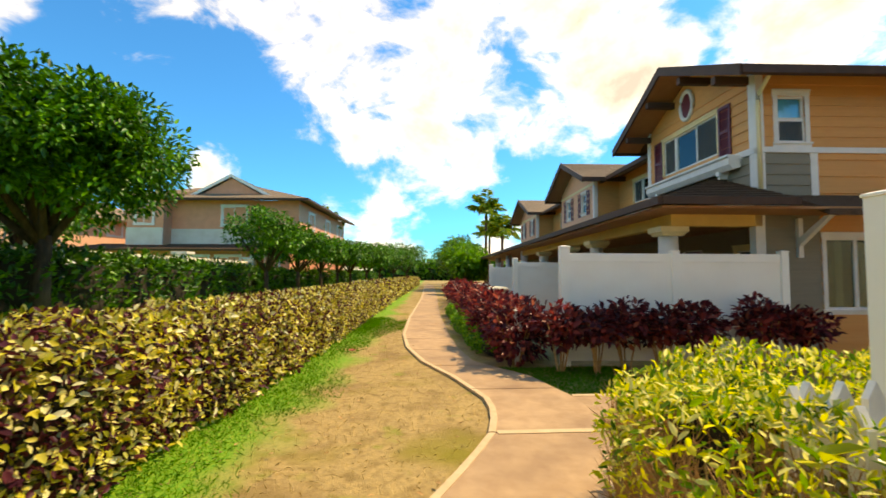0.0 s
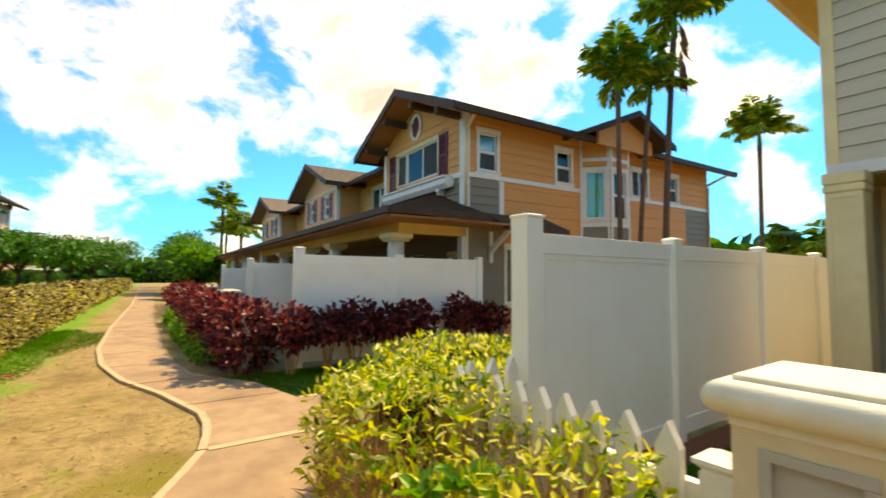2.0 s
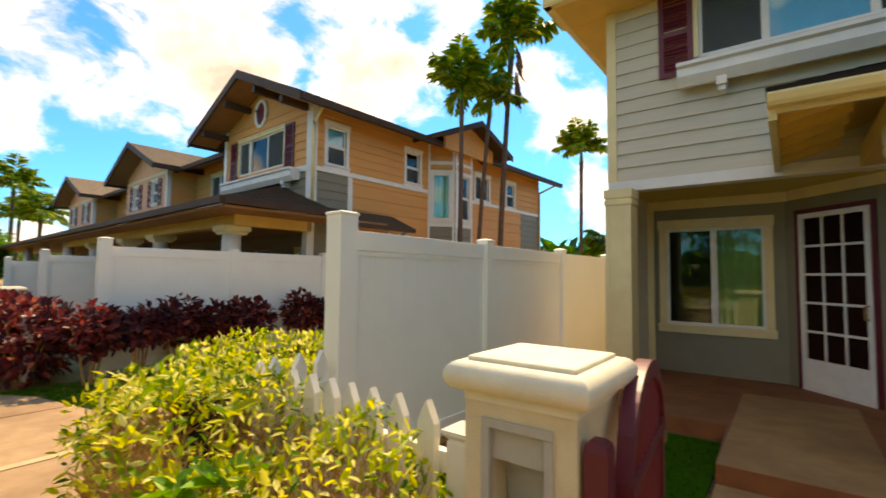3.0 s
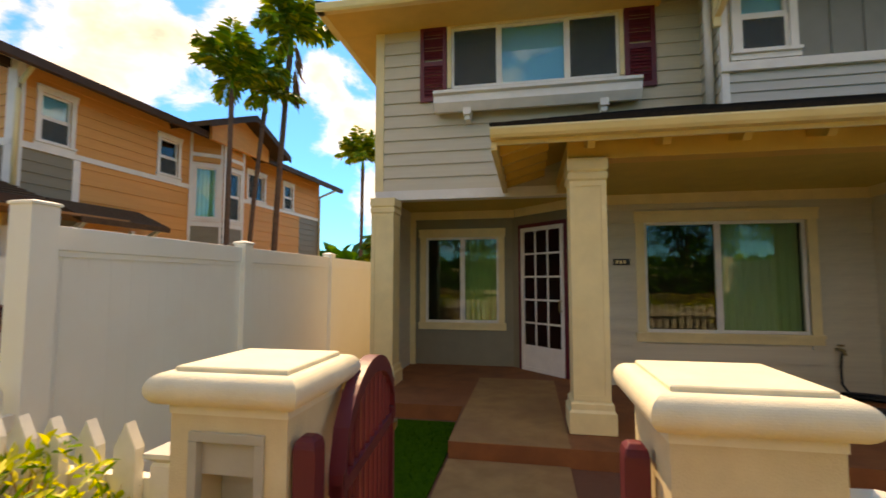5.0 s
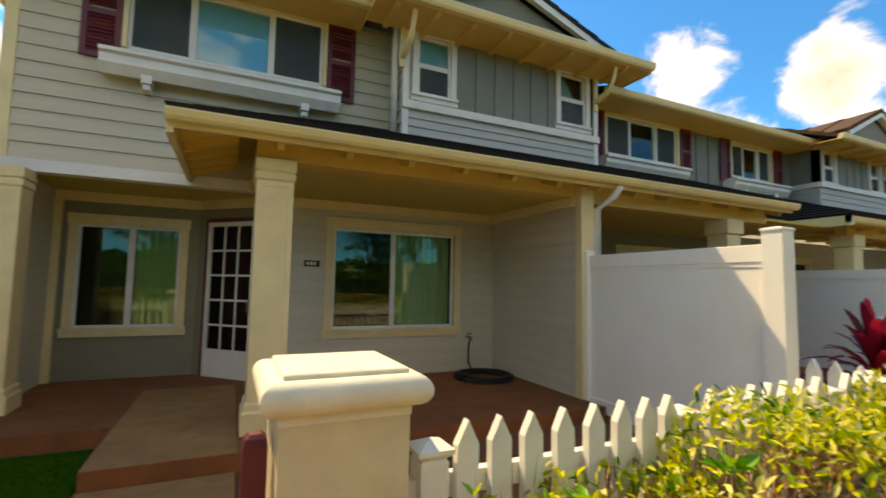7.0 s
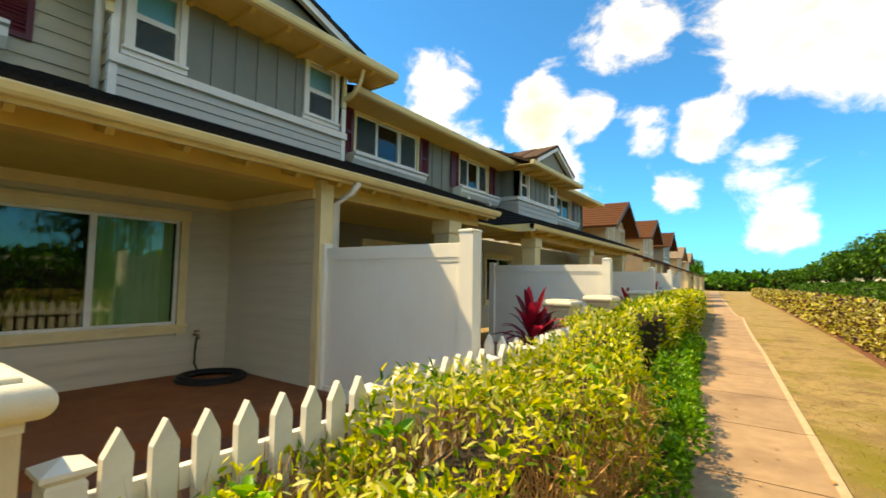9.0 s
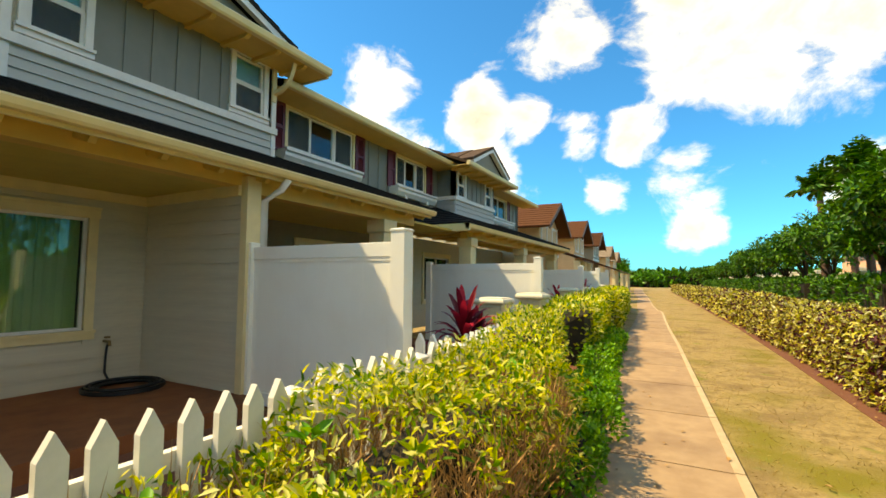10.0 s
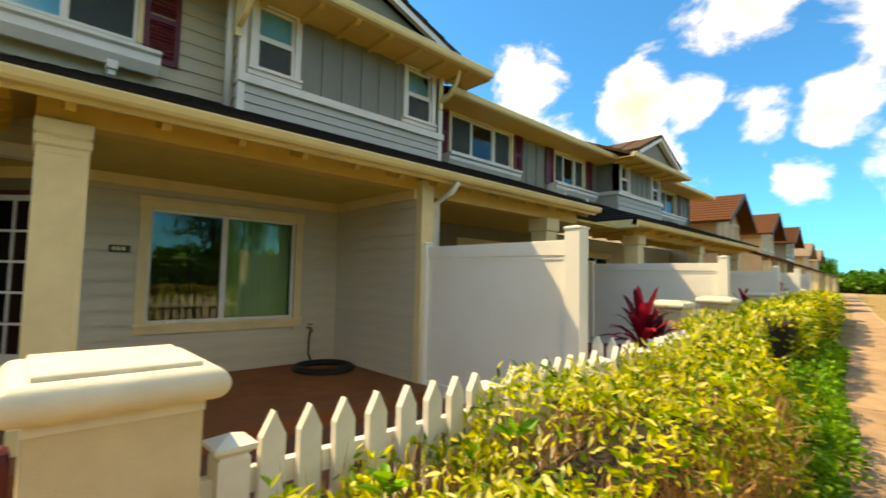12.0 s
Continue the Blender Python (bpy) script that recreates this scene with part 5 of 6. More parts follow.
# rest of the terracotta row: recessed wall, second and third gable
tr = thing("townhouse", "terracotta townhouse units with twin shuttered windows further along", "house", m=pose(-8.05, 6.08, 0, 0, 0, ROT))
for x0, x1, mt in ((-8.1, -4.0, ORANGE), (-17.0, -12.2, ORANGE)):
    mm = Matrix.Translation((0, 0.9, 0))
    xc = (x0 + x1) / 2
    wall(tr, mm, x0, x1, 2.9, 4.95, [(xc - 0.85, xc + 0.85, 3.80, 4.50)], mt, "lap", 0.22)
    window(tr, mm, xc - 0.85, xc + 0.85, 3.80, 4.50, (xc - 0.3, xc + 0.3), trim=CREAM, casing=0.07, blinds=(1,), screens=(0, 2), glass=GLASS_UP, sill=False)
    shelf(tr, mm, xc - 1.2, xc + 1.2, 3.40, 3.66)
    shingle_roof(tr, [(x0 - 0.2, 0.25, 4.82), (x1 + 0.2, 0.25, 4.82), (x1 + 0.2, 4.6, 6.2), (x0 - 0.2, 4.6, 6.2)], SHINGLE_TAN, 8, 0.1)
    part("gutter", Build().box(x0 - 0.2, x1 + 0.2, 0.18, 0.27, 4.70, 4.83), BROWN_FASCIA, tr)
for x0, x1 in ((-12.2, -8.1), (-21.5, -17.0)):
    wall(tr, T0, x0, x1, 2.9, 4.75, [(x0 + 0.85, x0 + 1.35, 3.75, 4.5), (x1 - 1.35, x1 - 0.85, 3.75, 4.5)], PEACH, "lap", 0.22)
    gable_front(tr, x0, x1, 0.004, 4.95, 5.75, 4.7, PEACH)
    for a in (x0 + 0.85, x1 - 1.35):
        window(tr, T0, a, a + 0.5, 3.75, 4.5, hung=True, trim=WHITE, casing=0.06, glass=GLASS_UP)
        shutter(tr, T0, a - 0.38, a - 0.08, 3.65, 4.55, fine=False)
        shutter(tr, T0, a + 0.58, a + 0.88, 3.65, 4.55, fine=False)
    part("trim_band", Build().box(x0, x1, -0.03, 0.05, 4.66, 4.76), CREAM, tr)
    part("corner_trim", Build().box(x1 - 0.12, x1 + 0.02, -0.03, 0.1, 2.9, 4.8), WHITE, tr)
    part("side_wall", Build().box(x1 - 0.14, x1, 0.1, 1.5, 2.9, 4.95), ORANGE, tr)
    gable_roof(tr, x0 - 0.55, x1 + 0.55, -0.6, 5.0, 4.80, 5.90, SHINGLE_TAN)
shingle_roof(tr, [(-28.0, -2.2, 2.66), (-13.0, -2.2, 2.66), (-13.0, 0.9, 3.5), (-28.0, 0.9, 3.5)], SHINGLE, 8, 0.08)
part("gutter", Build().box(-28.0, -13.0, -2.28, -2.18, 2.55, 2.67), BROWN_FASCIA, tr)
part("soffit", Build().box(-28.0, -13.0, -2.18, 1.4, 2.50, 2.54), SOFFIT_BROWN, tr)
part("lower_wall", Build().box(-28.0, -13.0, 1.4, 1.6, 0.0, 2.6), TAUPE, tr)
for x in (-13.2, -17.5, -21.5):
    part("column", Build().tube([(x, -1.5, 0.0), (x, -1.5, 2.5)], 0.17, 12), WHITE, tr, smooth=True)
part("back_wall", Build().box(-21.5, -4.0, 8.0, 8.2, 0, 5.5), TAUPE, tr)

LM = pose(-8.05, 6.08, 0, 0, 0, ROT)


def left_panel(x, y0, y1, posts, ztop=1.79):
    panel_fence(x, y0, y1, ztop, posts, "white vinyl privacy panel behind copper shrubs", m=LM @ Matrix.Translation((x, 0, 0)))


left_panel(0.45, -3.65, 0.02, (-3.63, -1.8, 0.02))
left_panel(-5.2, -3.4, -1.0, (-3.4, -1.0))
left_panel(-10.5, -3.4, -1.0, (-3.4, -2.2, -1.0), 1.72)
gate_pillar(0, 0, top=1.12, ob_m=LM @ Matrix.Translation((-4.3, -4.05, 0)))
gate_pillar(0, 0, top=1.12, ob_m=LM @ Matrix.Translation((-9.0, -4.0, 0)))
pk = LM @ Vector((0.45, -4.35, 0))
picket_fence(pk.x, pk.y, pk.x - 0.55, pk.y + 0.02, posts=(0.05,))


# ---- distant houses ----
def far_house(m, w, d, ze, za, wallm, roofm, label, wins=((-0.28, 0.55), (0.28, 0.55)), porch=True, storeys=2):
    """Gable-fronted house, its front looking along -y of m, centred on x = 0."""
    h = thing("house", label, "house", "distant houses", m)
    part("wall", Build().prism([(-w / 2, 0), (w / 2, 0), (w / 2, ze), (0, za - 0.15), (-w / 2, ze)], "y", 0, d), wallm, h)
    for s in (-1, 1):
        x1 = s * (w / 2 + 0.6)
        zl = ze - 0.6 * (za - ze) / (w / 2)
        q = [(x1, -0.6, zl), (x1, d + 0.6, zl), (0, d + 0.6, za), (0, -0.6, za)] if s > 0 else [(x1, d + 0.6, zl), (x1, -0.6, zl), (0, -0.6, za), (0, d + 0.6, za)]
        shingle_roof(h, q, roofm, 10, 0.1)
        part("barge_board", Build().prism([(x1, zl - 0.18), (x1, zl + 0.02), (0, za + 0.02), (0, za - 0.18)], "y", -0.66, -0.6), BROWN_FASCIA, h)
    zw = ze - 1.15
    for fx, ww in wins:
        window(h, I4, fx * w - ww, fx * w + ww, zw, zw + 0.95, (fx * w,), trim=WHITE, casing=0.09, glass=GLASS_UP)
    part("trim_band", Build().box(-w / 2 - 0.02, w / 2 + 0.02, -0.04, 0.0, zw - 0.45, zw - 0.3), WHITE, h)
    for k in range(3):
        y0 = d * (0.15 + 0.3 * k)
        for s, r in ((-1, -90), (1, 90)):
            mm = pose(s * (w / 2 + 0.003), y0 + (0.9 if s < 0 else 0), 0, 0, 0, r)
            window(h, mm, 0, 0.9, zw, zw + 0.95, (0.45,), trim=WHITE, casing=0.09, glass=GLASS_UP)
    if porch:
        shingle_roof(h, [(-w / 2, -2.0, 2.6), (w / 2, -2.0, 2.6), (w / 2, 0, 3.3), (-w / 2, 0, 3.3)], roofm, 6, 0.1)
        for x in (-w / 2 + 0.3, 0, w / 2 - 0.3):
            part("column", Build().rings([(0.14, 0), (0.14, 2.5)], x, -1.7), CREAM, h)
    return h


for x, y, w, wm, rm, za, lb in ((24.2, 6.3, 4.4, TAN, SHINGLE_RUST, 5.6, "tan townhouse with a rust shingle gable"), (35.0, 7.0, 4.4, TAN, SHINGLE_RUST, 6.0, "tan townhouse with a rust shingle gable"),
                                (46.0, 7.7, 4.4, TAUPE, SHINGLE_RUST, 6.2, "taupe townhouse with a rust shingle gable"), (59, 8.6, 5.0, TAN, SHINGLE_TAN, 5.8, "cream townhouse far along the path"), (71, 9.4, 5.5, TAN, SHINGLE_TAN, 5.8, "cream townhouse far along the path")):
    far_house(pose(x, y, -0.1, 0, 0, 3), w, 9, za - 1.15, za, wm, rm, lb)


def hip_house(m):
    """Peach house: hipped roof with a small front gable, white waist band, lower lean-to roof."""
    h = thing("house", "peach two-storey house with hipped tan roof beyond the wall", "house", "distant houses", m)
    part("wall", Build().box(-4.2, 3.0, 0, 12, 0, 5.6), SALMON, h)
    part("side_wing", Build().box(-6.2, -4.2, -0.8, 8, 0, 5.6), SALMON, h)
    part("waist_band", Build().box(-4.22, 3.02, -0.04, 0, 3.0, 3.95), WALLWHITE, h)
    part("waist_band", Build().box(-6.22, -4.2, -0.84, -0.8, 3.0, 3.95), WALLWHITE, h)
    e, r = 5.62, 6.9
    shingle_roof(h, [(-4.9, -0.7, e), (3.7, -0.7, e), (-0.6, 2.6, r), (-2.8, 2.6, r)], SHINGLE_TAN, 8, 0.1)
    shingle_roof(h, [(3.7, -0.7, e), (3.7, 12.7, e), (-0.6, 9.6, r), (-0.6, 2.6, r)], SHINGLE_TAN, 8, 0.1)
    shingle_roof(h, [(-6.8, 12.7, e), (-6.8, -1.4, e), (-2.8, 2.6, r), (-2.8, 9.6, r)], SHINGLE_TAN, 8, 0.1)
    shingle_roof(h, [(-6.8, -1.4, e), (-4.0, -1.4, e), (-2.8, 2.6, r), (-2.81, 2.6, r)], SHINGLE_TAN, 8, 0.1)
    part("gable_wall", Build().prism([(-3.2, 5.7), (1.2, 5.7), (-1.0, 6.95)], "y", 0.3, 0.45), SALMON, h)
    for s in (-1, 1):
        part("barge_board", Build().prism([(-1.0 + s * 2.6, 5.62), (-1.0 + s * 2.6, 5.80), (-1.0, 7.16), (-1.0, 6.98)], "y", 0.12, 0.2), WHITE, h)
        q = [(-1.0 + s * 2.6, 0.15, 5.78), (-1.0 + s * 2.6, 5, 5.78), (-1.0, 5, 7.14), (-1.0, 0.15, 7.14)]
        shingle_roof(h, q if s > 0 else [q[1], q[0], q[3], q[2]], SHINGLE_TAN, 6, 0.08)
    part("gutter", Build().box(-4.9, 3.75, -0.8, -0.68, 5.5, 5.63), BROWN_FASCIA, h)
    part("gutter", Build().box(3.68, 3.76, -0.7, 12.7, 5.52, 5.63), BROWN_FASCIA, h)
    shingle_roof(h, [(-8.5, -2.2, 2.7), (3.4, -2.2, 2.7), (3.0, 0, 3.1), (-8.0, 0, 3.1)], SHINGLE, 5, 0.1)
    part("lower_wing", Build().box(-8.2, 3.0, -1.4, 0, 0, 2.65), SALMON, h)
    for a, c, z0, z1, y in ((-5.7, -4.8, 4.2, 5.2, -0.8), (-1.3, 0.0, 4.2, 5.2, 0.0), (-2.6, -1.4, 1.6, 2.3, -1.4), (-0.9, 0.3, 1.6, 2.3, -1.4), (1.0, 2.4, 1.6, 2.3, -1.4)):
        window(h, Matrix.Translation((0, y - 0.01, 0)), a, c, z0, z1, ((a + c) / 2,), trim=WHITE, casing=0.12, glass=GLASS_UP)
    for y in (2.0, 6.0, 9.5):
        window(h, pose(3.01, y, 0, 0, 0, 90), 0, 1.1, 4.2, 5.1, (0.55,), trim=WHITE, casing=0.1, glass=GLASS_UP)


hip_house(pose(-27.0, -9.4, 0, 0, 0, 86))
far_house(pose(-24.0, -27.0, 0, 0, 0, 70), 10, 12, 5.0, 6.6, PEACH, SHINGLE_TAN, "peach two-storey house behind the trees", porch=False)
far_house(pose(-48, -14, 0, 0, 0, 86), 9, 12, 5.0, 6.6, PEACH, SHINGLE_TAN, "peach house far along the path", porch=False)
far_house(pose(36, -20, 0, 0, 0, -60), 9, 12, 4.0, 5.4, PEACH, SHINGLE_TAN, "cream house behind the tree row", porch=False)
for x0, x1, y0, y1 in ((-70, -6, -5.9, -9.6), (-6, 14, -9.6, -9.6), (14, 90, -9.6, -4.5)):
    n = math.hypot(x1 - x0, y1 - y0)
    bw = thing("boundary_wall", "cream rendered boundary wall with a coping", "garden wall", "boundary walls", pose(x0, y0, 0, 0, 0, math.degrees(math.atan2(y1 - y0, x1 - x0))))
    part("wall_body", Build().box(0, n, -0.1, 0.1, -0.05, 1.95), WALLWHITE, bw)
    part("coping", Build().box(0, n, -0.16, 0.16, 1.95, 2.06), CAPSTONE, bw)
    k = int(n / 6)
    for i in range(k + 1):
        part("pier", Build().rings([(0.24, -0.05), (0.24, 2.15), (0.3, 2.18), (0.3, 2.28)], i * n / max(k, 1), 0), WALLWHITE, bw)


# ---- planting ----
RNG = np.random.default_rng(7)


def unit(a):
    return a / np.maximum(np.linalg.norm(a, axis=1, keepdims=True), 1e-6)


def leaf_mesh(name, p, d, n, length, width, mat, fold=0.18, droop=0.15):
    """One mesh of folded leaves: base points p, directions d, upper sides n; six points and two faces a leaf, folded at the midrib."""
    k = len(p)
    d, s = unit(d), unit(np.cross(d, n))
    up = np.cross(s, d)
    L, W = length[:, None], width[:, None]
    low, high = p + d * L * 0.30, p + d * L * 0.68 - up * L * droop * 0.4
    lift = up * W * fold * 2
    v = np.empty((k, 6, 3))
    v[:, 0] = p
    v[:, 1] = low + (s * W + lift) * 0.84
    v[:, 2] = high + (s * W + lift) * 0.74
    v[:, 3] = p + d * L - up * L * droop
    v[:, 4] = high - s * W * 0.74 + lift * 0.74
    v[:, 5] = low - s * W * 0.84 + lift * 0.84
    me = bpy.data.meshes.new(name)
    me.vertices.add(6 * k)
    me.vertices.foreach_set("co", v.astype(np.float32).ravel())
    base = np.arange(k)[:, None] * 6
    loops = np.concatenate([base + 0, base + 1, base + 2, base + 3, base + 0, base + 3, base + 4, base + 5], axis=1).astype(np.int32)
    me.loops.add(8 * k)
    me.loops.foreach_set("vertex_index", loops.ravel())
    me.polygons.add(2 * k)
    me.polygons.foreach_set("loop_start", np.arange(0, 8 * k, 4, dtype=np.int32))
    me.materials.append(mat)
    me.update(calc_edges=True)
    me.validate()
    return me


def lumps(p, f, a):
    """Uneven outline: smooth offset by place."""
    return a * (np.sin(p[:, 0] * f * 1.7 + 1.3 * p[:, 1]) * np.sin(p[:, 1] * f * 1.3 + 0.7 * p[:, 2] * f) + 0.6 * np.sin(p[:, 0] * f * 3.9 + p[:, 2] * f * 3.1 + 2.0))


def hedge(label, line, width, heights, per_m2, leaf, mat, x_dense=None, twigs=0, category="hedge", z0=0.0, clear=0.0, group="", shade_core=True, ratio=0.24, rough=0.05, loose=0.0, sparse=0.0):
    """A clipped hedge along line (x, y) of its middle; heights (and widths, if a list) are given at the line's points."""
    h = thing("hedge", label, category, group or "hedges")
    P, D, N, L = [], [], [], []
    c = Build()
    tw_p, tw_d = [], []
    widths = width if isinstance(width, list) else [width] * len(line)
    if leaf < 0.1 and x_dense is None:
        # rounded ends
        ends = [Vector(a) + (Vector(a) - Vector(b)).normalized() * 0.13 for a, b in ((line[0], line[1]), (line[-1], line[-2]))]
        line = [tuple(ends[0])] + list(line) + [tuple(ends[1])]
        heights = [heights[0] * 0.86] + list(heights) + [heights[-1] * 0.86]
        widths = [widths[0] * 0.35] + widths + [widths[-1] * 0.35]
    for (xa, ya), (xb, yb), ha, hb, wa, wb in zip(line, line[1:], heights, heights[1:], widths, widths[1:]):
        width = (wa + wb) / 2
        seg = math.hypot(xb - xa, yb - ya)
        t = np.array([(xb - xa) / seg, (yb - ya) / seg])
        nn = np.array([-t[1], t[0]])
        hm = (ha + hb) / 2
        far = x_dense is not None and not (x_dense[0] < (xa + xb) / 2 < x_dense[1])
        grow = 2.2 if far else 1.0
        area = seg * (2 * (hm - clear) + width)
        k = int(area * per_m2 / grow ** 2)
        u = RNG.random(k)
        hh = ha + (hb - ha) * u
        ww = wa + (wb - wa) * u
        face = RNG.random(k) * (2 * hm + width)
        top = face < width
        side = np.where(face < width + hm, 1.0, -1.0)
        across = np.where(top, (RNG.random(k) - 0.5) * ww, side * ww / 2)
        z = np.where(top, hh, clear + (hh - clear) * RNG.random(k) ** 0.9)
        edge = np.clip((z - hh + 0.14) / 0.14, 0, 1) * ~top
        across = across * (1 - 0.2 * edge ** 2)
        p = np.stack([xa + t[0] * u * seg + nn[0] * across, ya + t[1] * u * seg + nn[1] * across, z], 1)
        out = np.where(top[:, None], np.array([0, 0, 1.0]), np.stack([nn[0] * side, nn[1] * side, np.full(k, 0.25)], 1))
        depth = lumps(p, 2.2, rough) - RNG.random(k) ** 1.5 * 0.14 + 0.03
        p = p + out * depth[:, None]
        p[:, 2] = np.maximum(p[:, 2], 0.02)
        d = out * (0.8 - 0.35 * loose) + RNG.normal(0, 0.62 + 0.2 * loose, (k, 3)) + np.array([0, 0, 0.28 - 0.4 * loose])
        nrm = out * 0.9 + RNG.normal(0, 0.5, (k, 3)) + np.array([0, 0, 0.5])
        size = leaf * grow * RNG.uniform(0.65, 1.35, k)
        if sparse:
            keep = RNG.random(k) < np.clip(1.25 * (z / hh) ** 0.8 - sparse + lumps(p, 3.3, 0.5), 0.08, 1)
            p, d, nrm, size = p[keep], d[keep], nrm[keep], size[keep]
        P.append(p), D.append(d), N.append(nrm), L.append(size)
        # added dark box: stops sight through the leaves and darkens their gaps
        if shade_core:
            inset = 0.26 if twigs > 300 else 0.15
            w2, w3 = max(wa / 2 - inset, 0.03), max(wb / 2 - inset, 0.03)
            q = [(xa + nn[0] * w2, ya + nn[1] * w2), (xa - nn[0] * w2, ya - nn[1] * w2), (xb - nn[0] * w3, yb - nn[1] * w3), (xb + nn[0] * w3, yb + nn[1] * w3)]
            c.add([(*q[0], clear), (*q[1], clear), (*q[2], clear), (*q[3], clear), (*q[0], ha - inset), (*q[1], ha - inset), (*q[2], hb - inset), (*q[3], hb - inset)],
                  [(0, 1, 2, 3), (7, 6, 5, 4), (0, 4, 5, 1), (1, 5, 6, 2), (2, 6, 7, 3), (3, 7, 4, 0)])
        if twigs:
            kt = int(seg * twigs)
            ut = RNG.random(kt)
            at = np.sign(RNG.random(kt) - 0.5) * (0.5 - 0.5 * RNG.random(kt) ** 2 * 0.8) * (width + 0.03)
            zt = RNG.random(kt) * hm * 0.8 - 0.05
            tw_p.append(np.stack([xa + t[0] * ut * seg + nn[0] * at, ya + t[1] * ut * seg + nn[1] * at, zt], 1))
            tw_d.append(RNG.normal(0, 0.45, (kt, 3)) + np.array([0, 0, 1.0]))
    P, D, N, L = (np.concatenate(a) for a in (P, D, N, L))
    part("foliage", leaf_mesh("leaves", P, D, N, L, L * ratio * RNG.uniform(0.8, 1.2, len(L)), mat), mat, h)["kind"] = "stuff"
    if shade_core:
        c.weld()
        part("shade_core", c, HEDGE_SHADE, h)
    if twigs:
        p, d = np.concatenate(tw_p), np.concatenate(tw_d)
        k = len(p)
        part("twig_mass", leaf_mesh("twigs", p, d, RNG.normal(0, 1, (k, 3)), RNG.uniform(0.10, 0.30, k), RNG.uniform(0.0022, 0.005, k), TWIG, 0, 0.02), TWIG, h)["kind"] = "stuff"
    return h


# croton hedge across the lawn
FACE = [(-62, 1.2), (-44, 0.2), (-34, -0.4), (-26.5, -0.87), (-18, -1.25), (-10.8, -1.6), (-6.4, -1.85), (-3.8, -2.1), (0, -2.3), (4, -2.15), (7, -2.0), (11.4, -1.9), (18, -1.55), (24, -1.2), (31, -0.85), (45, 0.1), (75, 2.2)]
hedge("clipped croton hedge with yellow and purple variegated leaves", [(x, y - 0.62) for x, y in FACE], 1.2, [1.0, 1.0, 1.0, 1.0, 1.0, 1.02, 1.03, 1.04, 1.0, 0.95, 0.93, 0.92, 0.92, 0.95, 0.95, 0.95, 0.95],
      1250, 0.068, LEAF_CROTON, x_dense=(-16, 17), twigs=10, ratio=0.27, loose=1.0)
strip = [(x, y + 0.16 + 0.05 * math.sin(x * 1.3), -0.018) for x, y in FACE if x > 3]
foot = part("ground_strip", Build().slab([(x, y - 1.3, -0.018) for x, y in FACE if x > 3] + strip[::-1], 0.1), SOIL)
tagged(foot, "bare red-brown soil along the hedge foot", "soil bed", kind="structure")
# gold variegated hedges by the pickets
near_hedge = hedge("sparse gold variegated hedge along the picket fence", [(1.1, 1.24), (1.4, 1.2), (2.0, 1.15), (3.0, 1.1), (3.75, 1.08), (4.25, 1.22), (5.1, 1.40)], [0.8, 0.86, 0.88, 0.92, 0.92, 0.7, 0.42], [0.70, 0.73, 0.77, 0.86, 0.88, 0.86, 0.80], 1800, 0.052, LEAF_GOLD, twigs=2400, ratio=0.20, rough=0.13, loose=0.6, sparse=0.42)
hedge("gold variegated hedge continuing along the neighbouring fence", [(5.6, 1.62), (6.8, 1.72)], 0.7, [0.95, 1.0], 700, 0.06, LEAF_GOLD, twigs=60, rough=0.07)
hedge("gold variegated hedge continuing along the neighbouring fence", [(8.6, 1.75), (10.5, 1.95), (13.5, 2.2)], 0.85, [1.0, 1.0, 1.0], 380, 0.09, LEAF_GOLD, twigs=30, rough=0.07)
hedge("gold variegated hedge continuing along the neighbouring fence", [(15.0, 2.25), (20, 2.65), (24, 3.0)], 0.9, [1.05, 1.05, 1.05], 260, 0.13, LEAF_GOLD, rough=0.08)
corner_hedge = hedge("sparse gold variegated hedge at the corner of the fence", [(-3.35, 1.78), (-2.8, 1.45), (-2.3, 1.30), (-1.75, 1.28), (-1.42, 1.27), (-1.2, 1.25)], [0.9, 0.9, 0.84, 0.80, 0.72, 0.5], [0.80, 0.82, 0.83, 0.85, 0.83, 0.66], 1600, 0.052, LEAF_GOLD, twigs=2400, ratio=0.20, rough=0.12, loose=0.6, sparse=0.42, shade_core=False)
hedge("gold variegated hedge beside the privacy panel", [(-3.3, 1.7), (-3.25, 2.8), (-3.15, 4.3)], 1.0, [0.80, 0.80, 0.80], 1100, 0.054, LEAF_GOLD, twigs=200, ratio=0.23, rough=0.08)


def shoot(h, x, y, z, mat, n=9, leaf=0.17, seed=1):
    """A shoot of larger leaves that stands out of the hedge."""
    r = np.random.default_rng(seed)
    a = np.arange(n) * 2.39996
    d = np.stack([np.cos(a), np.sin(a), 0.35 + 0.9 * np.arange(n) / n], 1)
    p = np.tile([x, y, z], (n, 1)) + r.normal(0, 0.012, (n, 3))
    L = leaf * r.uniform(0.75, 1.15, n)
    o = part("shoot", leaf_mesh("shoot", p, d, np.tile([0, 0, 1.0], (n, 1)) + r.normal(0, 0.2, (n, 3)), L, L * 0.24, mat, 0.25, 0.2), mat, h)
    o["kind"] = "stuff"


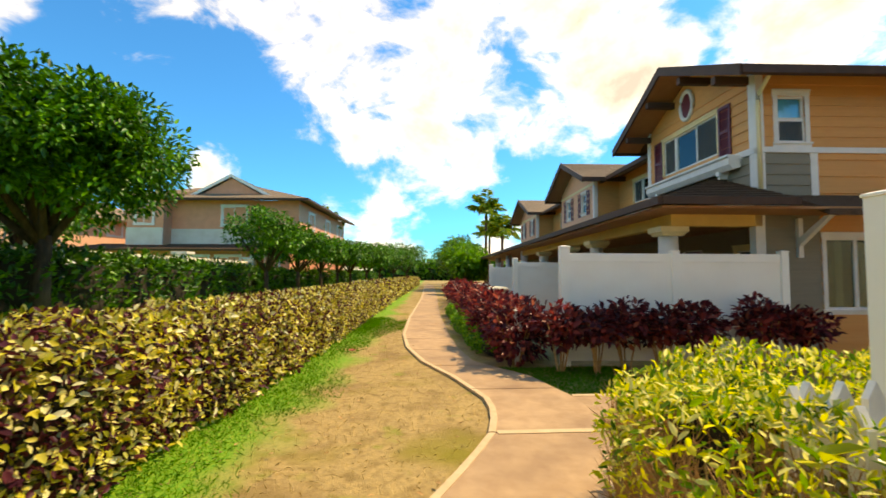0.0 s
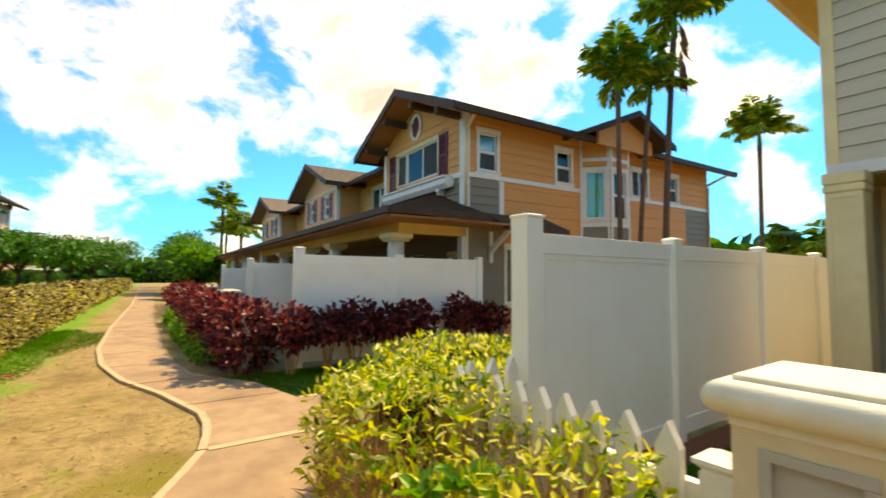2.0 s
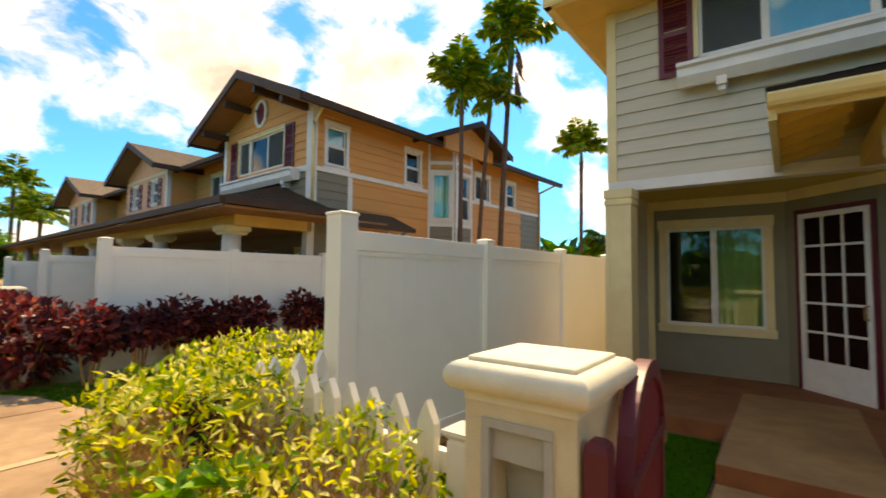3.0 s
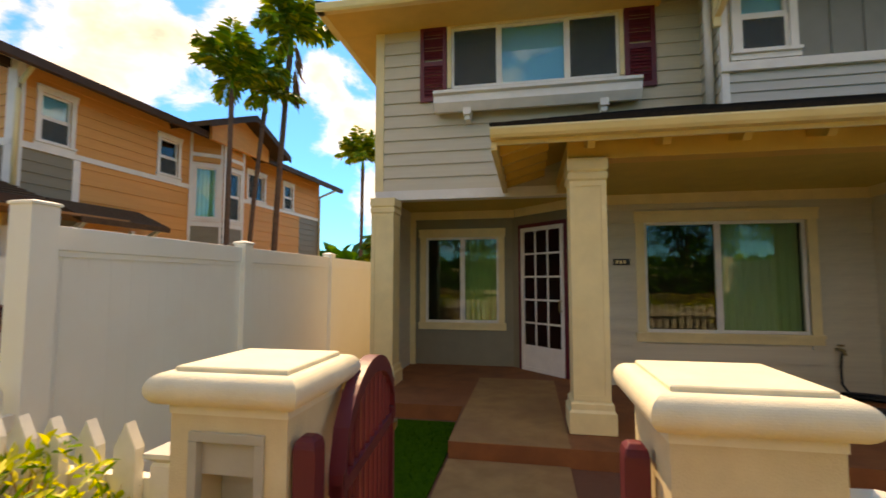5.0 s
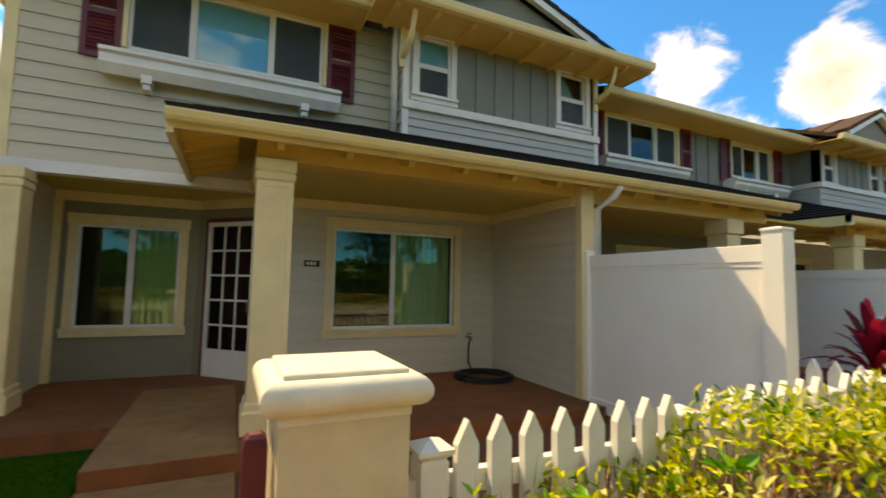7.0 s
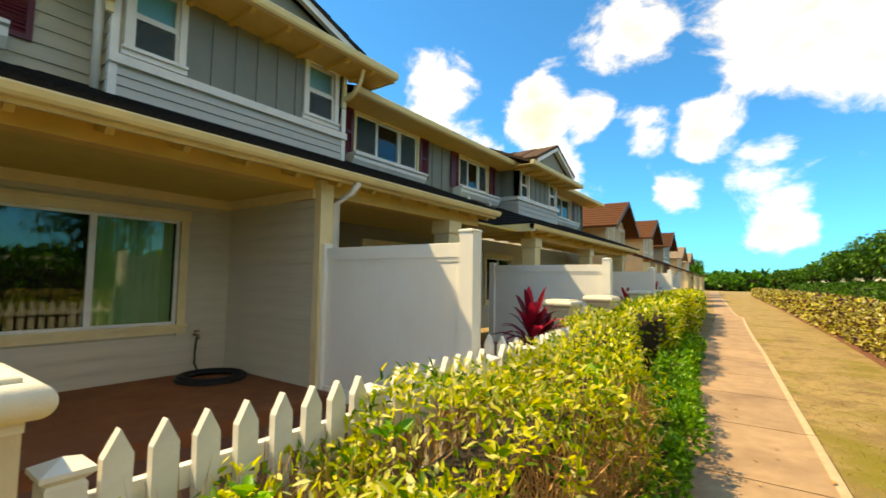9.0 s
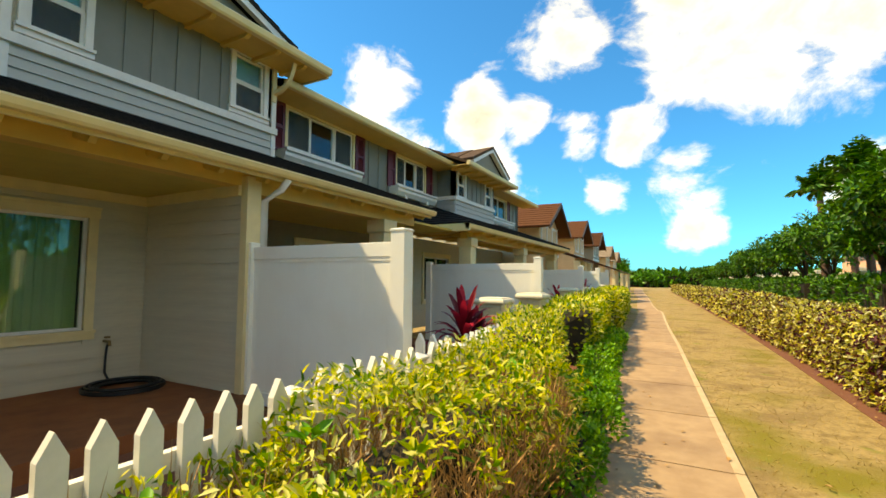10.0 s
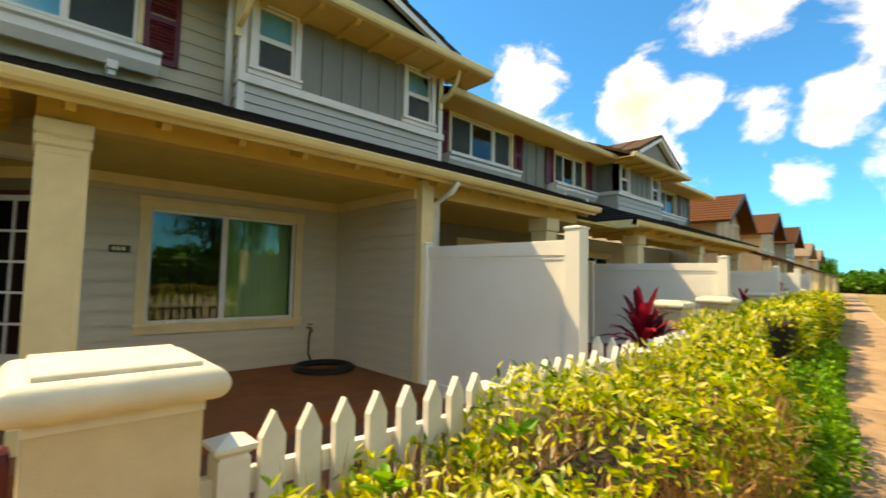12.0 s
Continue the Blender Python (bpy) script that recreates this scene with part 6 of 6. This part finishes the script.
for i, (x, y, z, m) in enumerate(((-1.58, 0.98, 0.76, LEAF_GREEN), (-1.72, 0.9, 0.70, LEAF_GREEN), (-2.0, 0.92, 0.66, LEAF_GOLD), (-2.35, 0.95, 0.72, LEAF_GOLD), (-1.75, 1.1, 0.9, LEAF_GOLD), (-2.9, 1.2, 0.7, LEAF_GOLD))):
    shoot(corner_hedge, x, y, z, m, 8, 0.13 if m is LEAF_GREEN else 0.10, i)
for i, (x, y, z, m) in enumerate(((1.45, 0.98, 0.62, LEAF_GOLD), (1.7, 0.85, 0.66, LEAF_GREEN), (1.35, 1.3, 0.72, LEAF_GREEN), (2.1, 0.82, 0.74, LEAF_GOLD), (1.9, 1.2, 0.80, LEAF_GREEN), (2.6, 0.8, 0.82, LEAF_GOLD), (3.2, 0.8, 0.9, LEAF_GREEN), (2.9, 1.15, 0.92, LEAF_GOLD))):
    shoot(near_hedge, x, y, z, m, 8, 0.10, 20 + i)
# low green shrubs at the path's edge
for x, y, w, l, hh in ((3.0, 0.62, 0.30, 0.6, 0.30), (3.85, 0.66, 0.42, 0.75, 0.44), (4.8, 0.72, 0.45, 0.6, 0.36), (5.5, 0.82, 0.5, 0.8, 0.45), (6.6, 0.98, 0.45, 0.8, 0.38), (8.0, 1.18, 0.5, 1.2, 0.45), (9.8, 1.32, 0.5, 1.4, 0.5),
                       (-10.2, 1.35, 0.5, 1.6, 0.45), (-13, 1.35, 0.5, 2.6, 0.5), (-17, 1.5, 0.5, 3.0, 0.5)):
    hedge("low rounded bright green shrub at the path edge", [(x, y), (x + l / 2, y + 0.03), (x + l, y + 0.06)], w, [hh * 0.65, hh * 0.78, hh * 0.6], 1300 if abs(x) < 7 else 700, 0.045 if abs(x) < 7 else 0.06, LEAF_GREEN, category="shrub", group="low green shrubs", ratio=0.34, rough=0.06)


def shrub(x, y, r, h, label="copper-leaved shrub on bare stems", leaf=0.12, mat=LEAF_RED, count=520, z0=0.42):
    s = thing("shrub", label, "shrub", "copper shrubs", Matrix.Translation((x, y, -0.03)))
    b = Build()
    for i in range(6):
        a = RNG.random() * 6.28
        q = (math.cos(a) * r * 0.6, math.sin(a) * r * 0.6, h * 0.75)
        b.tube([(q[0] * 0.2, q[1] * 0.2, 0), (q[0] * 0.55, q[1] * 0.55, h * 0.4), q], [0.016, 0.012, 0.006], 5)
    part("stem_mass", b, TWIG, s)["kind"] = "stuff"
    v = unit(RNG.normal(0, 1, (count, 3)))
    rad = RNG.random(count) ** 0.45
    zc = (h + z0) / 2
    p = v * rad[:, None] * np.array([r, r, (h - z0) / 2]) + np.array([0, 0, zc])
    p += v * lumps(p + np.array([x, y, 0]), 3.5, 0.07)[:, None]
    L = leaf * RNG.uniform(0.6, 1.3, count)
    part("foliage", leaf_mesh("leaves", p, v + RNG.normal(0, 0.6, (count, 3)) + np.array([0, 0, 0.2]), v + np.array([0, 0, 0.8]), L, L * 0.3, mat), mat, s)["kind"] = "stuff"
    return s


for i in range(8):
    q = LM @ Vector((0.95 + 0.1 * math.sin(i * 2.1), -3.85 + 0.52 * i, 0))
    if i != 5:
        shrub(q.x, q.y, 0.40, 1.0 + 0.06 * math.sin(i * 3.3), count=560)
for i in range(14):
    q = LM @ Vector((0.4 - 0.62 * i, -4.42 + 0.12 * math.sin(i * 1.7), 0))
    shrub(q.x, q.y, 0.54, 1.08 + 0.05 * math.sin(i * 2.3), count=820 if i < 6 else 480, z0=0.04)
for i in range(9):
    q = LM @ Vector((-8.6 - 1.3 * i, -4.3 + 0.1 * math.sin(i * 1.7), 0))
    shrub(q.x, q.y, 0.8, 1.1, count=420, leaf=0.17, z0=0.1)
# woods that close the view at both ends and behind the gardens
for lab, ln in (("far belt of dark green trees behind the houses", [(-105, -70), (-112, -25), (-110, 10), (-100, 60)]), ("far belt of dark green trees at the end of the path", [(130, -60), (138, -15), (134, 25), (120, 70)]),
                ("far belt of trees behind the gardens", [(-105, -70), (-40, -62), (40, -62), (130, -60)]), ("far belt of trees behind the townhouses", [(-100, 60), (-30, 48), (50, 48), (120, 70)])):
    hedge(lab, ln, 9, [2.7, 3.1, 2.9, 3.2], 3.2, 1.3, LEAF_DARK, category="tree belt", group="far woods", ratio=0.4, rough=0.9)
# tall dark green hedge by the boundary
# past x = 0 it is out of view, added to back the window reflections
hedge("tall dark green hedge in front of the boundary wall", [(-60, -4.9), (-40, -5.8), (-24, -6.6), (-14, -7.2), (-8, -7.5), (0, -7.6), (9, -7.2)], 1.3, [1.5, 1.5, 1.5, 1.7, 1.8, 1.8, 1.7], 150, 0.16, LEAF_DARK, rough=0.16)
for x0, x1 in ((9, 13), (14.2, 19), (20.5, 27), (29, 36), (38, 52), (54, 75)):
    y0, y1 = (-6.6 + max(0, x - 14) * 0.068 for x in (x0, x1))
    hedge("dark green clipped hedge below the tree row", [(x0, y0), (x1, y1)], 1.2, [1.55, 1.5], 130, 0.17, LEAF_DARK, rough=0.16)


def tree(x, y, r, ztop, zcrown, trunk_r, label, leaf=0.15, clumps=60, per=90, mat=LEAF_TREE, lean=0.0):
    """Trunk with forking limbs and a crown of leaf clumps round the limbs' ends."""
    t = thing("tree", label, "tree", "round-headed trees", Matrix.Translation((x, y, -0.03)))
    zc, rz = (ztop + zcrown) / 2, (ztop - zcrown) / 2
    part("trunk", Build().tube([(0, 0, 0), (0.03 + lean * 0.3, 0.02, zcrown * 0.5), (lean, 0, zcrown * 0.95)], [trunk_r * 1.25, trunk_r, trunk_r * 0.85], 10), BARK, t, smooth=True)
    ends = unit(RNG.normal(0, 1, (clumps, 3))) * (RNG.random((clumps, 1)) ** 0.35) * np.array([r, r, rz]) * 0.88
    ends[:, 2] = np.abs(ends[:, 2]) * np.where(RNG.random(clumps) < 0.72, 1, -0.75)
    ends += np.array([lean, 0, zc])
    b = Build()
    for e in ends[: 9]:
        m = (e + np.array([lean, 0, zcrown])) / 2 + RNG.normal(0, 0.12, 3)
        b.tube([(lean, 0, zcrown * 0.85), tuple(m), tuple(e)], [trunk_r * 0.6, trunk_r * 0.35, trunk_r * 0.12], 6)
    part("limb_mass", b, BARK, t, smooth=True)["kind"] = "stuff"
    k = clumps * per
    v = unit(RNG.normal(0, 1, (k, 3)))
    cr = np.repeat(RNG.uniform(0.24, 0.40, clumps) * r * 0.82, per)
    p = np.repeat(ends, per, 0) + v * (cr * RNG.random(k) ** 0.33)[:, None] * np.array([1, 1, 0.75])
    L = leaf * RNG.uniform(0.6, 1.3, k)
    part("crown", leaf_mesh("crown", p, v + RNG.normal(0, 0.5, (k, 3)), v * 0.6 + np.array([0, 0, 0.8]), L, L * 0.27, mat), mat, t)["kind"] = "stuff"
    return t


tree(-9.2, -6.7, 2.35, 5.1, 2.25, 0.15, "round-headed glossy green street tree beside the hedge", 0.135, 130, 230)
tree(-12.0, -9.4, 1.8, 4.2, 1.9, 0.12, "round-headed green tree behind the hedge", 0.18, 50, 80)
for i, (x, y, r, zt) in enumerate(((-17.5, -5.3, 1.5, 3.9), (-21, -5.0, 1.5, 3.5), (-24, -4.6, 1.5, 3.4), (-27.5, -4.3, 1.6, 3.4), (-31, -4.0, 1.7, 3.5), (-36, -3.4, 1.9, 3.8), (-42, -2.8, 2.2, 4.2), (-50, -1.8, 2.6, 4.6), (-60, -0.5, 3.0, 5.5))):
    tree(x, y, r, zt, 1.75, 0.09, "round-headed green tree in a row along the path", 0.14 + 0.006 * i, 46, 110)
tree(16.6, -5.7, 2.0, 5.0, 2.45, 0.13, "round-headed dark green tree in a row along the path", 0.2, 80, 100, LEAF_DARK)
tree(22.0, -6.2, 1.8, 4.4, 2.2, 0.13, "round-headed dark green tree in a row along the path", 0.2, 70, 90, LEAF_DARK)
# out of view: added and sized to block sky in the porch-window reflections
for x, y, r, zt in ((-2.5, -9.3, 2.4, 6.6), (2.2, -9.0, 2.5, 7.0), (6.8, -9.2, 2.5, 6.8), (11.4, -9.0, 2.4, 6.6)):
    tree(x, y + 1.0, r, zt, 1.2, 0.12, "out-of-view round-headed green tree across the lawn", 0.24, 50, 70)
for i, (x, y, r, zt) in enumerate(((27.0, -5.8, 1.9, 4.8), (31.5, -5.7, 1.8, 4.6), (35.5, -5.4, 1.8, 4.5), (40, -5.0, 1.8, 4.4), (45, -4.6, 1.8, 4.1), (51, -4.1, 1.8, 3.6), (58, -3.5, 1.9, 3.4), (66, -2.8, 2.0, 3.3), (76, -2, 2.2, 3.2))):
    tree(x, y, r, zt, 1.9, 0.09, "round-headed dark green tree in a row along the path", 0.19 + 0.008 * i, 42, 70, LEAF_DARK)
tree(82, 10.5, 2.6, 5.6, 1.0, 0.2, "broad green tree at the far end of the path", 0.4, 50, 70)
tree(70, 11.0, 1.8, 3.6, 0.6, 0.15, "green tree far along the path", 0.3, 40, 60)
tree(125, 9.0, 4.0, 4.0, 0.8, 0.2, "broad green tree at the far end of the path", 0.5, 40, 60)
for x, y, r, zt in ((-40, 4.6, 2.2, 4.6), (-46, 5.2, 2.6, 5.2), (-54, 6.0, 3.2, 6.0), (-66, 6.5, 4, 6.6), (-33, 4.2, 1.5, 3.2)):
    tree(x, y, r, zt, 0.6, 0.15, "dense green tree beside the far houses", 0.3, 46, 70, LEAF_DARK if x < -42 else LEAF_GREEN)


def palm(x, y, h, r, fronds=15, lean=(0.0, 0.0), tr=0.085, label="slender feather palm with a tuft of arching fronds", up=1.05, n=26, leaf_mat=LEAF_PALM, dead=False):
    t = thing("palm_tree", label, "palm tree", "palms", Matrix.Translation((x, y, -0.03)))
    pts = [(lean[0] * f ** 1.6, lean[1] * f ** 1.6, h * f) for f in (0, 0.2, 0.4, 0.6, 0.8, 0.93, 1.0)]
    part("trunk", Build().tube(pts, [tr * 1.5, tr * 1.1, tr, tr * 0.95, tr * 0.9, tr * 1.05, tr * 0.6], 10), PALMBARK, t, smooth=True)
    part("crownshaft", Build().tube([(lean[0] * 0.97, lean[1] * 0.97, h * 0.94), (lean[0], lean[1], h * 1.03)], [tr * 1.05, tr * 0.45], 10), LEAF_GREEN, t, "green crownshaft", smooth=True)
    rb = Build()
    P, D, N, L = [], [], [], []
    for i in range(fronds):
        a = 2.39996 * i + RNG.normal(0, 0.15)
        e = up * (0.30 + 0.95 * (i / fronds)) + RNG.normal(0, 0.10)
        fl = r * RNG.uniform(0.85, 1.1)
        o = np.array([lean[0], lean[1], h])
        hd = np.array([math.cos(a), math.sin(a), 0])
        s = np.array([-math.sin(a), math.cos(a), 0])
        us = np.linspace(0, 1, n)
        pts = o + hd * (fl * us * math.cos(e))[:, None] + np.array([0, 0, 1]) * (fl * (us * math.sin(e) - 0.50 * us ** 2.4 * math.cos(e)))[:, None]
        rb.tube([tuple(q) for q in pts[::5]], [0.02, 0.016, 0.012, 0.009, 0.006, 0.004][: len(pts[::5])], 5)
        tang = unit(np.gradient(pts, axis=0))
        for sd in (-1, 1):
            k = n - 3
            P.append(pts[3:])
            D.append(s * sd * 0.9 + tang[3:] * 0.75 + RNG.normal(0, 0.2, (k, 3)) + np.array([0, 0, -0.25]))
            N.append(np.tile([0, 0, 1.0], (k, 1)) + RNG.normal(0, 0.3, (k, 3)))
            L.append(fl * 0.33 * np.sin(np.pi * (0.12 + 0.8 * us[3:])) * 0.95 * RNG.uniform(0.85, 1.1, k))
    part("frond_rib_mass", rb, LEAF_GREEN, t)["kind"] = "stuff"
    P, D, N, L = (np.concatenate(q) for q in (P, D, N, L))
    part("frond_mass", leaf_mesh("fronds", P, D, N, L, L * 0.13 + 0.016, leaf_mat, 0.2, 0.3), leaf_mat, t)["kind"] = "stuff"
    if dead:
        k = 46
        z = h - 0.15 - 1.35 * RNG.random(k)
        a = RNG.uniform(-0.5, 1.1, k)
        p = np.stack([lean[0] + 0.10 * np.cos(a), lean[1] + 0.10 * np.sin(a), z], 1)
        d = np.stack([0.35 * np.cos(a), 0.35 * np.sin(a), np.full(k, -1.0)], 1) + RNG.normal(0, 0.12, (k, 3))
        L = RNG.uniform(0.3, 0.55, k)
        part("dead_frond_mass", leaf_mesh("dead_fronds", p, d, RNG.normal(0, 1, (k, 3)), L, L * 0.07, DEAD_FROND), DEAD_FROND, t, "dry brown hanging frond")["kind"] = "stuff"
    return t


palm(-6.0, 10.3, 7.4, 1.5, 14, (0.45, -0.1), 0.07, up=1.25, dead=True)
palm(-6.0, 8.6, 5.7, 1.3, 12, (-0.05, 0.1), 0.055, up=1.25)
palm(-6.3, 9.7, 5.8, 1.25, 11, (0.3, 0.2), 0.055, up=1.25)
palm(-7.8, 21.0, 7.3, 1.8, 18, (0.05, 0), 0.09, up=1.2)
palm(-5.2, 18.0, 2.3, 1.9, 14, (0, 0), 0.12, "low feather palm beside the house", 0.9)
palm(-4.2, 19.0, 1.7, 1.8, 12, (0, 0), 0.12, "low feather palm beside the house", 0.9)
palm(-45, 7.4, 7.6, 2.6, 14, (0.4, 0), 0.14)
palm(-43, 8.6, 5.4, 2.4, 14, (0.4, 0), 0.14)
palm(-55, 9.5, 6.0, 2.6, 14, (0.4, 0), 0.14)
palm(34, -7.0, 6.6, 2.0, 16, (-0.2, 0.1), 0.16, up=1.3, leaf_mat=LEAF_DARK)
palm(27, -7.2, 6.2, 2.0, 16, (0.2, 0.1), 0.16, up=1.3, leaf_mat=LEAF_DARK)
palm(30, -7.4, 4.6, 2.0, 16, (0.2, 0.1), 0.16, up=0.9)
palm(-34, -7.5, 4.6, 2.2, 14, (0.2, 0.1), 0.13)
palm(-38, -7.0, 5.0, 2.2, 14, (0.2, 0.1), 0.13)


def ti_plant(x, y, h, r, n=34):
    t = thing("ti_plant", "red cordyline with long strap leaves beside the fence", "plant", "red cordylines", Matrix.Translation((x, y, -0.01)))
    part("stem", Build().tube([(0, 0, 0), (0.02, 0.01, h * 0.4), (0, 0, h * 0.72)], [0.025, 0.02, 0.015], 8), TWIG, t)
    b = Build()
    for i in range(n):
        a, e = 2.39996 * i, 0.1 + 1.3 * (i / n)
        o = Vector((0, 0, h * (0.42 + 0.32 * i / n)))
        hd = Vector((math.cos(a), math.sin(a), 0))
        s = Vector((-math.sin(a), math.cos(a), 0))
        L, w = r * (0.85 + 0.3 * random.random()), 0.04
        base = len(b.v)
        for u, ww in ((0, 0.3), (0.3, 0.9), (0.6, 1.0), (0.85, 0.6), (1.0, 0.05)):
            q = o + hd * (L * u * math.cos(e)) + Vector((0, 0, L * (u * math.sin(e) - 0.55 * u * u * (0.35 + math.cos(e)))))
            b.v += [tuple(q - s * w * ww + Vector((0, 0, 0.012 * ww))), tuple(q), tuple(q + s * w * ww + Vector((0, 0, 0.012 * ww)))]
        for k in range(4):
            for c in (0, 1):
                i0 = base + 3 * k + c
                b.f.append((i0, i0 + 1, i0 + 4, i0 + 3))
    part("leaves", b, LEAF_TI, t, smooth=True)["kind"] = "stuff"


ti_plant(5.2, 2.12, 1.2, 0.72, 52)
ti_plant(5.6, 2.16, 0.95, 0.6, 44)
ti_plant(13.6, 3.2, 1.25, 0.7)
ti_plant(15.2, 3.2, 1.3, 0.7)
ti_plant(17.2, 3.3, 1.5, 0.8)
ti_plant(18.4, 3.4, 1.3, 0.8)

# ---- small things ----
hose = thing("garden_hose", "black garden hose coiled on the porch under a tap", "hose")
coil = Build()
for k in range(8):
    rr = 0.40 - 0.036 * (k % 5)
    coil.tube([(3.50 + rr * math.cos(i * math.pi / 14), 5.66 + rr * math.sin(i * math.pi / 14), 0.166 + 0.022 * (k // 3)) for i in range(29)], 0.014, 6, False)
part("coil", coil, BLACK_RUBBER, hose, smooth=True)["kind"] = "stuff"
part("riser", Build().tube([(3.50, 6.0, 0.2), (3.52, 6.15, 0.28), (3.54, 6.19, 0.45), (3.54, 6.17, 0.58), (3.54, 6.14, 0.64)], 0.014, 8), BLACK_RUBBER, hose, smooth=True)
part("tap", Build().tube([(3.54, 6.25, 0.65), (3.54, 6.12, 0.65), (3.54, 6.10, 0.60)], 0.018, 8).tube([(3.51, 6.17, 0.70), (3.57, 6.17, 0.70)], 0.012, 8), BRASS, hose, "brass wall tap")
flower = thing("fallen_flower", "single red fallen flower on the grass strip", "flower", m=Matrix.Translation((-9.2, -1.15, -0.02)))
fb = Build()
for i in range(6):
    a = i * 1.047
    fb.add([(0, 0, 0.02), (0.05 * math.cos(a - 0.4), 0.05 * math.sin(a - 0.4), 0.045), (0.09 * math.cos(a), 0.09 * math.sin(a), 0.05), (0.05 * math.cos(a + 0.4), 0.05 * math.sin(a + 0.4), 0.045)], [(0, 1, 2, 3)])
part("petals", fb, LEAF_TI, flower)["kind"] = "stuff"


def turf(name, label, k, x0, x1, y0, y1, mat, keep, lo, hi):
    xs, ys = RNG.uniform(x0, x1, k), RNG.uniform(y0, y1, k)
    ok = np.array([keep(a, b) for a, b in zip(xs, ys)])
    p = np.stack([xs[ok], ys[ok], np.full(ok.sum(), -0.032)], 1)
    n = len(p)
    d = RNG.normal(0, 0.75, (n, 3))
    d[:, 2] = np.abs(d[:, 2]) * 0.35 + (0.12 if hi < 0.051 else 0.45)
    L = RNG.uniform(lo, hi, n)
    o = part(name, leaf_mesh(name, p, d, RNG.normal(0, 1, (n, 3)), L, np.full(n, 0.0035), mat, 0, 0.2), mat)
    tagged(o, label, "grass", kind="stuff")


turf("dry_grass", "short dry straw-coloured grass blades", 24000, -20, 20, -2.1, 0.9, BLADE, lambda a, b: b < path_at(a)[0] - 0.02 and random.random() < 1.15 - abs(a) / 19, 0.02, 0.05)
turf("green_grass", "fresh green grass along the hedge foot", 26000, -16, -1, -2.3, -0.9, BLADE_GREEN, lambda a, b: b < -1.32 - 0.045 * a + 0.25 * math.sin(a * 1.7) - 0.5 * random.random() and b < path_at(a)[0], 0.03, 0.075)
turf("green_grass", "green grass patch reaching the path", 16000, -17, -10.8, -1.7, 0.1, BLADE_GREEN, lambda a, b: b < path_at(a)[0] - 0.03 and abs(a + 13.6) < 2.2 + 0.6 * math.sin(b * 5) - 0.8 * random.random(), 0.03, 0.075)
turf("green_grass", "green grass beside the branch path", 9000, -7.6, -5.95, 1.3, 3.2, BLADE_GREEN, lambda a, b: b > path_at(a)[1] + 0.03, 0.03, 0.07)
turf("yard_blades", "green lawn blades in the yard, coloured dark for shade", 9000, -2.2, -0.6, 2.1, 4.8, BLADE_YARD_SHADED, lambda a, b: True, 0.07, 0.10)
litter = RNG.uniform(0, 1, (160, 4))
lp = np.stack([-11 + 20 * litter[:, 0], -1.9 + 2.4 * litter[:, 1], np.full(160, 0.012)], 1)
o = part("leaf_litter", leaf_mesh("leaf_litter", lp, RNG.normal(0, 1, (160, 3)) * np.array([1, 1, 0.1]), np.tile([0, 0, 1.0], (160, 1)), RNG.uniform(0.03, 0.07, 160), RNG.uniform(0.01, 0.02, 160), TWIG), TWIG)
tagged(o, "scattered dry brown fallen leaves on lawn and path", "leaf litter", kind="stuff")
